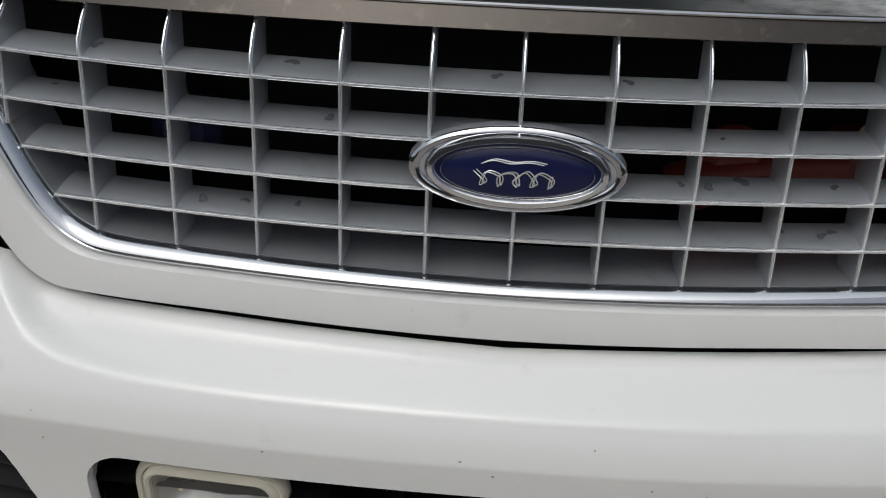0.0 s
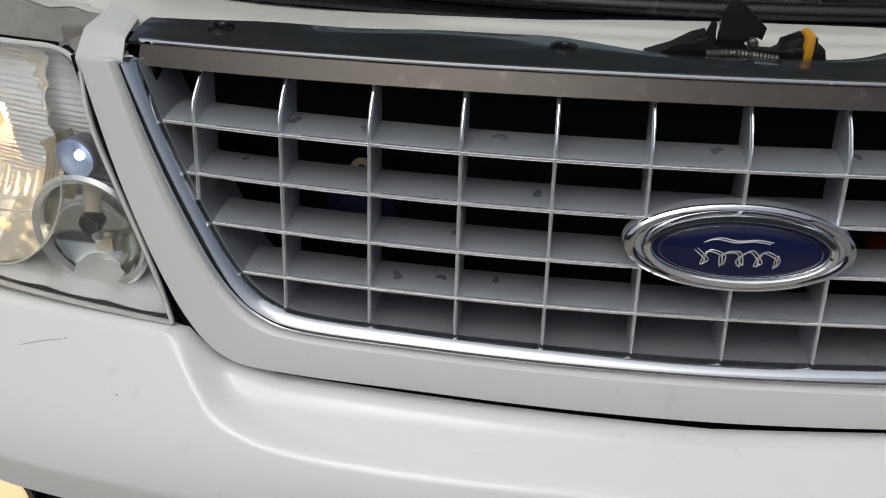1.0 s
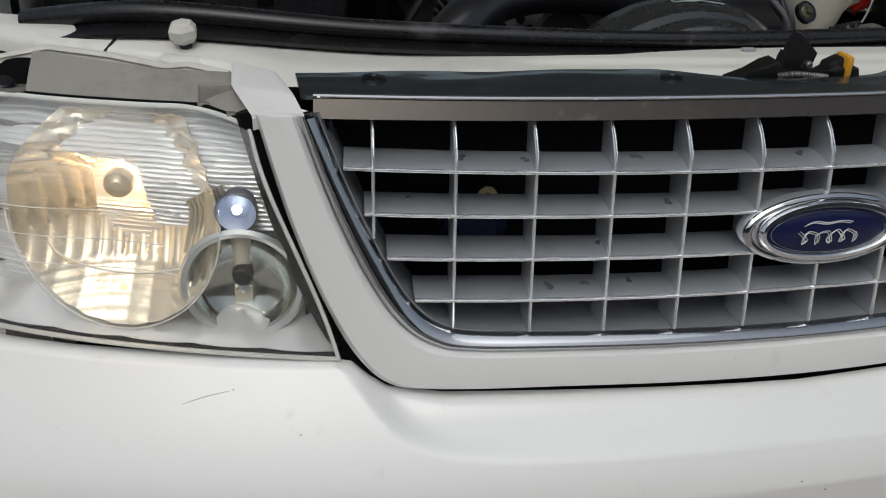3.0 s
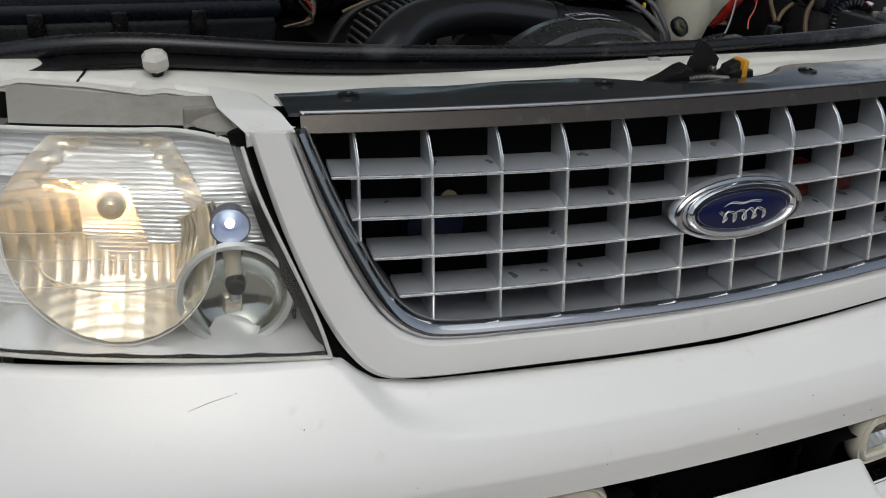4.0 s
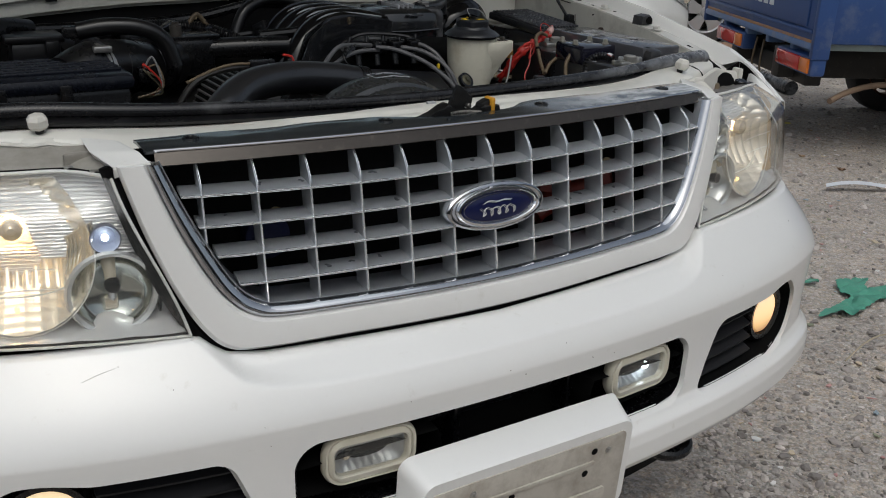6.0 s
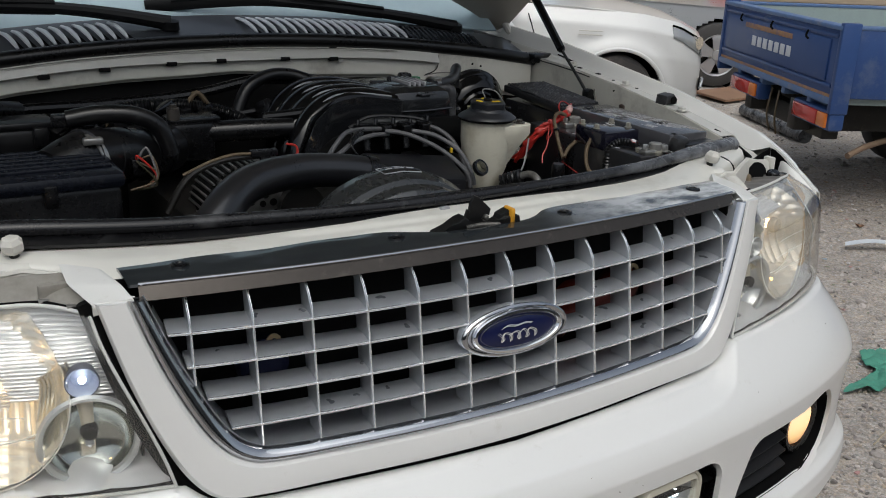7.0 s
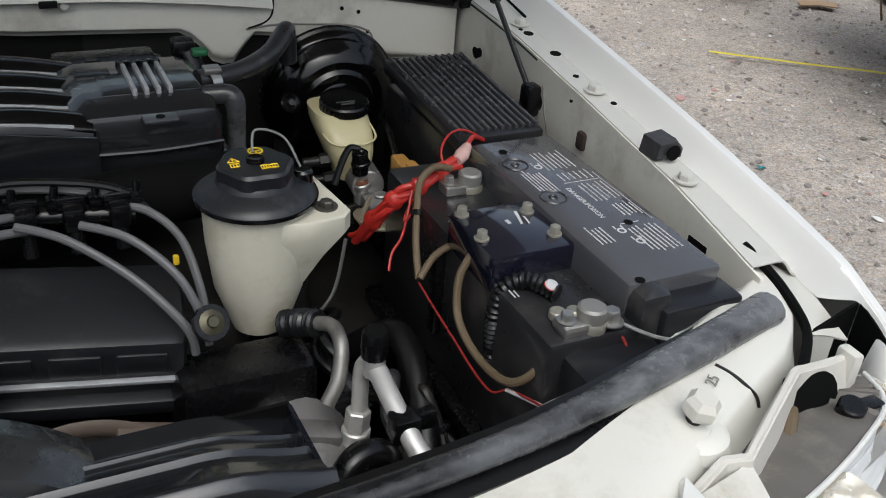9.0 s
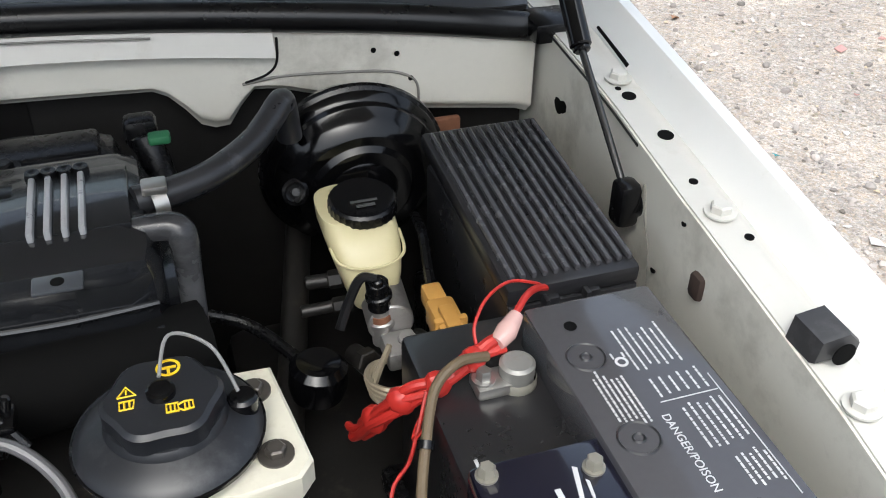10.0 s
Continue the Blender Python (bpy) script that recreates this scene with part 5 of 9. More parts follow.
    part("side_body", sheet(lambda u, v: Vector((sgn * (0.915 - 0.02 * (2 * v - 1) ** 2), lerp(1.48, 4.62, u), lerp(0.42, 1.17, v))), 110, 26, 0.01, keep=lambda u, v: math.hypot(lerp(1.48, 4.62, u) - 3.85, lerp(0.42, 1.17, v) - 0.375) > 0.435), PAINT, w, "white painted doors and rear side")
    return w


RUSTTAB = surface("brown_rust", (0.035, 0.022, 0.017), 0.75, var=0.35, scale=40, bump=0.2)
GRUBBY = surface("grubby_pressing", (0.24, 0.23, 0.2), 0.6, var=0.3, scale=20, bump=0.05)
BAYBRIGHT = surface("cream_flange_paint", (0.54, 0.53, 0.49), 0.4, var=0.05, scale=6, bump=0.01, coat=0.3, dirt=(0.35, 0.32, 0.26), amount=0.1, dirt_scale=12)
for side in (-1, 1):
    wing(side)


RUSTY = surface("rusty_clip", (0.20, 0.085, 0.045), 0.7, var=0.3, scale=30, bump=0.1)


LATCHBLACK = surface("scraped_black_latch", (0.008, 0.008, 0.008), 0.35, 0.2, var=0.4, scale=40, bump=0.2, dirt=(0.09, 0.085, 0.075), amount=0.14, dirt_scale=40)
DARKPIN = surface("dark_steel_pin", (0.12, 0.115, 0.105), 0.4, 0.7, var=0.3, scale=40, bump=0.1)
YELLOWTIP = surface("orange_yellow_plastic", (0.62, 0.30, 0.02), 0.45, var=0.2, scale=40, bump=0.03)


def front_panel():
    """Cream cross beam behind the cover, carrying the rubber seal, with its two rounded ends."""
    def beam(u, v):
        x = lerp(-0.806, 0.806, u)
        a = abs(x)
        y0 = table([(0, 0.064), (0.5, 0.092), (0.545, 0.14), (0.6, 0.172), (0.68, 0.212), (0.735, 0.239), (0.765, 0.262), (0.788, 0.287), (0.80, 0.315), (0.806, 0.35)], a)
        y1 = table([(0, 0.245), (0.45, 0.265), (0.62, 0.30), (0.70, 0.335), (0.79, 0.372), (0.806, 0.385)], a)
        y = lerp(y0, y1, v)
        z = 1.043 + 0.010 * soft(0, 0.4, v) - 0.02 * soft(0.8, 1.0, v) + 0.012 * soft(0.35, 0.62, a) - 0.006 * soft(0.70, 0.80, a)
        z -= 0.03 * (1 - soft(0.0, 0.16, v))
        z -= 0.005 * soft(0.0, 0.022, 0.17 - a) * (1 - soft(0.36, 0.44, v))
        z -= 0.004 * soft(0.0, 0.03, 0.33 - a - 0.12 * v) * (1 - soft(0.50, 0.58, v))
        return Vector((x, y, z))
    b = part("front_panel", sheet(beam, 180, 40, 0.003), BEAM, suv, "cream painted cross panel behind the grille")
    # near-black panels added so the space behind the bars lies in shade
    part("grille_shade", join(sheet(lambda u, v: Vector((lerp(-0.52, 0.52, u), 0.056 + 0.12 * lerp(-0.52, 0.52, u) ** 2, lerp(0.985, 1.058, v))), 20, 2, 0.003), sheet(lambda u, v: Vector((lerp(-0.52, 0.52, u), lerp(0.056, 0.15, v), 0.80)), 20, 2, 0.003)), VOID, b, "near-black panels added as the shade behind the grille")
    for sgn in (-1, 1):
        part("grille_shade_side", sheet(lambda u, v: Vector((sgn * lerp(0.50, 0.47, v), lerp(0.045, 0.17, u), lerp(0.78, 1.05, v))), 6, 6, 0.003), VOID, b)
    pts = [(-0.755, 0.315, 1.062), (-0.62, 0.262, 1.082), (-0.40, 0.225, 1.072), (-0.1, 0.212, 1.062), (0.2, 0.215, 1.062), (0.45, 0.228, 1.068), (0.62, 0.262, 1.073), (0.752, 0.300, 1.068)]
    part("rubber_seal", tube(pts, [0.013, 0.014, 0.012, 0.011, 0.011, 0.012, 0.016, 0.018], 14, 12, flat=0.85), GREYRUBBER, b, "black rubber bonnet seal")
    part("seal_foot", sheet(lambda u, v: Vector(curve_points(pts, 8)[min(int(u * 56), 56)]) + Vector((0, lerp(-0.022 - 0.022 * soft(0.52, 0.10, u), 0.03, v), -0.010 + 0.003 * math.sin(3 * v))), 56, 4, 0.004), RUBBER, b)
    part("seal_clip", rbox((0.002, 0.187, 1.050), (0.018, 0.195, 1.057), 0.002), PALERIB, b, "small bright clip on the seal")
    for sgn in (-1, 1):
        at = Vector((sgn * 0.592, 0.205, 1.058))
        st = part("bump_stop", lathe([(0, 0.011), (0.011, 0.011), (0.0145, 0.016), (0.0145, 0.024), (0.010, 0.030), (0, 0.031)], at, (sgn * 0.1, -0.15, 1), 6), DULL, b, "whitish screw-in bump stop", sharp=20)
        part("stop_stud", cyl(at - Vector((0, 0, 0.008)), at + Vector((0, 0, 0.014)), 0.006), GREASY, st)
        part("stop_boss", lathe([(0.030, -0.012), (0.027, -0.003), (0.021, 0.001), (0.012, 0.001), (0.010, -0.003), (0, -0.003)], at + Vector((0, -0.004, 0)), (0, 0, 1), 24), BEAM, st)
        part("stencil", text_mesh("25", 0.014, Matrix.Translation((sgn * 0.634, 0.234, 1.0675)) @ Matrix.Rotation(radians(35 * sgn), 4, "Z"), 0.0004), GRUBBY, st, "faded stencilled mark")
        part("panel_seam", tube([(sgn * 0.652, 0.252, 1.0655), (sgn * 0.658, 0.239, 1.0645), (sgn * 0.663, 0.227, 1.061), (sgn * 0.672, 0.220, 1.0515), (sgn * 0.677, 0.218, 1.040)], 0.0015, 6), GREASY, b, "dark seam")
    # lamp carrier brackets above the lamps
    for sgn in (-1, 1):
        def carrier(u, v):
            pts = [(0.553, 0.150, 1.051), (0.590, 0.164, 1.056), (0.611, 0.160, 1.056), (0.66, 0.190, 1.058), (0.722, 0.228, 1.056), (0.765, 0.236, 1.046), (0.800, 0.240, 1.042)]
            p = Vector([table([(k / 6, q[i]) for k, q in enumerate(pts)], u) for i in range(3)])
            return Vector((sgn * p.x, p.y - 0.010 * v, p.z - 0.060 * v * (1 - 0.5 * soft(0.75, 1, u))))
        c = part("lamp_carrier", sheet(carrier, 60, 6, 0.003), DULL, b, "dusty white plastic lamp carrier")
        part("carrier_lip", tube([carrier(k / 24, 0) + Vector((0, 0.002, 0)) for k in range(25)], 0.0036, 6, 2), DULL, c)
        part("carrier_post", rbox((sgn * 0.800 - 0.006, 0.228, 1.0), (sgn * 0.800 + 0.006, 0.25, 1.052), 0.003), DULL, c)
        part("lamp_back", lathe([(0, 0), (0.026, 0), (0.028, 0.02), (0, 0.022)], (sgn * 0.745, 0.236, 1.016), (sgn * 0.1, -1, 0.45), 20, wob=lambda q, hh: 1 + 0.08 * math.sin(3 * q)), VOID, c, "black socket hole")
        part("socket", join(cyl((sgn * 0.765, 0.20, 1.005), (sgn * 0.762, 0.195, 1.036), 0.012), rbox((sgn * 0.78 - 0.02, 0.19, 1.01), (sgn * 0.78 + 0.02, 0.205, 1.03), 0.003)), BLACK, c)
        part("socket_wires", tube([(sgn * 0.74, 0.235, 1.0), (sgn * 0.715, 0.215, 1.025), (sgn * 0.695, 0.195, 1.018), (sgn * 0.68, 0.18, 0.99)], 0.006, 8), TAN, c)
        part("rust_tag", rbox((sgn * 0.697 - 0.014, 0.185, 1.002), (sgn * 0.697 + 0.014, 0.200, 1.022), 0.004), RUSTY, c, "rusty clip")
        part("adjuster", join(cyl((sgn * 0.675, 0.168, 0.998), (sgn * 0.70, 0.178, 1.008), 0.010), cyl((sgn * 0.70, 0.178, 1.008), (sgn * 0.712, 0.183, 1.012), 0.006)), GRIME, c)
        part("carrier_floor", sheet(lambda u, v: Vector((sgn * lerp(0.56, 0.80, u), lerp(0.10, 0.17, v) + 0.07 * u, 1.005 + 0.0012 * math.sin(30 * u + 9 * v))), 20, 4, 0.003), GRIME, c)
    part("radiator", rbox((-0.46, 0.145, 0.55), (0.46, 0.19, 1.03), 0.004), RADIATOR, b, "black finned radiator behind the grille")
    for x in (-0.56, 0.47):
        part("radiator_side", rbox((x, 0.14, 0.5), (x + 0.09, 0.2, 1.03), 0.004), VOID, b)
    # bonnet latch
    up = Matrix.Rotation(radians(90), 4, "X")
    la = part("latch", prism([(-0.078, -0.010), (-0.076, 0.004), (-0.056, 0.011), (-0.040, 0.020), (-0.030, 0.023), (-0.022, 0.012), (0.024, 0.009), (0.036, 0.016), (0.062, 0.014), (0.066, 0.0), (0.066, -0.010)], Matrix.Translation((0, 0.090, 1.056)) @ up, 0.022, 0.003), LATCHBLACK, b, "worn black bonnet latch with a yellow lever")
    part("latch_hook", join(prism([(-0.022, 0), (-0.019, 0.034), (-0.013, 0.046), (-0.006, 0.044), (0.016, 0.024), (0.014, 0.014), (0.006, 0.018), (-0.001, 0.012), (0.003, 0.006), (0.014, 0.006), (0.018, 0.0)], Matrix.Translation((0, 0.082, 1.060)) @ up, 0.005, 0.001),
                            prism([(-0.034, 0), (-0.031, 0.022), (-0.028, 0.030), (-0.024, 0.028), (-0.025, 0.018), (-0.020, 0.0)], Matrix.Translation((0, 0.074, 1.060)) @ up, 0.004, 0.001)), LATCHBLACK, la, "black hook with scraped edges")
    part("hook_pin", cyl((0.006, 0.070, 1.073), (0.006, 0.090, 1.073), 0.004), DARKPIN, la)
    part("hook_spring", corrugated([(-0.030, 0.068, 1.064), (-0.012, 0.066, 1.066), (0.010, 0.067, 1.064), (0.026, 0.068, 1.062)], 0.0035, 0.003), DARKPIN, la)
    part("latch_lever", prism([(0.026, 0), (0.030, 0.016), (0.044, 0.022), (0.056, 0.020), (0.058, 0.0)], Matrix.Translation((0, 0.088, 1.058)) @ up, 0.016, 0.003), LATCHBLACK, la)
    part("lever_tip", rbox((0.0445, 0.066, 1.060), (0.0525, 0.0885, 1.083), 0.003), YELLOWTIP, la, "orange yellow plastic lever tip")
    # rings and horns seen through the grille
    for sgn, mm in ((-1, BLUE), (1, ORANGE)):
        r = part("horn_bracket", lathe([(0.0045, 0), (0.0105, 0), (0.0105, 0.003), (0.0045, 0.003), (0.0045, 0)], (sgn * 0.311, 0.085, 0.942), (0, -1, 0.2), 20), BRASS, b)
        part("horn", lathe([(0, 0.03), (0.02, 0.03), (0.034, 0.02), (0.036, 0.0), (0.03, -0.014), (0, -0.018)], (sgn * 0.315, 0.125, 0.900), (0, -1, 0.1), 28), mm, r, "enamelled disc horn")
        if sgn > 0:
            part("horn_trumpet", tube([(0.30, 0.095, 0.905), (0.24, 0.09, 0.90), (0.17, 0.085, 0.885), (0.15, 0.085, 0.875)], [0.016, 0.02, 0.024, 0.026], 14), mm, r)
            part("horn_second", lathe([(0, 0.03), (0.02, 0.03), (0.034, 0.02), (0.036, 0.0), (0, -0.014)], (0.20, 0.105, 0.90), (0, -1, 0.1), 28), mm, r)


front_panel()


# ---- cowl, windscreen, bonnet ----
def cowl_z(x):
    return 1.222 - 0.055 * (x / 0.737) ** 2


def cowl():
    LOWER = [(-0.8, 1.06), (-0.6, 1.085), (-0.45, 1.104), (-0.25, 1.118), (-0.1, 1.121), (0.0, 1.126), (0.08, 1.120), (0.20, 1.108), (0.398, 1.101), (0.418, 1.085), (0.431, 1.060), (0.450, 1.052), (0.472, 1.054), (0.480, 1.075), (0.49, 1.092), (0.52, 1.090), (0.60, 1.066), (0.64, 1.052), (0.785, 1.035), (0.8, 1.03)]

    def wall_y(x):
        return 1.045 + 0.03 * (1 - (x / 0.8) ** 2)

    def wall(u, v):
        x = lerp(-0.80, 0.80, u)
        low = table(LOWER, x)
        curl = 0.012 * (1 - soft(0.0, 0.15, v))
        return Vector((x, wall_y(x) + curl, lerp(low, cowl_z(x) - 0.035, v)))
    c = part("firewall", sheet(wall, 110, 24, 0.003), BAY, suv, "cream painted firewall, dusty")
    # dark sheets hold the shade of the lower firewall in their colour
    part("firewall_shade", sheet(lambda u, v: Vector((lerp(-0.80, 0.27, u), wall_y(lerp(-0.8, 0.27, u)) + 0.03 + 0.004 * math.sin(25 * u), lerp(0.5, 1.15, v))), 30, 10, 0.004), DEEPBLACK, c, "near-black sheet painted as the shade low on the firewall")
    part("firewall_recess", sheet(lambda u, v: Vector((lerp(0.27, 0.80, u), wall_y(lerp(0.27, 0.8, u)) + 0.031 + 0.003 * math.sin(25 * u), lerp(0.5, 1.15, v))), 20, 10, 0.004), SHADEWALL, c, "recess low on the firewall, its shade put into the colour")
    part("firewall_ledge", sheet(lambda u, v: Vector((lerp(-0.55, 0.517, u), wall_y(lerp(-0.55, 0.517, u)) - 0.012 * v, cowl_z(lerp(-0.55, 0.517, u)) - 0.040 - 0.022 * v + 0.003 * math.sin(9 * u))), 30, 4, 0.003), BAYBRIGHT, c)
    # darker line puts the shade of the embossed edge into colour
    part("pressed_edge", tube([(x, wall_y(x) - 0.0005, z) for x, z in ((0.482, 1.104), (0.523, 1.109), (0.58, 1.107), (0.63, 1.103), (0.655, 1.096), (0.667, 1.084), (0.669, 1.056))], 0.0016, 6), PRESSED, c, "darker line painted as the shade of a pressed edge above the servo")
    for x in (-0.42, -0.30, -0.16, -0.05, 0.10, 0.22):
        part("ledge_slot", rbox((x, wall_y(x) - 0.016, cowl_z(x) - 0.067), (x + 0.022, wall_y(x) - 0.004, cowl_z(x) - 0.058), 0.001), DEEPBLACK, c)
    # same grey, painted as the thin shade along the ledge
    part("ledge_shadow_gap", tube([(x, wall_y(x) - 0.010, cowl_z(x) - 0.0385) for x in (-0.5, -0.3, 0.0, 0.25, 0.40)], 0.0011, 6), PRESSED, c, "thin line painted as the shade along the ledge")
    part("firewall_seam", tube([(0.521, wall_y(0.52) - 0.0015, 1.152), (0.519, wall_y(0.52) - 0.0015, 1.126), (0.508, wall_y(0.5) - 0.0015, 1.113), (0.485, wall_y(0.48) - 0.0015, 1.106)], 0.0014, 6), DEEPBLACK, c, "dark panel seam")
    for x, z in ((0.62, 1.128), (0.645, 1.122), (0.66, 1.092)):
        part("small_hole", lathe([(0, 0), (0.003, 0), (0.003, 0.0006), (0, 0.0006)], (x, wall_y(x) - 0.001, z), (0, -1, 0), 10), VOID, c)
    part("firewall_stud", bolt((0.25, wall_y(0.25) - 0.002, 1.150), (0, -1, 0), 0.006, 0.006, 1.6), BAYBRIGHT, c)
    part("firewall_plug", lathe([(0, 0), (0.013, 0), (0.012, 0.002), (0, 0.003)], (0.235, wall_y(0.235) - 0.001, 1.185), (0, -1, 0), 6), DEEPBLACK, c)
    part("rusty_tag", rbox((0.675, wall_y(0.7) - 0.01, 1.020), (0.715, wall_y(0.7), 1.042), 0.003), RUSTY, c)
    line = [(x, 1.05 + 0.03 * (1 - (x / 0.8) ** 2), cowl_z(x) - 0.022) for x in (-0.82, -0.6, -0.3, 0, 0.3, 0.6, 0.82)]
    part("cowl_seal", tube(line, 0.016, 14, 10), RUBBER, c, "black rubber seal along the cowl")
    def tray(u, v):
        x = lerp(-0.82, 0.82, u)
        return Vector((x, lerp(1.075, 1.21, v) + 0.03 * (1 - (x / 0.8) ** 2), cowl_z(x) + lerp(-0.02, 0.018, v)))
    t = part("cowl_tray", sheet(tray, 40, 6, 0.004), COWLGREY, suv, "black plastic cowl with rows of slots, sky sheen put into its grey")
    for k in range(15):
        x = 0.475 + 0.0145 * k
        p, q = tray((x + 0.82) / 1.64, 0.2), tray((x + 0.82 + 0.004) / 1.64, 0.72)
        part("cowl_fin", tube([p + Vector((0, 0, 0.004)), (p + q) / 2 + Vector((0, 0, 0.008)), q + Vector((0, 0, 0.004))], 0.0034, 6, 3), BLACK, t)
    for x in [0.068 + 0.0245 * k for k in range(17)] + [-0.225 - 0.0245 * k for k in range(10)]:
        p, q = tray((x + 0.82) / 1.64, 0.16), tray((x + 0.82 - 0.018) / 1.64, 0.78)
        part("cowl_slat", tube([p + Vector((0.002, 0, 0.003)), p.lerp(q, 0.2) + Vector((0.001, 0, 0.009)), p.lerp(q, 0.6) + Vector((0, 0, 0.011)), q + Vector((0, 0, 0.004))], [0.0030, 0.0058, 0.0062, 0.004], 8, 4, flat=0.7), SLAT, t)
        part("cowl_slot", tube([p + Vector((0.0125, 0, 0.0015)), q + Vector((0.0125, 0, 0.0015))], 0.0042, 6, 3, flat=0.3), VOID, t)

    def glass(u, v):
        x = lerp(-0.80, 0.80, u)
        y = 1.215 + 0.035 * (1 - (x / 0.8) ** 2) * 1.0 + 0.62 * v
        return Vector((x * (1 - 0.1 * v), y, cowl_z(x) * 0.4 + 1.215 * 0.6 + 0.50 * v - 0.0))
    w = part("windscreen", sheet(glass, 30, 12, 0.005), WINDOW, suv, "windscreen with the pale sky reflection painted in")
    w.visible_shadow = False
    part("dashboard", sheet(lambda u, v: Vector((lerp(-0.76, 0.76, u), lerp(1.27, 2.0, v), 1.19 - 0.02 * v)), 10, 6, 0.01), DASH, suv, "grey dashboard top under the windscreen")
    part("cabin_back", sheet(lambda u, v: Vector((lerp(-0.8, 0.8, u), 2.4, lerp(0.8, 1.75, v))), 6, 6, 0.01), DASH, suv)
    part("dash_bottle", lathe([(0, 0), (0.03, 0), (0.03, 0.02), (0.016, 0.03), (0.016, 0.07), (0, 0.075)], (-0.02, 1.5, 1.20), (0, 0, 1), 20), CREAM, w)
    # wipers
    for pts in ([(0.66, 1.21, 1.205), (0.45, 1.235, 1.240), (0.148, 1.255, 1.272), (-0.139, 1.296, 1.256)], [(-0.12, 1.16, 1.232), (-0.35, 1.21, 1.262), (-0.75, 1.25, 1.27)]):
        wp = part("wiper", tube(pts[:3], [0.017, 0.013, 0.010], 10, 8), WIPER, w, "black wiper arm")
        part("wiper_blade", tube([pts[1], pts[2], pts[-1]], 0.0085, 6, 8, flat=1.9), WIPER, wp)
        part("blade_frame", tube([Vector(q) + Vector((0, -0.006, 0.012)) for q in (pts[1], pts[2], Vector(pts[2]).lerp(Vector(pts[-1]), 0.8))], 0.006, 6, 8), WIPER, wp)
        part("wiper_pivot", lathe([(0, 0), (0.02, 0), (0.018, 0.018), (0, 0.022)], Vector(pts[0]) - Vector((0, 0, 0.012)), (0, -0.2, 1), 20), WIPER, wp)


DEEPBLACK = surface("mottled_near_black", (0.005, 0.0047, 0.0045), 0.65, var=0.4, scale=12, bump=0.2, dirt=(0.02, 0.018, 0.016), amount=0.1, dirt_scale=10, spec=0.2)
# Cream recess paint taken near black for the shade it lies in.
SHADEWALL = surface("shaded_recess_paint", (0.012, 0.0115, 0.011), 0.6, var=0.4, scale=9, bump=0.15, dirt=(0.004, 0.004, 0.0038), amount=0.5, dirt_scale=7, spec=0.3)
PRESSED = surface("crease_shade_grey", (0.22, 0.21, 0.19), 0.6, var=0.3, scale=20, bump=0.05)
# Slats and tray are lightened to hold the sky's reflection on black plastic.
SLAT = surface("pale_sheen_slat", (0.72, 0.74, 0.76), 0.45, var=0.2, bump=0.05, scale=30)
COWLGREY = surface("sheen_grey_cowl_plastic", (0.05, 0.054, 0.062), 0.32, var=0.25, scale=8, bump=0.06, coat=0.3, dirt=(0.13, 0.135, 0.145), amount=0.2, dirt_scale=12)
WIPER = surface("matt_black_wiper", (0.004, 0.004, 0.0045), 0.45, var=0.2, bump=0.05, spec=0.3)
DASH = surface("grey_dashboard", (0.32, 0.36, 0.39), 0.7, var=0.1, scale=4, bump=0.02)
cowl()


def bonnet():
    """Raised bonnet, seen only by its rear corner and underside."""
    def under(u, v):
        x = lerp(-0.87, 0.87, u)
        k = 1 - (x / 0.87) ** 2
        y = lerp(1.30 - 0.16 * k, 0.36, v)
        return Vector((x, y, 1.19 + (1.30 - y) * 0.78 + 0.10 * k))
    b = part("bonnet", sheet(under, 40, 20, -0.02), HOODPAINT, suv, "raised white bonnet, dusty underside darkened to bounce less light")
    for sgn in (-1, 1):
        part("bonnet_hinge", tube([(sgn * 0.86, 1.14, 1.14), (sgn * 0.862, 1.22, 1.17), (sgn * 0.855, 1.27, 1.22)], 0.010, 8), DULL, b)
        foot, joint, top = Vector((sgn * 0.781, 0.784, 1.086)), Vector((sgn * 0.779, 0.897, 1.180)), Vector((sgn * 0.793, 1.090, 1.340))
        st = part("gas_strut", join(cyl(joint, top, 0.0105), cyl(joint - (top - joint) * 0.02, joint, 0.0085)), GLOSSBLACK, b, "black gas strut holding the bonnet")
        part("strut_rod", cyl(foot, joint, 0.0036), RODGREY, st)
        part("strut_end", join(rbox(foot - Vector((0.011, 0.012, 0.030)), foot + Vector((0.011, 0.012, 0.014)), 0.006), cyl(foot + Vector((0, 0, -0.012)), foot + Vector((sgn * 0.018, 0, -0.012)), 0.012)), BLACK, st)
        part("strut_bracket", join(rbox((sgn * 0.793 - 0.014, 1.080, 1.328), (sgn * 0.793 + 0.014, 1.104, 1.356), 0.006), cyl((sgn * 0.785, 1.092, 1.342), (sgn * 0.812, 1.092, 1.342), 0.008)), BLACK, st)


RODGREY = surface("dark_steel_rod", (0.05, 0.05, 0.05), 0.25, 0.6, var=0.1, bump=0.0)
# Dusty paint also darkened so less light bounces into the bay.
HOODPAINT = surface("dusty_darkened_bonnet_paint", (0.30, 0.285, 0.25), 0.5, var=0.1, scale=5, bump=0.02, dirt=(0.22, 0.2, 0.16), amount=0.3, dirt_scale=6)
bonnet()


# ---- bay floor, near-black in place of deep shade ----
part("bay_floor", sheet(lambda u, v: Vector((lerp(-0.79, 0.79, u), lerp(0.15, 1.2, v), 0.55)), 8, 8, 0.01), VOID, suv, "near-black sheet standing in for the deep shade of the engine bay")


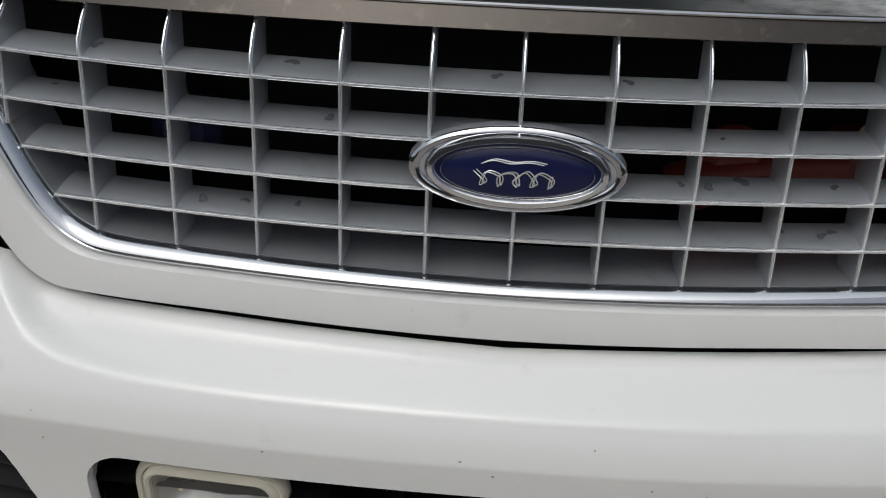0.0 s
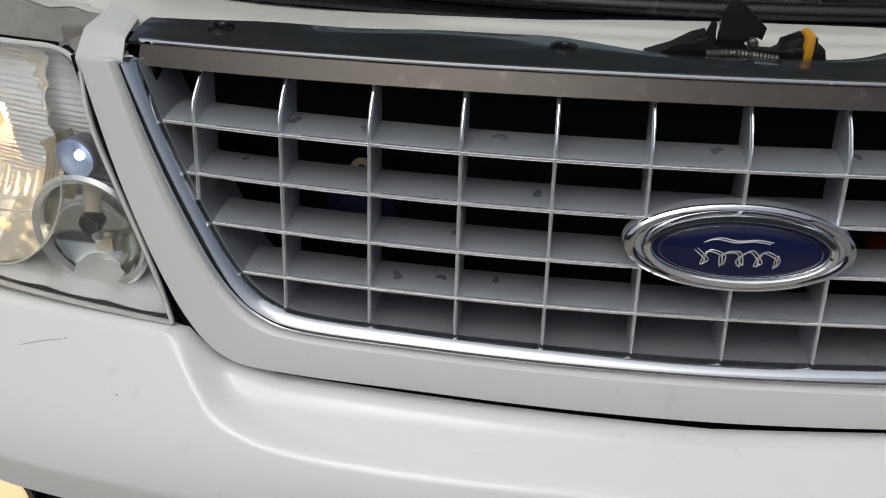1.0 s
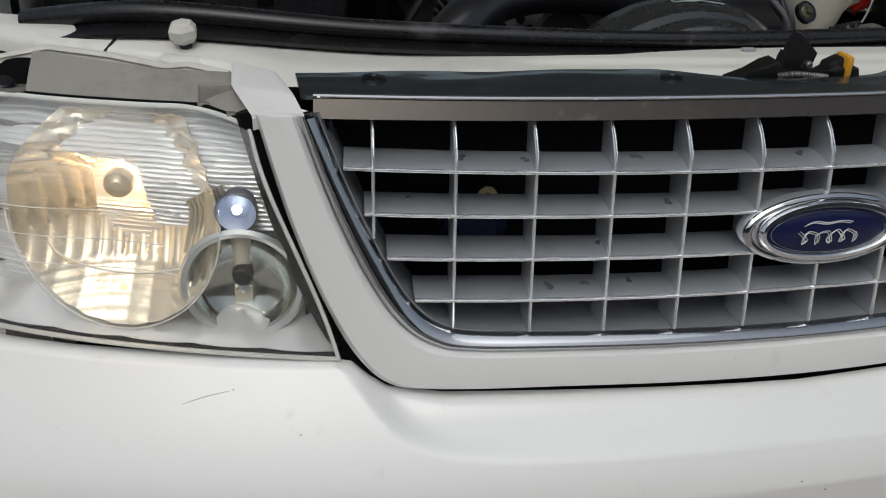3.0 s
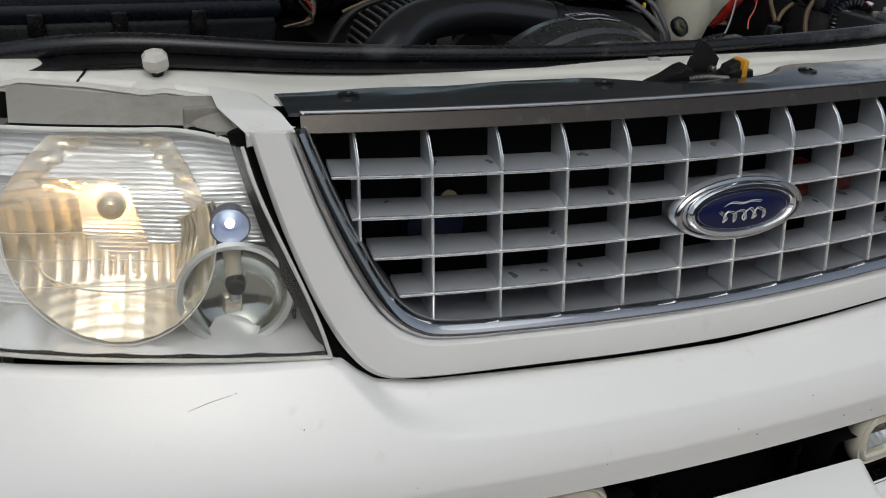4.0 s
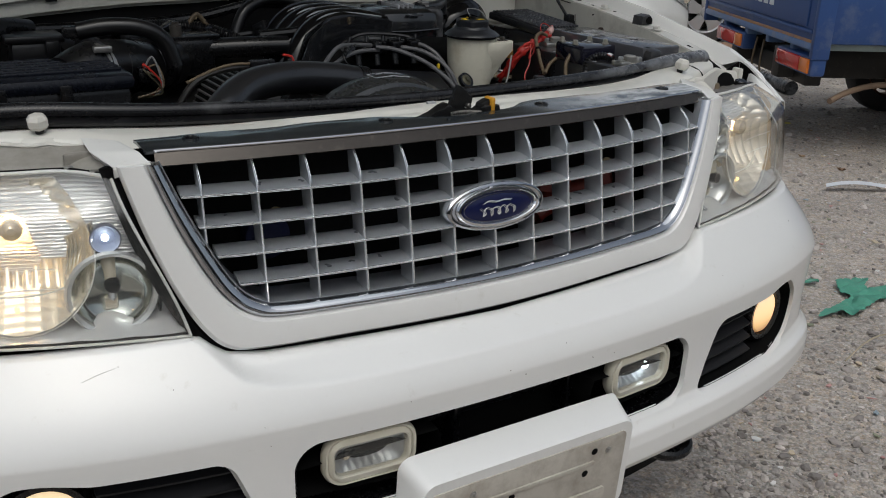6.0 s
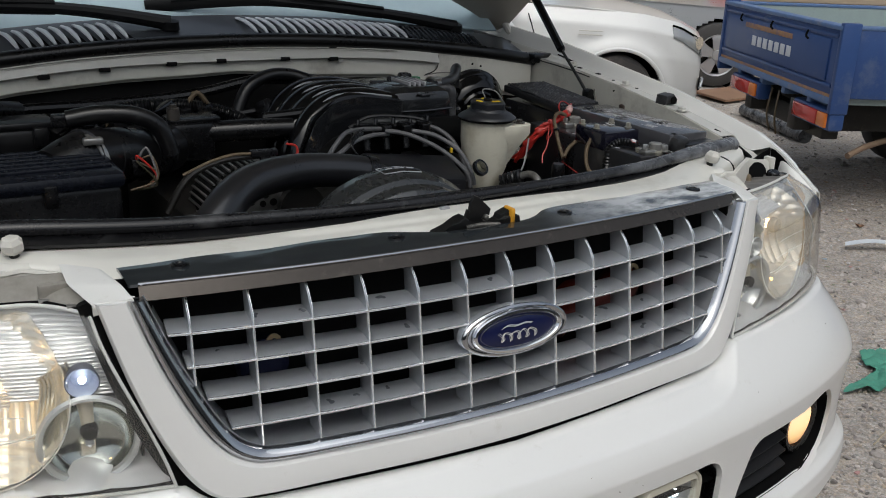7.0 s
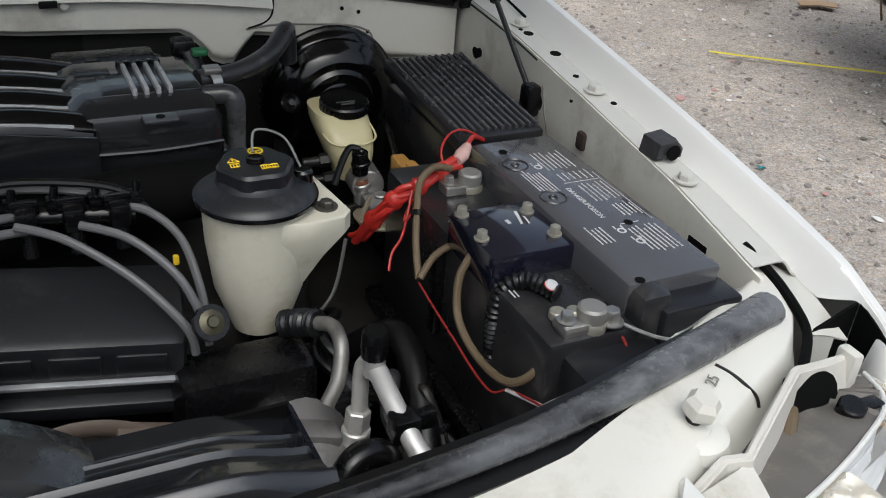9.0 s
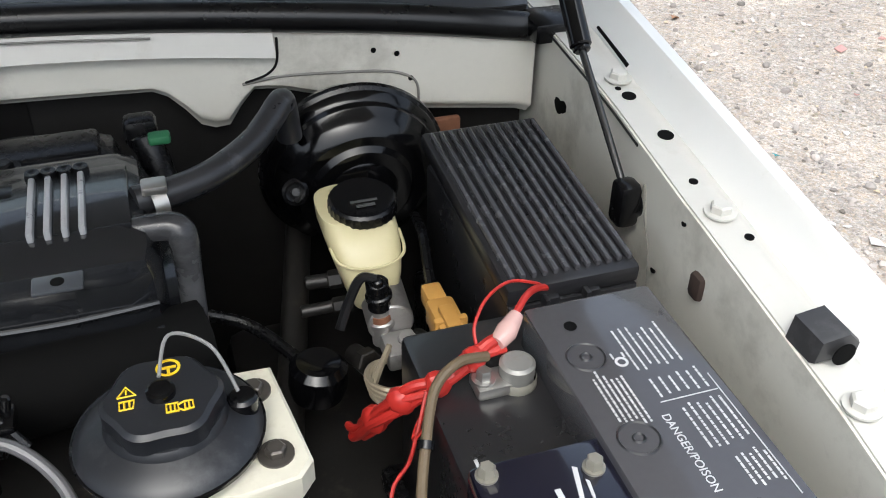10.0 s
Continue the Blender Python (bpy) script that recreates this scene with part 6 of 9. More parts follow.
# ---- battery and its neighbours ----
def battery():
    b = thing("battery", (0.64, 0.5, 0.88), "black car battery with grey printed warnings and clamped cables", "battery")
    part("case", rbox((0.545, 0.335, 0.88), (0.738, 0.70, 1.052), 0.006), CASE, b)
    part("front_step", rbox((0.655, 0.322, 0.9), (0.744, 0.36, 1.070), 0.004), BLUEBLACK0, b)
    part("lid", rbox((0.632, 0.352, 1.04), (0.738, 0.664, 1.086), 0.004), CASETOP, b, "raised lid with print")
    part("lid_nose", rbox((0.634, 0.330, 1.02), (0.672, 0.375, 1.084), 0.012), CASE, b)
    for x, y in ((0.6465, 0.356), (0.658, 0.634), (0.70, 0.45)):
        part("vent_hole", lathe([(0, 0), (0.005, 0), (0.005, 0.0006), (0, 0.0006)], (x, y, 1.0862), (0, 0, 1), 12), VOID, b)
    for x, y in ((0.655, 0.60), (0.655, 0.52)):
        part("plug_ring", lathe([(0.013, 0), (0.014, 0.0012), (0.015, 0), (0.013, 0)], (x, y, 1.0862), (0, 0, 1), 28), CASE, b)
        part("plug_dot", lathe([(0.003, 0), (0.004, 0.0012), (0.005, 0), (0.003, 0)], (x, y, 1.0862), (0, 0, 1), 16), CASE, b)
    rnd = random.Random(7)
    for x0, x1, y0, y1, n in ((0.682, 0.722, 0.575, 0.622, 7), (0.684, 0.727, 0.548, 0.57, 6), (0.648, 0.672, 0.53, 0.585, 6), (0.693, 0.728, 0.498, 0.540, 6), (0.704, 0.729, 0.462, 0.492, 5), (0.690, 0.727, 0.392, 0.445, 7), (0.648, 0.668, 0.42, 0.455, 4)):
        for k in range(n):
            x = lerp(x0, x1, (k + 0.5) / n)
            y, stop, dashes = y0 + rnd.random() * 0.12 * (y1 - y0), y1 - rnd.random() * 0.2 * (y1 - y0), []
            while y < stop:
                w = min(rnd.uniform(0.0016, 0.0052), stop - y)
                dashes.append(rbox((x - 0.0008, y, 1.0861), (x + 0.0008, y + w, 1.0864), 0))
                y += w + rnd.uniform(0.0006, 0.0011)
            part("print_line", join(*dashes), PRINT, b)
    for x, y in ((0.677, 0.588), (0.684, 0.438), (0.690, 0.415)):
        part("print_mark", join(lathe([(0.003, 0), (0.005, 0), (0.005, 0.0004), (0.003, 0.0004), (0.003, 0)], (x, y, 1.0861), (0, 0, 1), 14), rbox((x - 0.005, y + 0.004, 1.0861), (x - 0.0035, y + 0.010, 1.0865), 0), rbox((x + 0.0035, y + 0.004, 1.0861), (x + 0.005, y + 0.009, 1.0865), 0)), PRINT, b)
    for x, y, x2, y2 in ((0.684, 0.544, 0.728, 0.5448), (0.729, 0.45, 0.7298, 0.56), (0.690, 0.449, 0.712, 0.4498)):
        part("print_frame", rbox((x, y, 1.0861), (x2, y2, 1.0865), 0), PRINT, b)
    part("warning_words", text_mesh("DANGER/POISON", 0.0085, Matrix.Translation((0.681, 0.500, 1.0862)) @ Matrix.Rotation(radians(-90), 4, "Z"), 0.0002), PRINT, b, "grey printed words")
    hd = part("hold_down", rbox((0.542, 0.440, 1.04), (0.636, 0.536, 1.080), 0.005), NAVYPLATE, b, "glossy navy hold-down block with printed bars")
    for x, y in ((0.619, 0.511), (0.622, 0.462), (0.549, 0.476), (0.552, 0.525)):
        part("hold_bolt", bolt((x, y, 1.080), (0, 0, 1), 0.0058, 0.008, 1.3), TARNISH, hd)
    part("print_flourish", join(prism([(0, 0), (0.003, 0), (0.009, 0.024), (0.006, 0.026)], Matrix.Translation((0.600, 0.490, 1.0802)), 0.0005), prism([(0, 0), (0.002, 0), (0.004, 0.014), (0.002, 0.016)], Matrix.Translation((0.608, 0.488, 1.0802)), 0.0005)), PRINT, hd, "plain white slanting flourish")
    part("print_bar", rbox((0.588, 0.494, 1.0801), (0.592, 0.502, 1.0806), 0), PRINT, hd)
    part("white_slash", rbox((0.5575, 0.532, 1.0522), (0.5600, 0.562, 1.0528), 0), PRINT, b)
    part("red_bar", rbox((0.572, 0.5385, 1.0525), (0.606, 0.5425, 1.0532), 0), RED, b)
    part("white_bar", rbox((0.572, 0.544, 1.0525), (0.606, 0.547, 1.0532), 0), PRINT, b)
    for n, (x, y) in (("positive_post", (0.613, 0.624)), ("negative_post", (0.596, 0.352))):
        p = part(n, lathe([(0, 0), (0.013, 0), (0.014, 0.004), (0.013, 0.014), (0.0135, 0.016), (0.0135, 0.025), (0.011, 0.027), (0, 0.027)], (x, y, 1.046), (0, 0, 1), 24), LEADGREY, b, "corroded lead post and clamp")
        part("rusty_collar", lathe([(0.0145, 0.002), (0.0155, 0.004), (0.0155, 0.012), (0.0145, 0.014)], (x, y, 1.046), (0, 0, 1), 24, caps=False), TARNISH, p)
        part("clamp", join(rbox((x - 0.034, y - 0.012, 1.050), (x + 0.004, y + 0.012, 1.062), 0.004), bolt((x - 0.026, y, 1.062), (0, 0, 1), 0.006, 0.008)), STEEL, p)
    part("clamp_nut", bolt((0.613, 0.345, 1.056), (0, 0, 1), 0.008, 0.012), STEEL, b)
    part("clamp_bridge", join(rbox((0.578, 0.345, 1.048), (0.622, 0.366, 1.060), 0.005), cyl((0.584, 0.362, 1.050), (0.584, 0.362, 1.066), 0.007), cyl((0.574, 0.372, 1.050), (0.574, 0.372, 1.060), 0.008)), TARNISH, b, "rusty yellowed clamp")
    part("rust_patch", rbox((0.577, 0.352, 1.0475), (0.592, 0.368, 1.056), 0.003), RUSTY, b)
    part("pressed_cap", lathe([(0, 0), (0.006, 0), (0.0068, 0.002), (0.0055, 0.0035), (0, 0.004)], (0.583, 0.400, 1.066), (0.1, -0.3, 1), 24), PRINT, b, "white cap with a red edge")
    part("cap_edge", lathe([(0.0066, 0.0005), (0.0074, 0.0012), (0.0066, 0.0022)], (0.583, 0.400, 1.066), (0.1, -0.3, 1), 24, caps=False), RED, b)
    for k in range(2):
        part("tall_mark", rbox((0.553 + 0.004 * k, 0.412, 1.0522), (0.5545 + 0.004 * k, 0.432, 1.0528), 0), PRINT, b)
    part("front_box", rbox((0.56, 0.285, 0.9), (0.655, 0.345, 1.038), 0.006), BLUEBLACK0, b)


BLUEBLACK0 = surface("black_battery_side", (0.012, 0.0125, 0.015), 0.3, var=0.3, scale=10, bump=0.05, spec=0.35)
LEADGREY = surface("dull_lead", (0.27, 0.265, 0.25), 0.5, 0.5, var=0.15, scale=40, bump=0.08, dirt=(0.22, 0.14, 0.08), amount=0.2, dirt_scale=40)
TARNISH = surface("tarnished_bolt", (0.30, 0.285, 0.24), 0.42, 0.45, var=0.2, scale=40, bump=0.08)
NAVYPLATE = surface("navy_plastic", (0.008, 0.008, 0.017), 0.16, var=0.2, bump=0.02, coat=0.8)
battery()


# Rib colour raised above the lid to draw its sheen lines.
FUSERIB = surface("sheen_grey_lid_rib", (0.055, 0.055, 0.06), 0.26, var=0.45, scale=25, bump=0.1)
FUSE = surface("dark_grey_lid", (0.016, 0.016, 0.018), 0.3, var=0.3, scale=12, bump=0.1, rough_var=0.12, dirt=(0.06, 0.06, 0.06), amount=0.12, dirt_scale=16)


def fuse_box():
    f = thing("fuse_box", (0.69, 0.81, 0.95), "black fuse box with a ribbed lid beside the inner wing", "fuse box")
    lo, hi = Vector((0.612, 0.700, 0)), Vector((0.742, 0.93, 0))
    def z(y):
        return lerp(1.080, 1.097, (y - 0.69) / 0.23)
    part("body", rbox((0.637, 0.703, 0.94), (0.747, 0.925, 1.062), 0.004), FUSE, f)
    m = Matrix.Translation((0, 0.70, 1.060)) @ Matrix.Rotation(radians(4.2), 4, "X") @ Matrix.Translation((0, -0.70, 0))
    part("lid", rbox((0.633, 0.696, 0), (0.751, 0.932, 0.018), 0.004, m), FUSE, f, "ribbed lid")
    for k in range(12):
        x = 0.6405 + 0.0095 * k
        part("rib", rbox((x - 0.0022, 0.706, 0.017), (x + 0.0022, 0.922, 0.0235), 0.0014, m), FUSERIB, f)
    for x in (0.672, 0.708):
        part("latch_tab", join(rbox((x - 0.006, 0.690, 1.030), (x + 0.006, 0.699, 1.066), 0.002), rbox((x - 0.009, 0.686, 1.048), (x - 0.005, 0.699, 1.068), 0.001)), FUSE, f)
    part("lid_skirt", rbox((0.6345, 0.694, 1.048), (0.7495, 0.700, 1.060), 0.002), FUSE, f)


fuse_box()


def steering_reservoir():
    r = thing("fluid_reservoir", (0.368, 0.611, 0.95), "yellowed plastic fluid reservoir with a black screw cap", "reservoir")
    c = Vector((0.368, 0.611, 0))
    part("tank", lathe([(0, 0), (0.030, 0), (0.036, 0.02), (0.046, 0.05), (0.052, 0.10), (0.054, 0.15), (0.05, 0.152), (0, 0.152)], (c.x, c.y, 0.94), (0, 0, 1), 36), CREAM, r, "yellowed tank")
    part("tank_rim", lathe([(0.052, 0), (0.060, 0.002), (0.061, 0.006), (0.050, 0.008), (0, 0.008)], (c.x, c.y, 1.086), (0, 0, 1), 40), BLACK, r)
    part("lid", lathe([(0.060, 0), (0.0585, 0.003), (0.052, 0.008), (0.044, 0.012), (0.039, 0.0145), (0.0375, 0.018), (0.036, 0.02), (0, 0.02)], (c.x, c.y, 1.091), (0, 0, 1), 56), SATINLID, r, "dusty black flared lid")
    cap = part("screw_cap", lathe([(0.034, 0), (0.036, 0.002), (0.036, 0.014), (0.033, 0.017), (0, 0.017)], (c.x, c.y, 1.108), (0, 0, 1), 48, wob=lambda a, hh: 1 + 0.05 * math.cos(6 * a)), SATINLID, r, "black lobed cap with yellow signs")
    part("cap_knob", lathe([(0.009, 0), (0.009, 0.004), (0.007, 0.005), (0, 0.004)], (c.x, c.y, 1.125), (0, 0, 1), 20), GLOSSBLACK, cap)
    z = 1.1252
    ring = lathe([(0.006, 0), (0.0078, 0), (0.0078, 0.0006), (0.006, 0.0006), (0.006, 0)], (c.x + 0.006, c.y + 0.022, z), (0, 0, 1), 20)
    part("yellow_sign", join(ring, rbox((c.x + 0.001, c.y + 0.021, z), (c.x + 0.011, c.y + 0.023, z + 0.0006), 0), rbox((c.x + 0.005, c.y + 0.015, z), (c.x + 0.007, c.y + 0.022, z + 0.0006), 0)), YELLOW, cap, "yellow printed sign")
    def strokes(*lines):
        return join(*[tube([(c.x + x, c.y + y, z + 0.0003) for x, y in line], 0.0007, 5, 1, smooth=False) for line in lines])
    part("yellow_sign", strokes([(-0.026, 0.003), (-0.015, 0.003), (-0.0205, 0.0115), (-0.026, 0.003)], [(-0.0205, 0.005), (-0.0205, 0.009)], [(-0.025, -0.008), (-0.017, -0.008), (-0.016, -0.001), (-0.025, -0.001), (-0.025, -0.008)], [(-0.022, -0.007), (-0.022, -0.002)], [(-0.019, -0.007), (-0.019, -0.002)]), YELLOW, cap)
    part("yellow_sign", strokes([(0.002, -0.018), (0.002, -0.011), (0.009, -0.011), (0.009, -0.018), (0.002, -0.018)], [(0.0045, -0.017), (0.0045, -0.012)], [(0.007, -0.017), (0.007, -0.012)], [(0.009, -0.013), (0.013, -0.011), (0.018, -0.0115), (0.018, -0.018), (0.012, -0.0185), (0.009, -0.016)], [(0.013, -0.017), (0.013, -0.0125)], [(0.0155, -0.017), (0.0155, -0.0125)]), YELLOW, cap)
    part("tether", tube([(c.x, c.y + 0.01, 1.13), (c.x + 0.01, c.y + 0.034, 1.142), (c.x + 0.034, c.y + 0.02, 1.138), (c.x + 0.046, c.y + 0.002, 1.112)], 0.0013, 6), WIRE, cap)
    part("lid_post", lathe([(0.009, 0), (0.010, 0.012), (0.008, 0.014), (0, 0.012)], (c.x + 0.048, c.y, 1.096), (0, 0, 1), 20), GLOSSBLACK, r)
    lug = [(0.345, 0.655), (0.375, 0.668), (0.440, 0.665), (0.446, 0.62), (0.452, 0.572), (0.442, 0.560), (0.405, 0.555), (0.368, 0.560)]
    bm = bmesh.new()
    rows = []
    for z, k in ((1.080, 0.03), (1.078, 0.0), (1.060, 0.0), (1.03, 0.27), (0.99, 0.56), (0.955, 0.76)):
        rows.append([bm.verts.new((lerp(x, 0.372, k), lerp(y, 0.602, k), z)) for x, y in lug])
    for p, q in zip(rows, rows[1:]):
        for j in range(len(lug)):
            bm.faces.new((p[j], p[(j + 1) % len(lug)], q[(j + 1) % len(lug)], q[j]))
    bm.faces.new(rows[0])
    bm.faces.new(rows[-1])
    part("bracket", bm, CREAM, r, "yellowed mounting lug")
    for x, y in ((0.430, 0.582), (0.425, 0.642)):
        part("lug_bolt", bolt((x, y, 1.080), (0, 0, 1), 0.007, 0.006, 1.7), DARKBOLT, r, "dark greasy bolt")
    part("pulley_bolt", lathe([(0, 0), (0.012, 0), (0.012, 0.007), (0.006, 0.009), (0.005, 0.012), (0, 0.012)], (0.297, 0.524, 1.010), (0.2, -0.8, 0.6), 24), BRASSY, r)
    part("pulley_ring", lathe([(0.012, 0), (0.017, 0), (0.017, 0.008), (0.012, 0.008), (0.012, 0)], (0.297, 0.525, 1.009), (0.2, -0.8, 0.6), 28), BLACK, r)
    part("support_strap", tube([(0.40, 0.57, 0.945), (0.43, 0.56, 0.99), (0.445, 0.565, 1.05)], 0.002, 6), STEEL, r)


SATINLID = surface("dusty_satin_lid", (0.012, 0.013, 0.016), 0.36, var=0.3, scale=14, bump=0.1, rough_var=0.12, dirt=(0.075, 0.076, 0.08), amount=0.2, dirt_scale=22)
DARKBOLT = surface("dark_greasy_bolt", (0.10, 0.09, 0.08), 0.4, 0.6, var=0.4, scale=50, bump=0.1)
BRASSY = surface("brassy_cap", (0.085, 0.078, 0.05), 0.4, 0.6, var=0.2, scale=30, bump=0.05)
steering_reservoir()


# Grey patches paint the sheen of the black hoses.
HOSEGREY = surface("sheen_grey_hose", (0.022, 0.0225, 0.025), 0.3, var=0.3, scale=20, bump=0.06, dirt=(0.16, 0.16, 0.17), amount=0.2, dirt_scale=25)
CAPGREY = surface("worn_lettering", (0.06, 0.06, 0.06), 0.5, var=0.3, bump=0.03)
PIPETAN = surface("tan_brake_pipe", (0.30, 0.26, 0.19), 0.45, 0.3, var=0.2, scale=30, bump=0.03)
GREENCLIP = surface("green_clip", (0.02, 0.12, 0.05), 0.5, var=0.2, bump=0.02)


def brake_unit():
    b = thing("brake_booster", (0.57, 0.98, 0.9), "black brake servo with a yellowed fluid bottle", "brake booster")
    part("servo", lathe([(0, -0.036), (0.030, -0.036), (0.036, -0.032), (0.050, -0.033), (0.055, -0.028), (0.066, -0.029), (0.078, -0.022), (0.081, -0.016), (0.088, -0.008), (0.0885, 0.000), (0.095, 0.006), (0.0965, 0.012), (0.096, 0.02), (0.09, 0.03), (0.075, 0.055), (0, 0.06)], (0.580, 0.985, 1.026), (0, 1, 0.12), 56), GLOSSBLACK, b, "large black drum")
    part("servo_band", lathe([(0.095, 0.008), (0.099, 0.012), (0.099, 0.018), (0.095, 0.022)], (0.580, 0.985, 1.026), (0, 1, 0.12), 56, caps=False), BLACK, b)
    part("master_cylinder", cyl((0.575, 0.965, 0.985), (0.565, 0.80, 0.975), 0.022), ALLOY, b)
    tb = bmesh.new()
    rows = []
    for z, x, y, rx, ry in ((1.049, 0.556, 0.900, 0.020, 0.020), (1.048, 0.556, 0.900, 0.035, 0.036), (1.036, 0.557, 0.892, 0.036, 0.044), (1.022, 0.558, 0.880, 0.034, 0.048), (1.004, 0.559, 0.866, 0.030, 0.040), (0.984, 0.560, 0.858, 0.025, 0.030), (0.970, 0.560, 0.856, 0.020, 0.024)):
        rows.append([tb.verts.new((x + rx * math.copysign(abs(math.cos(q)) ** 0.6, math.cos(q)), y + ry * math.copysign(abs(math.sin(q)) ** 0.6, math.sin(q)), z)) for q in [2 * math.pi * (k + 0.5) / 28 for k in range(28)]])
    for p, q in zip(rows, rows[1:]):
        for j in range(28):
            tb.faces.new((p[j], p[(j + 1) % 28], q[(j + 1) % 28], q[j]))
    tb.faces.new(rows[0])
    tb.faces.new(rows[-1])
    bo = part("bottle", tb, CREAM2, b, "yellowed fluid bottle")
    part("bottle_cap", lathe([(0.030, 0), (0.0325, 0.002), (0.0325, 0.012), (0.030, 0.0145), (0.027, 0.0135), (0, 0.0135)], (0.563, 0.889, 1.046), (0, -0.1, 1), 60, wob=lambda a, hh: 1 + 0.015 * math.cos(30 * a)), BLACK, bo, "black ribbed cap with worn lettering")
    for k in range(4):
        part("worn_letter", rbox((0.548 + 0.004 * abs(k - 1.5), 0.873 + 0.0085 * k, 1.0588 - 0.0008 * k), (0.578 - 0.004 * abs(k - 1.5), 0.8765 + 0.0085 * k, 1.0604 - 0.0008 * k), 0.0004), CAPGREY, bo)
    part("bottle_seam", tube([(0.524, 0.86, 1.028), (0.528, 0.84, 1.024), (0.545, 0.830, 1.021), (0.572, 0.830, 1.021), (0.590, 0.842, 1.024), (0.593, 0.87, 1.03)], 0.0016, 6), CREAM2, bo)
    part("sensor", join(cyl((0.556, 0.806, 0.992), (0.554, 0.806, 1.024), 0.0105), cyl((0.556, 0.806, 1.004), (0.555, 0.806, 1.010), 0.0125), cyl((0.554, 0.800, 1.022), (0.553, 0.800, 1.030), 0.005)), BLACK, b, "black sensor plug")
    part("sensor_lead", tube([(0.553, 0.803, 1.028), (0.540, 0.806, 1.030), (0.527, 0.80, 1.012), (0.515, 0.79, 0.99)], 0.0045, 8), RUBBER, b)
    part("valve_body", join(cyl((0.558, 0.806, 0.95), (0.556, 0.806, 0.994), 0.0095), cyl((0.558, 0.806, 0.972), (0.557, 0.806, 0.980), 0.0125), rbox((0.553, 0.765, 0.948), (0.585, 0.80, 0.968), 0.004), cyl((0.575, 0.782, 0.968), (0.575, 0.782, 0.973), 0.009)), ALLOY, b, "cast valve block")
    part("rusty_nut", cyl((0.557, 0.806, 0.978), (0.5565, 0.806, 0.988), 0.0102), RUSTY, b)
    for k in range(4):
        part("brake_pipe", tube([(0.556, 0.775, 0.955 + 0.006 * k), (0.536, 0.765 - 0.006 * k, 0.962), (0.528, 0.742 - 0.006 * k, 0.966), (0.542, 0.725 - 0.007 * k, 0.968), (0.565, 0.725 - 0.006 * k, 0.966), (0.585, 0.735, 0.95)], 0.0030, 6), PIPETAN, b)
    for p, q, rr in (((0.588, 0.80, 0.955), (0.60, 0.77, 0.96), 0.009), ((0.50, 0.87, 0.985), (0.535, 0.862, 0.99), 0.007), ((0.49, 0.85, 0.968), (0.54, 0.845, 0.972), 0.006), ((0.53, 0.81, 0.94), (0.54, 0.78, 0.95), 0.010)):
        part("pipe_fitting", join(cyl(p, q, rr), cyl(Vector(p).lerp(Vector(q), 0.6), q, rr * 1.35, seg=6)), GREASY, b)
    part("check_valve", lathe([(0.006, 0), (0.013, 0), (0.0135, 0.006), (0.010, 0.008), (0.006, 0.006), (0.004, 0.010), (0, 0.010)], (0.510, 0.955, 1.034), (0, -0.8, 0.5), 24), BLACK, b)
    part("vacuum_hose", tube([(0.365, 0.842, 1.122), (0.40, 0.852, 1.121), (0.433, 0.871, 1.121), (0.468, 0.905, 1.123), (0.490, 0.931, 1.131), (0.503, 0.948, 1.137), (0.508, 0.960, 1.128), (0.512, 0.968, 1.09)], 0.0125, 14), HOSEGREY, b, "thick black vacuum hose with its grey sheen put into the colour")
    part("check_pipe", tube([(0.512, 0.96, 1.036), (0.512, 0.972, 1.065), (0.514, 0.985, 1.10)], 0.006, 8), BLACK, b)
    part("wiper_plug", join(rbox((0.362, 0.965, 1.10), (0.392, 0.99, 1.128), 0.006), cyl((0.38, 0.965, 1.115), (0.392, 0.94, 1.06), 0.014)), BLACK, b)
    part("green_clip", rbox((0.382, 0.943, 1.113), (0.402, 0.958, 1.122), 0.003), GREENCLIP, b, "green locking clip")
    part("dark_pump", lathe([(0, 0), (0.024, 0), (0.027, 0.012), (0.026, 0.03), (0.020, 0.036), (0.012, 0.034), (0, 0.030)], (0.488, 0.775, 0.935), (0.1, 0, 1), 24), GLOSSBLACK, b, "small black pump")
    part("dark_hose", tube([(0.40, 0.86, 0.98), (0.44, 0.85, 0.965), (0.47, 0.815, 0.955), (0.485, 0.785, 0.95)], 0.006, 10), BLACK, b)
    part("frame_rail", rbox((0.42, 0.66, 0.78), (0.60, 0.98, 0.86), 0.02), GREASY, b)
    part("steering_shaft", cyl((0.43, 0.66, 0.86), (0.52, 1.02, 0.95), 0.014), GREASY, b)
    part("hose_clip", join(lathe([(0.0145, -0.006), (0.0155, -0.006), (0.0155, 0.006), (0.0145, 0.006), (0.0145, -0.006)], (0.382, 0.841, 1.118), (1, 0.3, 0), 20), rbox((0.372, 0.832, 1.130), (0.392, 0.85, 1.138), 0.002)), STEEL, b)


brake_unit()


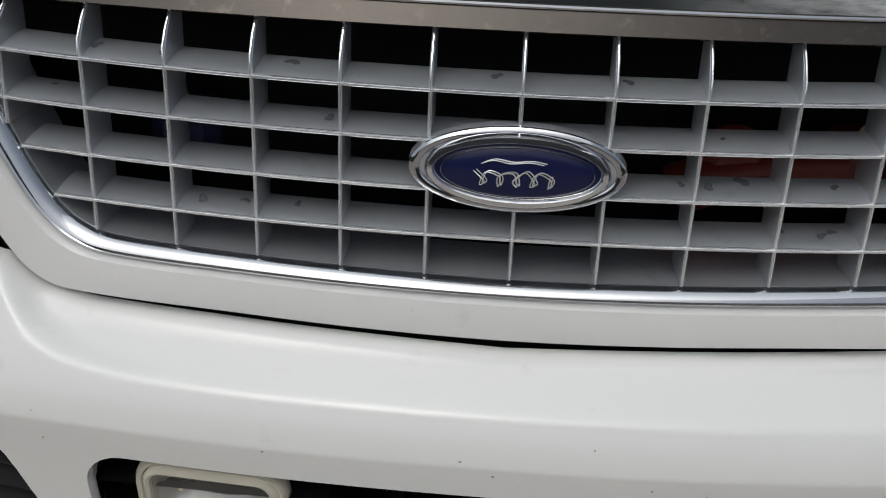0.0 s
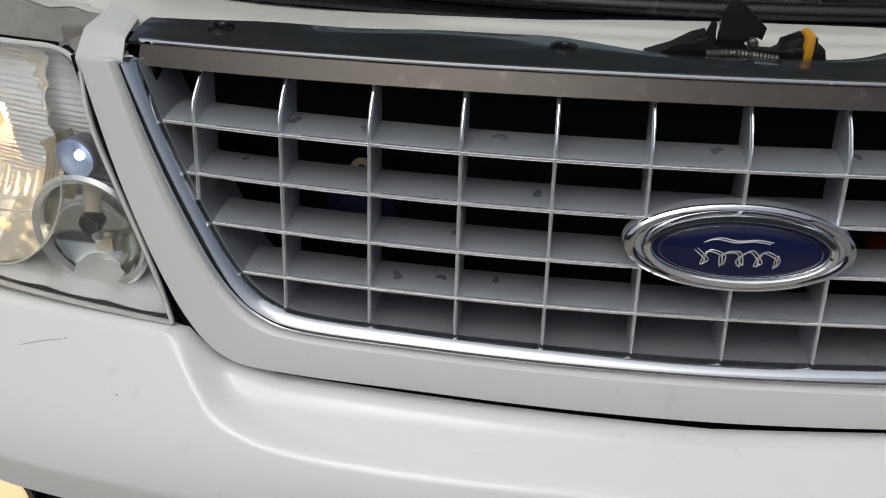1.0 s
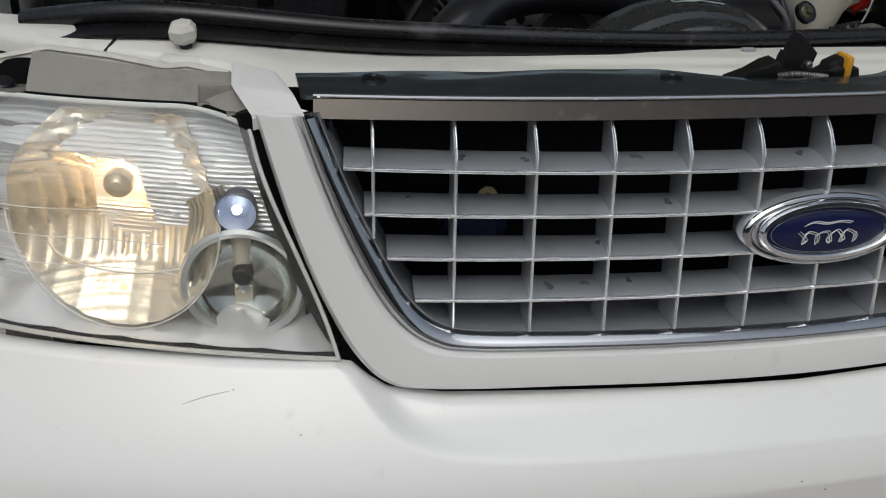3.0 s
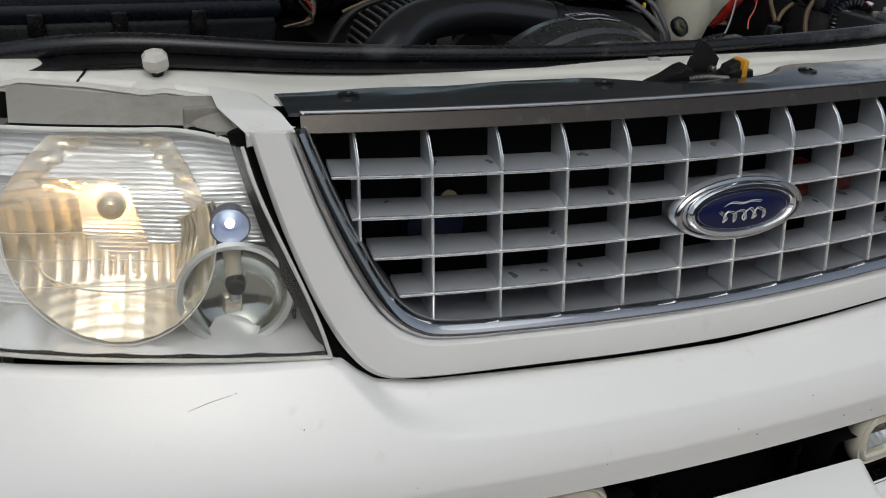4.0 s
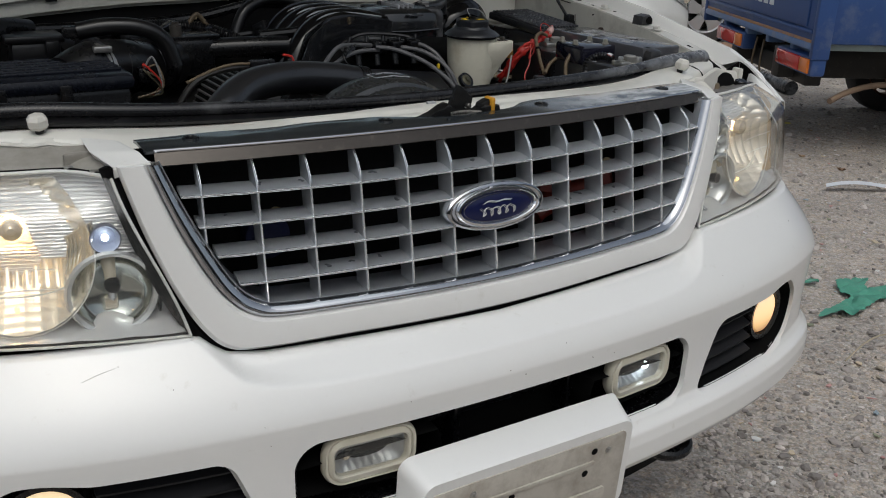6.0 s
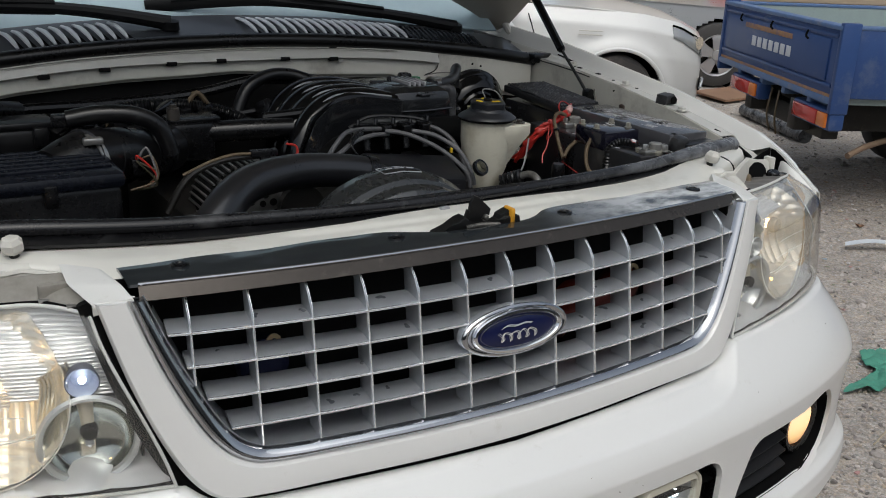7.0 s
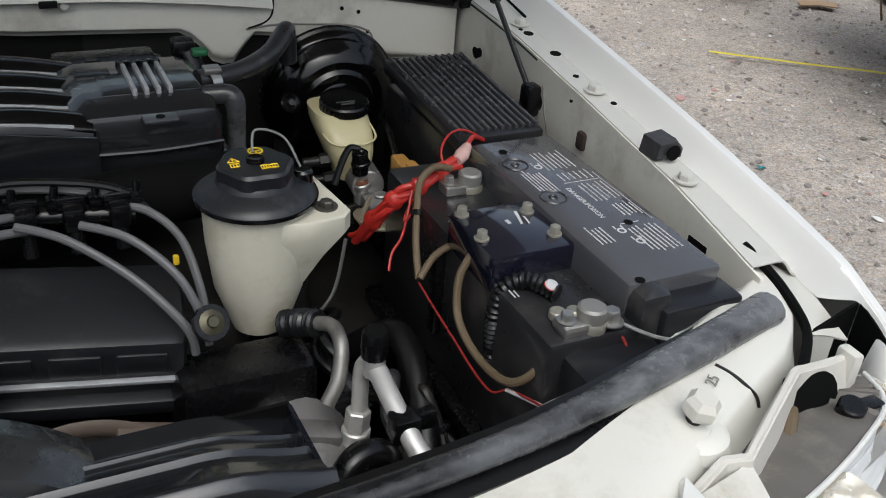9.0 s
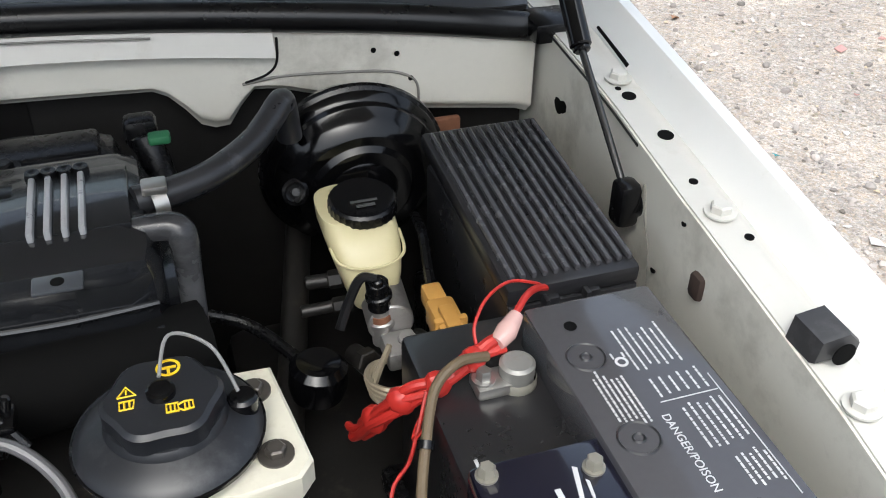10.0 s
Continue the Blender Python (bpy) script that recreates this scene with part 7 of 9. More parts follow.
# ---- engine ----
def engine():
    e = thing("engine", (0.05, 0.75, 0.56), "dusty black engine with ribbed intake and grey ignition leads", "engine")
    part("block", rbox((-0.28, 0.60, 0.56), (0.36, 1.0, 0.97), 0.03), GREASY, e, "greasy dark engine block")
    part("rear_hump", rbox((-0.26, 0.86, 0.9), (0.12, 1.02, 1.055), 0.03), VOID, e)
    pl = part("intake_box", rbox((0.213, 0.754, 1.03), (0.378, 0.935, 1.129), 0.026), INTAKE, e, "glossy black intake box")
    part("box_flange", rbox((0.205, 0.745, 1.032), (0.392, 0.95, 1.050), 0.006), INTAKE, pl)
    part("rib_pad", rbox((0.255, 0.80, 1.12), (0.362, 0.893, 1.1305), 0.003), INTAKE, pl)
    for k in range(4):
        part("intake_rib", rbox((0.2865 + 0.0125 * k, 0.795, 1.127), (0.2915 + 0.0125 * k, 0.878, 1.137), 0.0015), PALERIB, pl)
        part("intake_lug", lathe([(0, 0), (0.007, 0), (0.006, 0.006), (0.003, 0.006), (0, 0.004)], (0.289 + 0.0125 * k, 0.888, 1.1295), (0, 0, 1), 14), BLACK, pl)
    tab = part("intake_tab", join(rbox((0.288, 0.742, 1.117), (0.324, 0.768, 1.121), 0.003), rbox((0.294, 0.757, 1.08), (0.318, 0.762, 1.118), 0.002)), COWLGREY, pl)
    part("tab_hole", lathe([(0, 0), (0.005, 0), (0.005, 0.0008), (0, 0.0008)], (0.306, 0.752, 1.1208), (0, 0, 1), 14), VOID, tab)
    for k in range(2):
        part("intake_crease", tube([(0.225, 0.7525 - 0.004 * k, 1.085 - 0.022 * k), (0.30, 0.751 - 0.004 * k, 1.083 - 0.022 * k), (0.372, 0.7535 - 0.004 * k, 1.085 - 0.022 * k)], 0.0022, 6), INTAKE, pl)
    part("elbow_stub", join(rbox((0.362, 0.806, 1.114), (0.386, 0.818, 1.122), 0.002), rbox((0.36, 0.838, 1.116), (0.376, 0.848, 1.124), 0.002)), INTAKE, pl)
    part("orange_tip", cyl((0.392, 0.792, 1.082), (0.392, 0.791, 1.090), 0.0026), OCHRE, pl)
    part("rear_plenum", join(rbox((0.205, 0.93, 1.03), (0.355, 1.005, 1.108), 0.015), rbox((0.22, 0.94, 1.10), (0.34, 0.99, 1.118), 0.006)), BLACK, pl, "rear half of the intake box")
    part("plenum_boss", bolt((0.262, 0.93, 1.118), (0, 0, 1), 0.009, 0.006, 1.6), BLACK, pl)
    part("plenum_hose", tube([(0.19, 0.97, 1.08), (0.25, 1.0, 1.10), (0.31, 1.005, 1.09), (0.34, 0.99, 1.06)], 0.009, 10), RUBBER, pl)
    part("intake_slot", rbox((0.235, 0.86, 1.122), (0.275, 0.885, 1.131), 0.003), BLACK, pl)
    part("intake_elbow", tube([(0.362, 0.808, 1.117), (0.390, 0.804, 1.117), (0.397, 0.799, 1.108), (0.397, 0.796, 1.078), (0.395, 0.79, 1.0)], [0.011, 0.0125, 0.0125, 0.0105, 0.010], 14), GREYRUBBER, pl)
    for k in range(4):
        y = 0.775 + 0.052 * k
        part("intake_runner", tube([(0.235, y, 1.098), (0.16, y - 0.002, 1.112), (0.09, y - 0.012, 1.110), (0.035, y - 0.03, 1.083), (0.0, y - 0.045, 1.03), (-0.012, y - 0.05, 0.95)], [0.027, 0.028, 0.027, 0.026, 0.025, 0.025], 14, flat=0.9), GLOSSBLACK, e)
        part("runner_bead", tube([(0.22, y - 0.022, 1.118), (0.13, y - 0.022, 1.130), (0.07, y - 0.032, 1.122), (0.02, y - 0.045, 1.085), (-0.004, y - 0.06, 1.03)], 0.0026, 6), BEADGREY, e)
    def skin_of(u, v):
        x, z = table([(0, 0.24), (0.3, 0.15), (0.55, 0.08), (0.8, 0.025), (1.0, -0.005)], u), table([(0, 1.112), (0.3, 1.126), (0.55, 1.121), (0.8, 1.092), (1.0, 1.035)], u)
        return x, lerp(0.752, 0.95, v) - 0.05 * soft(0.3, 1.0, u), z
    part("manifold_skin", sheet(lambda u, v: Vector(skin_of(u, v)) - Vector((0, 0, 0.004)), 24, 8, 0.004), BLACK, e, "moulded black manifold between the runners")
    part("manifold_side", sheet(lambda u, v: Vector(skin_of(u, 0)) - Vector((-0.05 * v * soft(0.5, 1.0, u), 0.014 - 0.004 * v, 0.002 + 0.115 * v * (1 - 0.35 * soft(0.6, 1.0, u)))), 24, 8, 0.003), INTAKE, e, "smooth front face of the manifold")
    part("lower_intake", tube([(0.40, 0.765, 1.03), (0.30, 0.742, 1.035), (0.15, 0.72, 1.035), (0.03, 0.70, 1.0)], 0.034, 16), VOID, e)
    part("plenum_lip", tube([(0.21, 0.748, 1.062), (0.30, 0.744, 1.058), (0.388, 0.752, 1.052)], 0.004, 8), GLOSSBLACK, e)
    # throttle, idle valve and small tubes on the far side
    th = part("throttle_body", join(rbox((-0.26, 0.78, 1.01), (-0.15, 0.87, 1.085), 0.01), rbox((-0.235, 0.79, 1.083), (-0.135, 0.85, 1.092), 0.003)), BLACK, e)
    part("idle_valve", join(cyl((-0.225, 0.80, 1.09), (-0.225, 0.80, 1.112), 0.012), bolt((-0.225, 0.80, 1.112), (0, 0, 1), 0.008, 0.006)), DARKBOLT, th)
    part("throttle_plate", prism(rounded(0.03, 0.045, 0.008), Matrix.Translation((-0.265, 0.77, 1.06)) @ Matrix.Rotation(radians(80), 4, "X"), 0.004), ALLOY, th)
    part("inlet_tube", tube([(-0.16, 0.80, 1.062), (-0.08, 0.775, 1.066), (0.0, 0.76, 1.066)], 0.021, 14), BLACK, e)
    part("inlet_stub", tube([(-0.05, 0.79, 1.086), (0.02, 0.775, 1.092), (0.06, 0.77, 1.10)], 0.010, 10), BLACK, e)
    # harness along the firewall
    h = part("harness", tube([(-0.72, 1.0, 1.06), (-0.5, 1.01, 1.085), (-0.3, 1.03, 1.085), (-0.113, 1.04, 1.094), (0.02, 1.0, 1.125), (0.12, 0.97, 1.12), (0.2, 0.96, 1.10)], 0.011, 10), BLACK, e, "taped wiring harness")
    part("harness_tag", rbox((-0.120, 1.022, 1.092), (-0.108, 1.030, 1.101), 0.002), BRASS, h)
    part("harness_branch", tube([(-0.2, 1.02, 1.08), (-0.12, 0.96, 1.06), (0.0, 0.94, 1.07), (0.1, 0.93, 1.09)], 0.008, 8), BLACK, h)
    # hoses, plugs and loom lumps crowding the back of the engine
    part("heater_hose", tube([(-0.05, 0.95, 1.05), (-0.02, 0.96, 1.112), (0.03, 0.97, 1.136), (0.08, 0.97, 1.138), (0.13, 0.96, 1.122), (0.19, 0.95, 1.10)], 0.014, 12), RUBBER, e, "black heater hose arching behind the intake")
    part("loom_sleeve", corrugated([(-0.42, 0.94, 1.05), (-0.30, 0.955, 1.085), (-0.18, 0.95, 1.09), (-0.08, 0.94, 1.07), (0.0, 0.93, 1.03)], 0.013, 0.006), BLACK, e)
    rnd = random.Random(31)
    for k in range(16):
        x = -0.50 + 0.042 * k
        p = Vector((x, rnd.uniform(0.90, 0.99), rnd.uniform(1.03, 1.085)))
        turn = Matrix.Translation(p) @ Euler((rnd.uniform(-0.5, 0.5), rnd.uniform(-0.5, 0.5), rnd.uniform(0, 3))).to_matrix().to_4x4()
        w, d, hh = rnd.uniform(0.012, 0.024), rnd.uniform(0.010, 0.018), rnd.uniform(0.012, 0.024)
        part("loom_plug", join(rbox((-w, -d, -hh), (w, d, hh), 0.004, turn), rbox((-w * 0.6, -d * 1.25, hh * 0.2), (w * 0.6, d * 1.2, hh * 0.7), 0.003, turn)), (BLACK, GLOSSBLACK, RUBBER)[k % 3], e)
        if k % 2 == 0:
            q = p + Vector((rnd.uniform(0.05, 0.12), rnd.uniform(-0.06, 0.02), rnd.uniform(-0.04, 0.02)))
            part("loom_wire", tube([p, (p + q) / 2 + Vector((0, 0, rnd.uniform(0.015, 0.04))), q], rnd.uniform(0.003, 0.006), 8), RUBBER if k % 4 else TAN, e)
    # valve cover, rail and leads
    vc = part("valve_cover", join(rbox((0.085, 0.55, 0.93), (0.285, 0.66, 1.012), 0.012, Matrix.Translation((0.18, 0.6, 0.97)) @ Euler((radians(14), radians(5), radians(-8))).to_matrix().to_4x4() @ Matrix.Translation((-0.18, -0.6, -0.97))),
                                  rbox((0.07, 0.535, 0.925), (0.30, 0.66, 0.945), 0.004, Matrix.Translation((0.18, 0.6, 0.97)) @ Euler((radians(14), radians(5), radians(-8))).to_matrix().to_4x4() @ Matrix.Translation((-0.18, -0.6, -0.97)))), VALVEGREY, e, "dusty charcoal valve cover")
    tilt = Matrix.Translation((0.18, 0.6, 0.97)) @ Euler((radians(14), radians(5), radians(-8))).to_matrix().to_4x4() @ Matrix.Translation((-0.18, -0.6, -0.97))
    for k in range(3):
        part("cover_pad", rbox((0.105 + 0.058 * k, 0.5475, 0.972), (0.150 + 0.058 * k, 0.552, 1.000), 0.002, tilt), VALVEGREY, vc)
    part("cover_lip", rbox((0.083, 0.5445, 0.961), (0.287, 0.552, 0.966), 0.001, tilt), PALERIB, vc, "thin light grey lip")
    ra = part("fuel_rail", tube([(0.10, 0.69, 1.058), (0.16, 0.68, 1.062), (0.26, 0.665, 1.058)], 0.010, 12), BLACK, e)
    for k in range(4):
        x = 0.118 + 0.042 * k
        part("injector_plug", join(rbox((x - 0.010, 0.655 - 0.004 * k, 1.055), (x + 0.010, 0.69 - 0.004 * k, 1.080), 0.004), cyl((x, 0.66 - 0.004 * k, 1.03), (x, 0.668 - 0.004 * k, 1.06), 0.008)), BLACK, ra)
        part("plug_clip", rbox((x - 0.013, 0.668 - 0.004 * k, 1.074), (x + 0.013, 0.678 - 0.004 * k, 1.084), 0.002), GLOSSBLACK, ra)
    for k in range(5):
        x = 0.11 + 0.038 * k
        part("rail_clip", join(rbox((x - 0.006, 0.675 - 0.004 * k, 1.066), (x + 0.008, 0.70 - 0.004 * k, 1.078), 0.003), cyl((x, 0.69 - 0.004 * k, 1.07), (x + 0.004, 0.695 - 0.004 * k, 1.088), 0.004)), GLOSSBLACK, ra)
    part("injector_wire", tube([(0.10, 0.705, 1.07), (0.14, 0.70, 1.09), (0.20, 0.688, 1.09), (0.25, 0.672, 1.082), (0.275, 0.655, 1.06)], 0.004, 8), RUBBER, ra)
    part("rail_hose", tube([(0.10, 0.70, 1.06), (0.13, 0.712, 1.078), (0.19, 0.70, 1.080), (0.25, 0.685, 1.07)], 0.006, 8), WIRE, ra)
    leads = [((0.150, 0.645, 1.072), (0.19, 0.618, 1.066), (0.24, 0.575, 1.040), (0.278, 0.540, 1.000), (0.285, 0.535, 0.97)),
             ((0.205, 0.635, 1.070), (0.245, 0.610, 1.062), (0.280, 0.575, 1.035), (0.297, 0.552, 0.995), (0.300, 0.545, 0.97)),
             ((0.235, 0.660, 1.072), (0.268, 0.650, 1.068), (0.295, 0.625, 1.045), (0.304, 0.590, 1.005), (0.305, 0.575, 0.97)),
             ((0.150, 0.665, 1.072), (0.10, 0.648, 1.078), (0.055, 0.625, 1.080), (0.015, 0.59, 1.066), (-0.015, 0.565, 1.045), (-0.05, 0.56, 1.0)),
             ((0.160, 0.650, 1.064), (0.115, 0.640, 1.066), (0.07, 0.620, 1.062), (0.028, 0.585, 1.055), (-0.012, 0.562, 1.040), (-0.05, 0.555, 0.99))]
    for pts in leads:
        part("ignition_lead", tube(pts, 0.0044, 10), LEAD, e, "grey ignition lead")
    part("yellow_tag", rbox((0.284, 0.612, 1.022), (0.290, 0.618, 1.033), 0.002), YELLOW, e)
    part("small_plug", join(cyl((0.077, 0.560, 1.022), (0.079, 0.552, 1.046), 0.0085), rbox((0.064, 0.556, 1.004), (0.090, 0.585, 1.026), 0.004)), BRASSY, e)
    part("thin_pipe", tube([(0.044, 0.548, 1.030), (0.058, 0.556, 1.027), (0.072, 0.560, 1.027)], 0.0028, 8), STEEL, e, "short bright metal pipe")
    for k in range(3):
        part("plug_lead", tube([(0.070 - 0.004 * k, 0.572, 1.030 + 0.003 * k), (0.050 - 0.003 * k, 0.585, 1.050 + 0.008 * k), (0.064, 0.610, 1.066 + 0.006 * k), (0.098, 0.64, 1.072 + 0.004 * k)], 0.0018, 6), BLACK, e)
    part("vacuum_line", tube([(0.04, 0.59, 1.0), (0.02, 0.62, 1.015), (-0.03, 0.66, 1.01), (-0.08, 0.69, 0.99)], 0.005, 8), BLACK, e)
    # alternator behind the thick hose
    ac = Vector((-0.158, 0.63, 0.962))
    al = part("alternator", lathe([(0, -0.075), (0.045, -0.075), (0.062, -0.068), (0.078, -0.05), (0.083, -0.03), (0.083, 0.03), (0.07, 0.05), (0, 0.055)], ac, (0, 1, 0), 40), ALLOYDARK, e, "cast alternator with cooling slots")
    for k in range(26):
        q = 2 * math.pi * k / 26
        d = Vector((math.cos(q), 0, math.sin(q)))
        c = ac + Vector((0, -0.053, 0))
        part("slot", tube([c + d * 0.055 + Vector((0, -0.012, 0)), c + d * 0.073 + Vector((0, -0.002, 0)), c + d * 0.082 + Vector((0, 0.014, 0))], 0.0044, 6, 3), VOID, al)
    part("cage_hollow", lathe([(0.0835, -0.048), (0.0852, -0.046), (0.0852, 0.026), (0.0835, 0.028)], ac, (0, 1, 0), 40, caps=False), VOID, al)
    for k in range(44):
        q = 2 * math.pi * k / 44
        d = Vector((math.cos(q), 0, math.sin(q))) * 0.0855
        part("cage_bar", tube([ac + d + Vector((0, y, 0)) for y in (-0.052, -0.01, 0.03)], 0.0026, 5, 1), ALLOYDARK, al)
    for rad, n, rr in ((0.040, 12, 0.0068), (0.024, 7, 0.006)):
        for k in range(n):
            q = 2 * math.pi * k / n
            part("vent", lathe([(0, 0), (rr, 0), (rr, 0.001), (0, 0.001)], ac + Vector((0, -0.0755, 0)) + Vector((math.cos(q), 0, math.sin(q))) * rad, (0, -1, 0), 10), VOID, al)
    part("alternator_bracket", tube([(-0.30, 0.60, 0.97), (-0.26, 0.60, 1.03), (-0.20, 0.60, 1.055), (-0.12, 0.60, 1.058)], 0.007, 8), GREASY, al)
    part("wire_connector", join(rbox((-0.150, 0.585, 1.058), (-0.10, 0.60, 1.070), 0.002), rbox((-0.135, 0.575, 1.050), (-0.105, 0.588, 1.058), 0.002)), GREYRUBBER, al)
    part("brown_wire", tube([(-0.27, 0.60, 1.035), (-0.22, 0.595, 1.056), (-0.18, 0.595, 1.064), (-0.148, 0.592, 1.064)], 0.0028, 8), TAN, al)
    part("red_wire_loop", tube([(-0.100, 0.582, 1.056), (-0.082, 0.580, 1.052), (-0.066, 0.580, 1.060), (-0.068, 0.582, 1.074), (-0.085, 0.585, 1.078)], 0.0022, 6), RED, al)
    # belt and pulleys
    be = part("fan_pulley", lathe([(0, 0), (0.03, 0), (0.075, 0.004), (0.08, 0.012), (0.08, 0.03), (0.06, 0.034), (0, 0.02)], (0.165, 0.475, 0.885), (0, -1, 0), 40), GREASY, e, "rusty grooved pulley")
    belt = []
    for k in range(41):
        a = 2 * math.pi * k / 40
        belt.append(Vector((0.165 + 0.088 * math.cos(a), 0.46, 0.885 + 0.088 * math.sin(a))))
    part("belt", tube(belt, 0.009, 8, 1, flat=0.4), BROWN, be, "worn brown belt")
    part("belt_run", tube([(0.20, 0.46, 0.965), (0.30, 0.46, 0.93), (0.38, 0.46, 0.89)], 0.010, 8, 4, flat=0.35), BROWN, be)
    part("idler", lathe([(0, 0), (0.04, 0), (0.042, 0.02), (0, 0.024)], (-0.09, 0.52, 0.98), (0, -1, 0), 28), GREASY, be)
    part("idler_nut", bolt((-0.222, 0.465, 0.985), (0, -0.8, 0.6), 0.010, 0.010), STEEL, be)
    part("idler_boss", lathe([(0, 0), (0.022, 0), (0.024, 0.012), (0, 0.016)], (-0.222, 0.478, 0.978), (0, -0.8, 0.6), 24), GREASY, be)


INTAKE = surface("scuffed_glossy_intake", (0.010, 0.0107, 0.0125), 0.24, var=0.35, scale=14, bump=0.14, grain=150, rough_var=0.14, coat=0.7, dirt=(0.055, 0.057, 0.061), amount=0.12, dirt_scale=18)
VALVEGREY = surface("dusty_charcoal", (0.012, 0.0125, 0.0152), 0.36, var=0.3, scale=14, bump=0.08, dirt=(0.065, 0.064, 0.068), amount=0.2, dirt_scale=14)
# Arch base and patches greyed to stand in for its sky sheen.
ARCHGREY = surface("sheen_grey_shroud_arch", (0.020, 0.0215, 0.0225), 0.28, var=0.4, scale=10, bump=0.08, rough_var=0.12, coat=0.7, dirt=(0.11, 0.115, 0.117), amount=0.22, dirt_scale=12)
BLUEBLACK = surface("dusty_blue_black", (0.006, 0.0072, 0.0115), 0.26, var=0.3, scale=12, bump=0.06, dirt=(0.05, 0.048, 0.046), amount=0.1, dirt_scale=14, spec=0.3)
LEAD = surface("grey_lead", (0.10, 0.10, 0.105), 0.42, var=0.12, scale=30, bump=0.02)
# Bead colour lightened to draw the highlights along the black runners.
BEADGREY = surface("highlight_grey_bead", (0.20, 0.205, 0.215), 0.18, var=0.2, bump=0.0, coat=0.6)
ALLOYDARK = surface("dull_cast_metal", (0.19, 0.186, 0.18), 0.4, 0.7, var=0.25, scale=30, bump=0.15, grain=200)
BROWN = surface("worn_belt", (0.10, 0.075, 0.06), 0.6, var=0.3, scale=20, bump=0.1)
PIPE = surface("pale_pipe", (0.55, 0.54, 0.52), 0.4, 0.5, var=0.15, scale=25, bump=0.05, dirt=(0.15, 0.13, 0.1), amount=0.2, dirt_scale=25)
engine()


HOSEBLACK = surface("matt_black_hose", (0.011, 0.0112, 0.013), 0.3, var=0.3, scale=14, bump=0.08, grain=220, rough_var=0.08, coat=0.4)


def cooling():
    r = thing("fan_shroud", (0.0, 0.33, 0.6), "black plastic fan shroud with a thick coolant hose", "fan shroud")
    def deck(u, v):
        x = lerp(-0.52, 0.335, u)
        y = lerp(0.245, 0.405, v)
        z = 1.040 - 0.035 * soft(0.15, 0.9, v) + 0.010 * math.exp(-((v - 0.28) / 0.05) ** 2) + 0.006 * math.exp(-((v - 0.62) / 0.025) ** 2) + 0.004 * math.exp(-((v - 0.80) / 0.02) ** 2)
        return Vector((x, y, z - 0.02 * soft(0.25, 0.34, x)))
    part("deck", sheet(deck, 50, 60, 0.004), DECK, r)
    part("deck_end", sheet(lambda u, v: Vector((0.336, lerp(0.25, 0.40, u), lerp(0.80, 1.0, v) + 0.01 * (1 - u))), 6, 4, 0.004), BLUEBLACK, r)
    part("shroud_wall", sheet(lambda u, v: Vector((lerp(-0.52, 0.335, u), 0.405 + 0.01 * v, lerp(1.0, 0.65, v))), 10, 4, 0.004), VOID, r)
    def arch(u, v):
        a = radians(lerp(148, 30, u))
        prof = [(0.0, 0.300, 0.178), (0.18, 0.315, 0.190), (0.36, 0.335, 0.193), (0.46, 0.345, 0.186), (0.54, 0.350, 0.198), (0.75, 0.385, 0.206), (0.9, 0.41, 0.203), (1.0, 0.42, 0.17)]
        y, rad = table([(p, q) for p, q, s in prof], v), table([(p, s) for p, q, s in prof], v)
        return Vector((0.03 + rad * math.cos(a), y, 0.860 + rad * math.sin(a)))
    part("arch", sheet(arch, 40, 28, 0.004), ARCHGREY, r, "arched rim over the fan, its sky sheen put into the grey")
    label = part("arch_label", sheet(lambda u, v: arch(lerp(0.43, 0.60, u), lerp(0.68, 0.88, v)) + Vector((0, 0, 0.0016)), 8, 3, -0.0006), DECK, r, "raised moulded label")
    edge = [arch(lerp(0.43, 0.60, a), lerp(0.68, 0.88, b)) + Vector((0, 0, 0.0022)) for a, b in ((0, 0), (0.5, 0), (1, 0), (1, 1), (0.5, 1), (0, 1), (0, 0))]
    for p, q in zip(edge, edge[1:]):
        part("label_edge", tube([p, q], 0.0011, 6, 2), PALERIB, label)
    for a, b in ((0.14, 0.30), (0.38, 0.62), (0.70, 0.86)):
        part("label_mark", tube([arch(lerp(0.43, 0.60, a), 0.78) + Vector((0, 0, 0.0022)), arch(lerp(0.43, 0.60, b), 0.78) + Vector((0, 0, 0.0022))], 0.0022, 6, 2, flat=0.4), PALERIB, label)
    part("coolant_hose", tube([(-0.345, 0.34, 0.90), (-0.318, 0.355, 0.975), (-0.272, 0.395, 1.025), (-0.205, 0.45, 1.050), (-0.11, 0.49, 1.052), (-0.02, 0.503, 1.042), (0.035, 0.505, 1.032)], [0.031, 0.031, 0.031, 0.030, 0.030, 0.030, 0.029], 24), HOSEBLACK, r, "thick black coolant hose")
    part("hose_collar", tube([(0.03, 0.505, 1.033), (0.05, 0.506, 1.028)], 0.0315, 20, 3), BLACK, r)
    part("hose_neck", tube([(0.05, 0.508, 1.026), (0.08, 0.52, 1.01), (0.09, 0.55, 0.98)], 0.024, 16), GREASY, r)
    part("hose_edge", lathe([(0.0285, 0), (0.0305, 0.001), (0.0305, 0.003), (0.0285, 0.004), (0.0285, 0)], (0.047, 0.506, 1.029), (0.95, 0.05, -0.25), 28), PALERIB, r, "pale cut edge of the hose")
    for x in (-0.48, -0.44, -0.36):
        part("shroud_rib", rbox((x, 0.41, 0.9), (x + 0.004, 0.42, 1.005), 0.001), BLACK, r)


cooling()


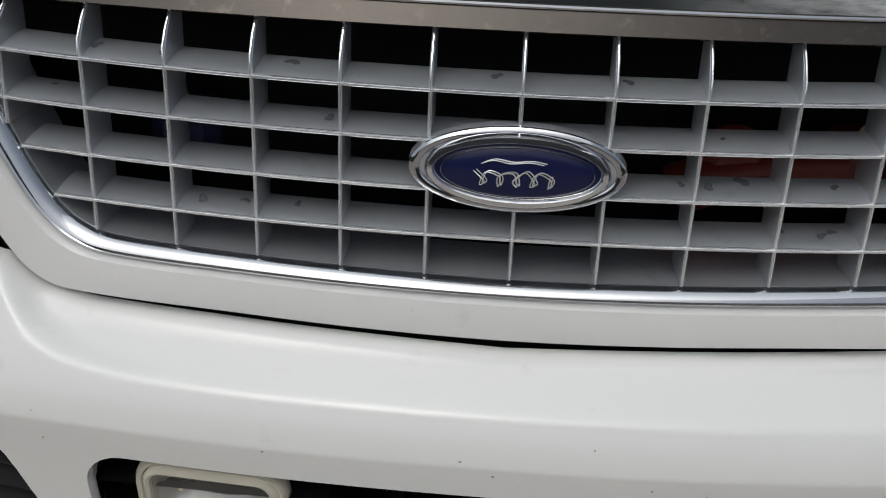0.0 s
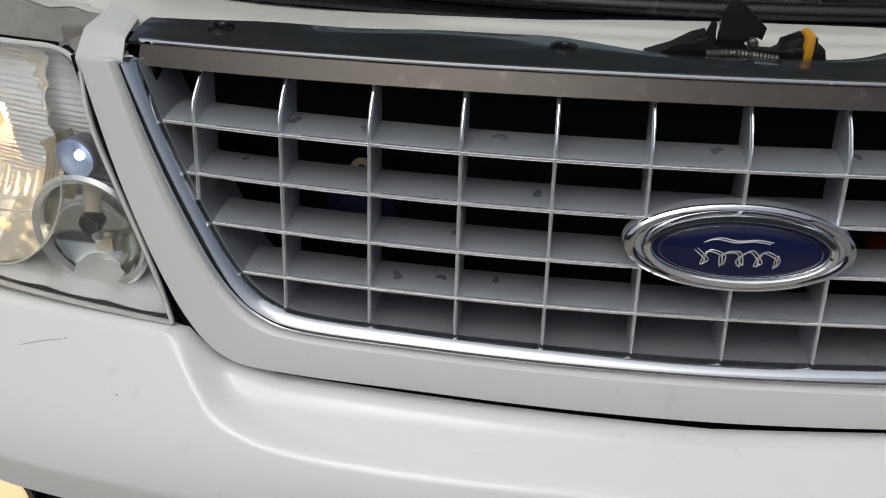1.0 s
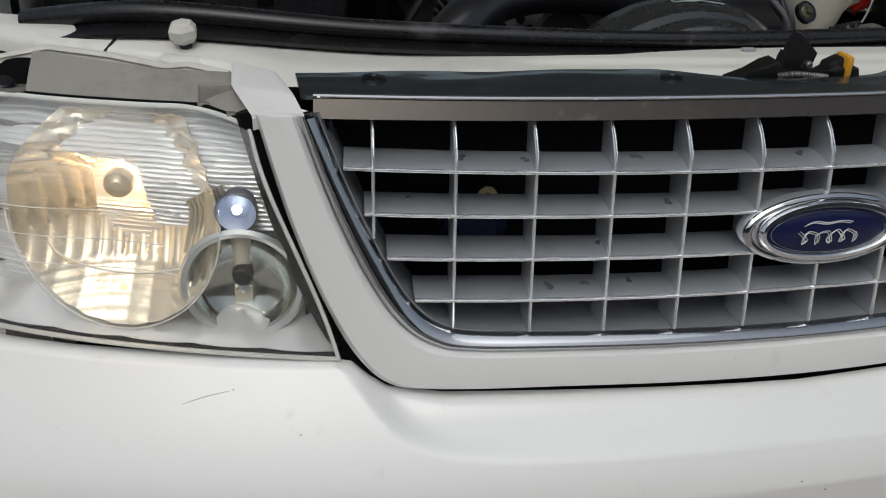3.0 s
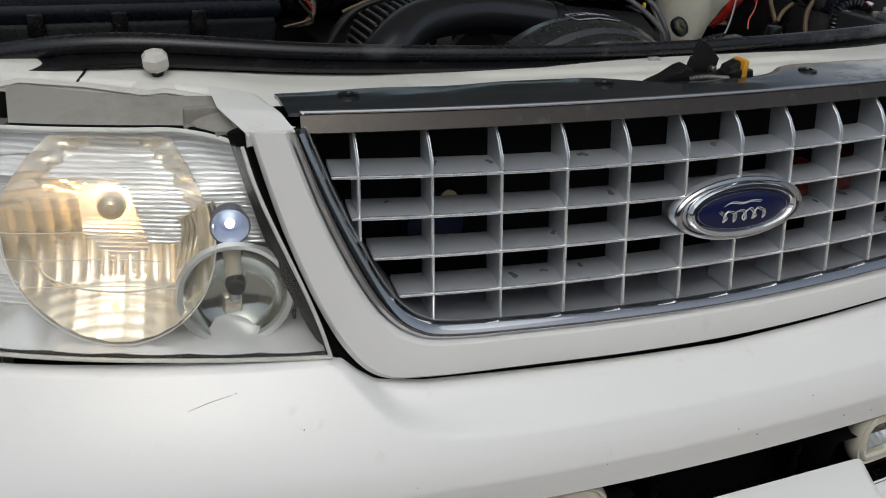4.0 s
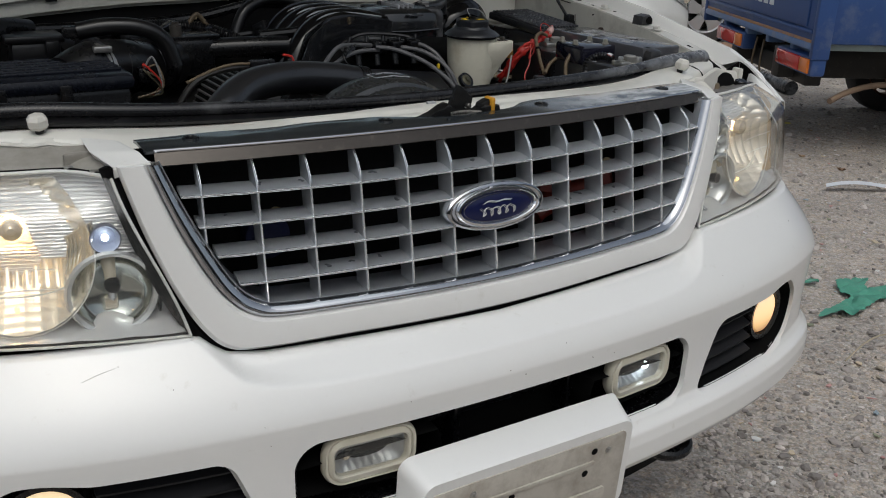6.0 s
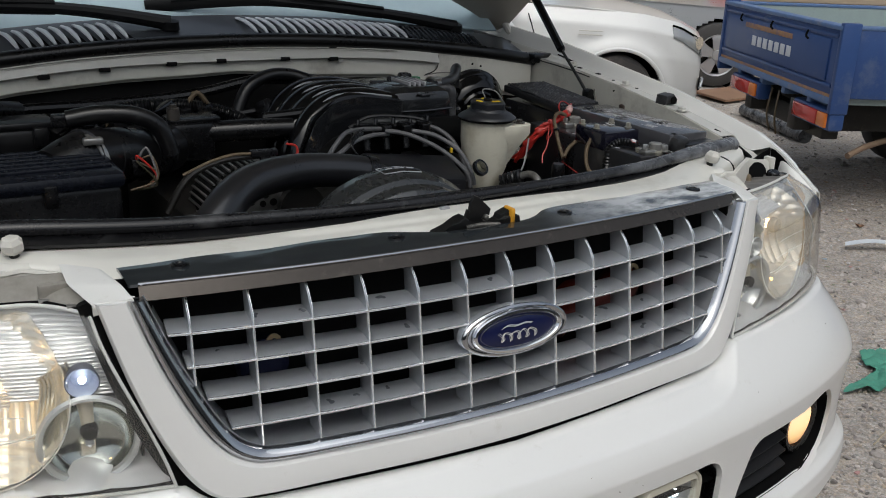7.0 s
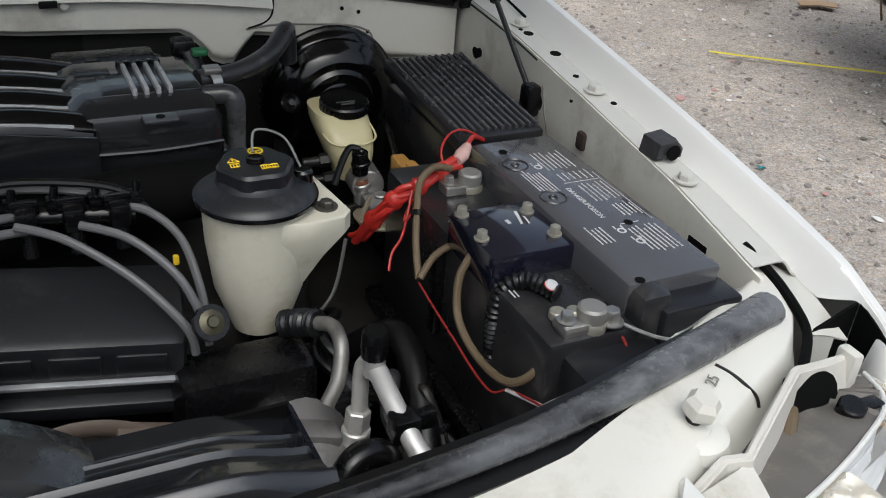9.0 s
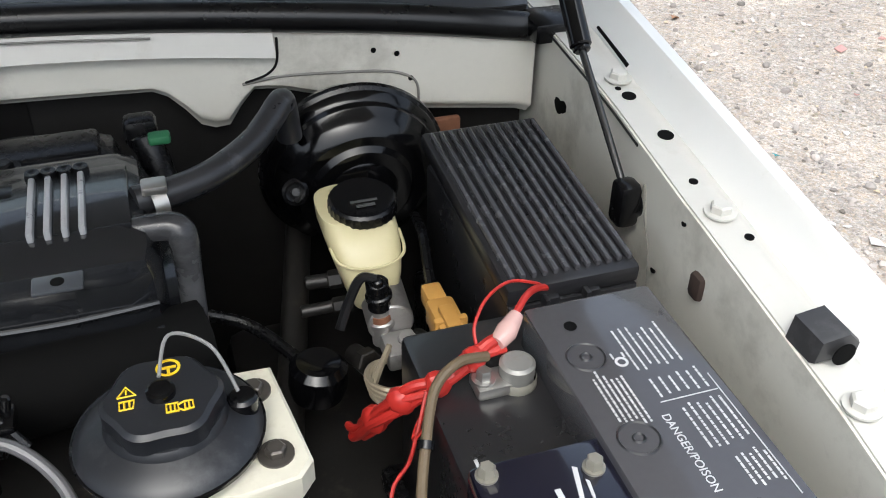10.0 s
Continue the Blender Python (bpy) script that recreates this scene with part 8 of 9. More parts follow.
def air_box():
    a = thing("air_filter_box", (-0.58, 0.58, 0.6), "black air filter box with a corrugated intake duct", "air filter")
    part("body", rbox((-0.77, 0.505, 0.62), (-0.392, 0.68, 1.055), 0.012), BLACK, a)
    part("lid", rbox((-0.775, 0.498, 1.05), (-0.386, 0.685, 1.078), 0.012), BLUEBLACK, a, "ribbed lid")
    for k in range(6):
        y = 0.535 + 0.024 * k
        part("lid_rib", rbox((-0.76, y, 1.076), (-0.40, y + 0.008, 1.084), 0.003), BLUEBLACK, a)
    for x in (-0.70, -0.60, -0.50):
        part("lid_clip", rbox((x - 0.01, 0.494, 1.03), (x + 0.01, 0.50, 1.066), 0.003), BLACK, a)
    d = part("duct", tube([(-0.47, 0.64, 1.045), (-0.42, 0.665, 1.062), (-0.36, 0.70, 1.058), (-0.30, 0.74, 1.045), (-0.24, 0.79, 1.04)], [0.046, 0.048, 0.047, 0.046, 0.044], 24), RUBBER, a, "rubber intake duct")
    for k in range(5):
        t = 0.35 + 0.13 * k
        p = Vector((-0.42, 0.665, 1.062)).lerp(Vector((-0.27, 0.765, 1.042)), (t - 0.35) / 0.52)
        part("duct_fold", lathe([(0.046, -0.004), (0.052, 0), (0.046, 0.004), (0.046, -0.004)], p, (0.8, 0.55, -0.08), 28), RUBBER, d)
    part("duct_clamp", join(lathe([(0.048, -0.007), (0.050, -0.007), (0.050, 0.007), (0.048, 0.007), (0.048, -0.007)], (-0.415, 0.667, 1.060), (0.8, 0.55, 0.1), 32), rbox((-0.424, 0.622, 1.094), (-0.392, 0.638, 1.106), 0.003)), STEEL, d, "bright steel hose clamp")
    part("breather", tube([(-0.43, 0.72, 1.12), (-0.38, 0.71, 1.128), (-0.32, 0.70, 1.124), (-0.28, 0.695, 1.10), (-0.262, 0.69, 1.05)], 0.016, 14), RUBBER, a)
    part("breather_plug", rbox((-0.455, 0.71, 1.108), (-0.42, 0.735, 1.13), 0.004), BLACK, a)
    part("resonator", join(rbox((-0.535, 0.80, 1.02), (-0.445, 0.87, 1.092), 0.010), rbox((-0.545, 0.795, 1.090), (-0.438, 0.875, 1.104), 0.004), rbox((-0.475, 0.785, 1.06), (-0.45, 0.80, 1.095), 0.004)), RUBBER, a, "black relay box")
    part("coil_of_hose", tube([(-0.60, 0.78, 1.0), (-0.58, 0.82, 1.08), (-0.54, 0.88, 1.11), (-0.48, 0.93, 1.10)], 0.018, 12), RUBBER, a)
    w = part("sensor_plug", rbox((-0.345, 0.64, 1.03), (-0.32, 0.66, 1.06), 0.004), BLACK, a)
    rnd = random.Random(3)
    for mm in (RED, TAN, BRASSY, TAN, WIRE):
        p = Vector((-0.335, 0.645, 1.055))
        part("plug_wire", tube([p, p + Vector((rnd.uniform(-0.01, 0.03), -0.01, rnd.uniform(-0.01, 0.03))), p + Vector((0.03, -0.01, -0.02 - rnd.random() * 0.02)), p + Vector((rnd.uniform(-0.02, 0.02), 0, -0.05))], 0.002, 6), mm, w)
    part("strut_tower", lathe([(0, 0), (0.09, 0), (0.10, -0.06), (0.11, -0.3)], (-0.66, 0.86, 1.02), (0, 0, 1), 28), DEEPBLACK, a)


air_box()


def pipes():
    a = thing("cooling_pipes", (0.43, 0.42, 0.6), "pale metal air-conditioning pipes with a black cap", "pipe")
    part("riser", tube([(0.412, 0.450, 0.86), (0.419, 0.452, 0.92), (0.423, 0.458, 0.968), (0.427, 0.452, 0.984), (0.429, 0.444, 0.982)], 0.0082, 12), PIPE, a)
    part("riser_nut", join(cyl((0.417, 0.452, 0.905), (0.419, 0.452, 0.928), 0.0125, seg=6), cyl((0.416, 0.452, 0.888), (0.417, 0.452, 0.905), 0.0145)), PIPE, a)
    part("return_pipe", tube([(0.429, 0.446, 0.985), (0.430, 0.425, 0.980), (0.431, 0.400, 0.972), (0.437, 0.356, 0.952), (0.453, 0.332, 0.932), (0.48, 0.30, 0.90)], 0.0098, 12), PIPE, a)
    part("service_port", cyl((0.429, 0.442, 0.975), (0.428, 0.441, 1.000), 0.0105), PIPE, a)
    part("port_cap", lathe([(0, 0), (0.0125, 0), (0.0132, 0.01), (0.0125, 0.024), (0.011, 0.028), (0, 0.028)], (0.428, 0.441, 0.998), (0, 0, 1), 24, wob=lambda q, hh: 1 + 0.02 * math.cos(16 * q)), BLACK, a, "black valve cap")
    part("pipe_clamp", join(rbox((0.420, 0.368, 0.948), (0.447, 0.392, 0.975), 0.004), rbox((0.445, 0.374, 0.955), (0.464, 0.386, 0.975), 0.003)), BLACK, a)
    part("heater_elbow", tube([(0.400, 0.532, 0.980), (0.411, 0.508, 0.990), (0.411, 0.482, 0.984), (0.402, 0.464, 0.960), (0.388, 0.456, 0.940)], 0.0075, 12), DULLPIPE, a)
    part("heater_hose", corrugated([(0.378, 0.56, 0.965), (0.392, 0.545, 0.974), (0.403, 0.526, 0.983)], 0.0135, 0.006), RUBBER, a)
    part("compressor", lathe([(0, -0.06), (0.045, -0.06), (0.052, -0.05), (0.055, 0.0), (0.052, 0.05), (0.03, 0.07), (0, 0.07)], (0.36, 0.46, 0.86), (0.3, 1, 0.1), 32), ALLOY, a, "oily cast compressor")
    part("bracket_arm", join(rbox((0.30, 0.44, 0.90), (0.40, 0.47, 0.925), 0.005, Matrix.Translation((0.35, 0.455, 0.91)) @ Matrix.Rotation(radians(20), 4, "Y") @ Matrix.Translation((-0.35, -0.455, -0.91))), rbox((0.33, 0.40, 0.87), (0.36, 0.48, 0.90), 0.006)), ALLOY, a)
    part("rusty_bracket", join(rbox((0.385, 0.355, 0.88), (0.435, 0.375, 0.93), 0.004), rbox((0.372, 0.33, 0.90), (0.40, 0.37, 0.915), 0.003)), RUST, a)
    part("black_duct", tube([(0.35, 0.345, 0.92), (0.38, 0.36, 0.955), (0.41, 0.365, 0.945), (0.42, 0.36, 0.90)], 0.014, 12), BLACK, a)
    part("dark_cover", rbox((0.26, 0.50, 0.80), (0.40, 0.57, 0.955), 0.02), BLACK, a)
    part("lower_hose", tube([(0.46, 0.62, 0.86), (0.50, 0.55, 0.93), (0.49, 0.46, 0.90), (0.46, 0.36, 0.84)], 0.016, 12), RUBBER, a)
    rnd = random.Random(17)
    for k in range(7):
        p = Vector((rnd.uniform(0.40, 0.50), rnd.uniform(0.46, 0.70), rnd.uniform(0.84, 0.90)))
        q = p + Vector((rnd.uniform(-0.03, 0.05), rnd.uniform(-0.16, -0.08), rnd.uniform(-0.04, 0.02)))
        part("loose_hose", tube([p, p.lerp(q, 0.35) + Vector((rnd.uniform(-0.02, 0.02), 0, rnd.uniform(0.02, 0.05))), p.lerp(q, 0.7) + Vector((rnd.uniform(-0.02, 0.02), 0, 0.02)), q], rnd.uniform(0.004, 0.010), 10), (RUBBER, HOSEGREY, GREASY)[k % 3], a)
    for k in range(6):
        p = Vector((rnd.uniform(0.41, 0.51), rnd.uniform(0.44, 0.72), rnd.uniform(0.85, 0.90)))
        turn = Matrix.Translation(p) @ Euler((rnd.uniform(-0.5, 0.5), rnd.uniform(-0.5, 0.5), rnd.uniform(0, 3))).to_matrix().to_4x4()
        part("connector", join(rbox((-0.012, -0.009, -0.014), (0.012, 0.009, 0.014), 0.003, turn), rbox((-0.007, -0.012, 0.002), (0.007, 0.012, 0.010), 0.002, turn)), (BLACK, GREYRUBBER)[k % 2], a)
    part("teal_tag", rbox((0.445, 0.325, 0.90), (0.46, 0.335, 0.915), 0.002), TEAL, a)


DULLPIPE = surface("grimy_pipe", (0.26, 0.25, 0.235), 0.45, 0.6, var=0.3, scale=25, bump=0.1, dirt=(0.05, 0.045, 0.04), amount=0.4, dirt_scale=30)
RUST = surface("rusty_steel", (0.16, 0.075, 0.04), 0.7, 0.3, var=0.4, scale=30, bump=0.2, dirt=(0.05, 0.04, 0.035), amount=0.3, dirt_scale=25)
TEAL = surface("teal_plastic", (0.02, 0.22, 0.25), 0.5, var=0.1, bump=0.0)
pipes()


def cables():
    c = thing("battery_cables", (0.56, 0.5, 0.9), "red and tan battery cables with taped joints", "cable")
    spine = curve_points([(0.500, 0.690, 0.965), (0.506, 0.672, 0.985), (0.516, 0.652, 1.020), (0.535, 0.637, 1.048), (0.562, 0.632, 1.062), (0.590, 0.638, 1.074), (0.606, 0.641, 1.078)], 6)
    for k in range(4):
        rr = (0.0042, 0.0036, 0.0048, 0.0030)[k]
        strand = []
        for i, q in enumerate(spine[2 * k:]):
            f = i / len(spine)
            a, off = 5.2 * f + 1.57 * k + 0.5 * math.sin(9 * f + k), 0.0062 * (1 - 0.5 * f) + 0.002 * math.sin(14 * f + 2 * k)
            strand.append(Vector(q) + Vector((off * math.cos(a), 0.4 * off * math.sin(a), off * math.sin(a))))
        part("red_cable", tube(strand, rr, 10, 2), RED, c, "thick red cable")
    for i in (9, 15, 21, 27):
        part("tape_wrap", tube([Vector(q) for q in spine[i:i + 4]], [0.006, 0.0092, 0.0088, 0.006], 10, 3, flat=1.3), RED, c, "wrinkled red tape")
    part("red_strap", tube([(0.600, 0.640, 1.082), (0.622, 0.656, 1.088), (0.638, 0.672, 1.090), (0.655, 0.690, 1.080), (0.672, 0.70, 1.070)], 0.0030, 8), RED, c)
    part("red_loop", tube([(0.588, 0.642, 1.076), (0.590, 0.654, 1.088), (0.606, 0.672, 1.096), (0.630, 0.688, 1.094), (0.655, 0.695, 1.082), (0.668, 0.70, 1.07)], 0.0014, 6), RED, c)
    part("red_thin", tube([(0.545, 0.628, 1.058), (0.533, 0.612, 1.035), (0.524, 0.604, 1.015), (0.512, 0.600, 1.0), (0.505, 0.59, 0.985)], 0.0016, 6), RED, c)
    part("red_thin", tube([(0.552, 0.628, 1.062), (0.540, 0.610, 1.045), (0.530, 0.612, 1.03), (0.538, 0.622, 1.038), (0.55, 0.625, 1.055)], 0.0014, 6), RED, c)
    part("clear_tape", tube([(0.602, 0.638, 1.081), (0.612, 0.645, 1.084), (0.624, 0.656, 1.088)], [0.006, 0.0085, 0.0055], 12, 3), CLEARTAPE, c)
    part("tan_cable", tube([(0.592, 0.632, 1.076), (0.567, 0.624, 1.084), (0.546, 0.612, 1.075), (0.530, 0.582, 1.055), (0.519, 0.556, 1.032), (0.512, 0.530, 1.010)], 0.0039, 10), TAN, c, "tan taped cable")
    part("cable_band", lathe([(0.0055, -0.003), (0.0062, -0.003), (0.0062, 0.003), (0.0055, 0.003), (0.0055, -0.003)], (0.530, 0.582, 1.055), (0.3, 0.7, 0.5), 12), BLACK, c)
    part("tan_cable", tube([(0.512, 0.528, 1.012), (0.53, 0.535, 1.03), (0.548, 0.53, 1.045)], 0.0039, 10), TAN, c)
    part("tan_cable", tube([(0.545, 0.485, 1.058), (0.532, 0.482, 1.035), (0.526, 0.465, 1.0), (0.526, 0.42, 0.985), (0.530, 0.37, 0.992), (0.548, 0.355, 1.012), (0.575, 0.372, 1.04), (0.594, 0.372, 1.052), (0.606, 0.352, 1.058)], 0.0042, 10), TAN, c)
    part("corrugated_sleeve", corrugated([(0.588, 0.395, 1.060), (0.574, 0.420, 1.062), (0.556, 0.432, 1.052), (0.546, 0.432, 1.025), (0.549, 0.434, 0.97)], 0.0082, 0.006), RUBBER, c, "black corrugated sleeve")
    part("red_wire", tube([(0.516, 0.538, 1.0), (0.52, 0.47, 0.982), (0.521, 0.39, 0.972), (0.532, 0.365, 0.985), (0.543, 0.303, 1.0), (0.55, 0.28, 0.99)], 0.0013, 6), DARKRED, c)
    part("red_wire", tube([(0.618, 0.345, 1.055), (0.628, 0.315, 1.02), (0.632, 0.300, 0.99)], 0.0013, 6), DARKRED, c)
    part("white_wire", tube([(0.528, 0.368, 0.985), (0.545, 0.33, 0.99), (0.56, 0.295, 1.0)], 0.002, 6), PIPE, c)
    part("white_wire", tube([(0.614, 0.348, 1.058), (0.645, 0.318, 1.05), (0.69, 0.300, 1.045)], 0.0018, 6), WIRE, c)
    part("grey_wire", tube([(0.46, 0.27, 1.02), (0.50, 0.285, 1.03), (0.54, 0.29, 1.035)], 0.0035, 8), WIRE, c)
    part("ochre_plug", join(rbox((0.588, 0.712, 0.995), (0.614, 0.772, 1.022), 0.005), rbox((0.591, 0.77, 1.0), (0.610, 0.796, 1.020), 0.004), rbox((0.594, 0.725, 1.020), (0.608, 0.755, 1.027), 0.003), rbox((0.586, 0.735, 1.0), (0.616, 0.742, 1.024), 0.002)), OCHRE, c, "ochre plastic connector")
    part("plug_lead", tube([(0.602, 0.794, 1.012), (0.606, 0.82, 1.022), (0.612, 0.855, 1.03), (0.618, 0.90, 1.02)], 0.005, 8), BLACK, c)
    part("relay", rbox((0.56, 0.56, 0.90), (0.60, 0.62, 1.02), 0.006), BLACK, c)
    part("label_stick", join(rbox((0.535, 0.535, 0.93), (0.545, 0.55, 1.03), 0.002)), BLACK, c)


DARKRED = surface("dull_red_wire", (0.22, 0.015, 0.012), 0.5, var=0.2, scale=30, bump=0.02)
CLEARTAPE = surface("clear_tape", (0.55, 0.35, 0.32), 0.2, var=0.2, scale=30, bump=0.2)
cables()
STOPGREY = surface("dusty_rubber_block", (0.03, 0.03, 0.032), 0.45, var=0.3, scale=20, bump=0.08, dirt=(0.10, 0.10, 0.10), amount=0.25, dirt_scale=20)
for sgn in (-1, 1):
    part("wing_stop", join(prism([(-0.018, 0), (0.018, 0), (0.019, 0.012), (0.008, 0.023), (-0.015, 0.020)], Matrix.Translation((sgn * 0.806, 0.56, 1.104)) @ Matrix.Rotation(radians(90), 4, "X"), 0.032, 0.005)), STOPGREY, suv, "black rubber block on the wing flange")


for sgn in (-1, 1):
    part("stop_hole", lathe([(0, 0), (0.009, 0), (0.009, 0.001), (0, 0.001)], (sgn * 0.806, 0.5235, 1.115), (0, -1, 0), 16), VOID, suv)


def tray():
    part("battery_tray", join(rbox((0.53, 0.28, 0.86), (0.78, 0.72, 0.882), 0.006), rbox((0.54, 0.30, 0.555), (0.77, 0.70, 0.862), 0.01)), BLACK, suv, "black battery tray")
    part("fuse_bracket", rbox((0.62, 0.71, 0.555), (0.735, 0.92, 0.942), 0.01), BLACK, suv)


tray()


def road_wheel(at, r, w, axis, owner, rim_mat):
    at, axis = Vector(at), Vector(axis)
    t = part("tyre", lathe([(r * 0.66, -w / 2), (r * 0.9, -w / 2), (r * 0.975, -w * 0.42), (r, -w * 0.3), (r, w * 0.3), (r * 0.975, w * 0.42), (r * 0.9, w / 2), (r * 0.66, w / 2), (r * 0.62, w * 0.3), (r * 0.62, -w * 0.3), (r * 0.66, -w / 2)], at, axis, 48), TYRE, owner, "dusty black tyre")
    rim = part("rim", lathe([(r * 0.67, w * 0.46), (r * 0.64, w * 0.48), (r * 0.60, w * 0.40), (r * 0.58, -w * 0.3), (r * 0.64, -w * 0.4)], at, axis, 40, caps=False), rim_mat, t, "silver alloy rim")
    m = Matrix.Translation(at) @ frame_of(axis)
    for k in range(5):
        part("spoke", prism([(0.02, -r * 0.13), (r * 0.33, -r * 0.16), (r * 0.50, -r * 0.19), (r * 0.63, -r * 0.29), (r * 0.63, r * 0.29), (r * 0.50, r * 0.19), (r * 0.33, r * 0.16), (0.02, r * 0.13)], m @ Matrix.Rotation(2 * math.pi * (k + 0.25) / 5, 4, "Z") @ Matrix.Translation((0, 0, w * 0.30)), w * 0.12, 0.006), rim_mat, t)
    part("hub", lathe([(0, 0), (r * 0.17, 0), (r * 0.15, w * 0.06), (0, w * 0.07)], at + axis.normalized() * w * 0.42, axis, 24), rim_mat, t)
    part("brake_disc", lathe([(0, 0), (r * 0.5, 0), (r * 0.5, 0.01), (0, 0.01)], at, axis, 28), GREASY, t)
    for k in range(5):
        a = 2 * math.pi * (k + 0.75) / 5
        part("wheel_nut", bolt(m @ Vector((r * 0.22 * math.cos(a), r * 0.22 * math.sin(a), w * 0.42)), axis, 0.009, 0.012), STEEL, t)
    return t


TYRE = surface("dusty_tyre", (0.055, 0.052, 0.05), 0.8, var=0.25, scale=10, bump=0.1, dirt=(0.16, 0.14, 0.12), amount=0.25, dirt_scale=6)
RIM = surface("silver_rim", (0.55, 0.55, 0.56), 0.35, 0.7, var=0.08, scale=10, bump=0.02)
for x in (-0.80, 0.80):
    for y in (0.96, 3.85):
        road_wheel((x, y, 0.375), 0.375, 0.24, (1 if x > 0 else -1, 0, 0), suv, RIM)


def cabin():
    """Rear of the car: roof, pillars, side glass and tail."""
    def roofline(y):
        return table([(1.85, 1.715), (2.3, 1.765), (3.2, 1.775), (4.2, 1.74), (4.55, 1.70)], y)
    roof = part("roof", sheet(lambda u, v: Vector((lerp(-0.74, 0.74, u), lerp(1.84, 4.55, v), roofline(lerp(1.84, 4.55, v)) - 0.06 * (2 * u - 1) ** 4)), 16, 16, 0.02), PAINT, suv, "white roof")
    for sgn in (-1, 1):
        for (y0, y1, w) in ((1.26, 1.86, 0.05), (2.42, 2.46, 0.06), (3.42, 3.46, 0.06), (4.52, 4.46, 0.09)):
            part("pillar", tube([(sgn * 0.885, y0, 1.16), (sgn * 0.80, lerp(y0, y1, 0.6), 1.48), (sgn * 0.735, y1, 1.69)], w * 0.6, 10), PAINT, roof)
        for (a0, a1, b0, b1) in ((1.40, 1.95, 2.40, 2.42), (2.50, 2.52, 3.38, 3.40), (3.48, 3.50, 4.46, 4.38)):
            part("side_glass", sheet(lambda u, v: Vector((sgn * lerp(0.885, 0.745, v), lerp(lerp(a0, b0, u), lerp(a1, b1, u), v), lerp(1.17, 1.68, v))), 6, 6, 0.005), SIDEGLASS, roof)
    part("tail", sheet(lambda u, v: Vector((lerp(-0.88, 0.88, u) * (1 - 0.16 * max(v - 0.55, 0) / 0.45), 4.62 - 0.10 * max(v - 0.55, 0), lerp(0.42, 1.70, v))), 12, 12, 0.012), PAINT, roof)
    part("inner_floor", sheet(lambda u, v: Vector((lerp(-0.86, 0.86, u), lerp(1.25, 4.6, v), 0.42)), 4, 4, 0.02), VOID, roof)


SIDEGLASS = surface("dark_side_glass", (0.03, 0.034, 0.038), 0.08, var=0.1, bump=0.0, coat=0.4)
cabin()


# ---- the yard round the car ----
def local(at, heading):
    h = Vector(heading).normalized()
    return Matrix(((h.x, -h.y, 0, at[0]), (h.y, h.x, 0, at[1]), (0, 0, 1, 0), (0, 0, 0, 1)))


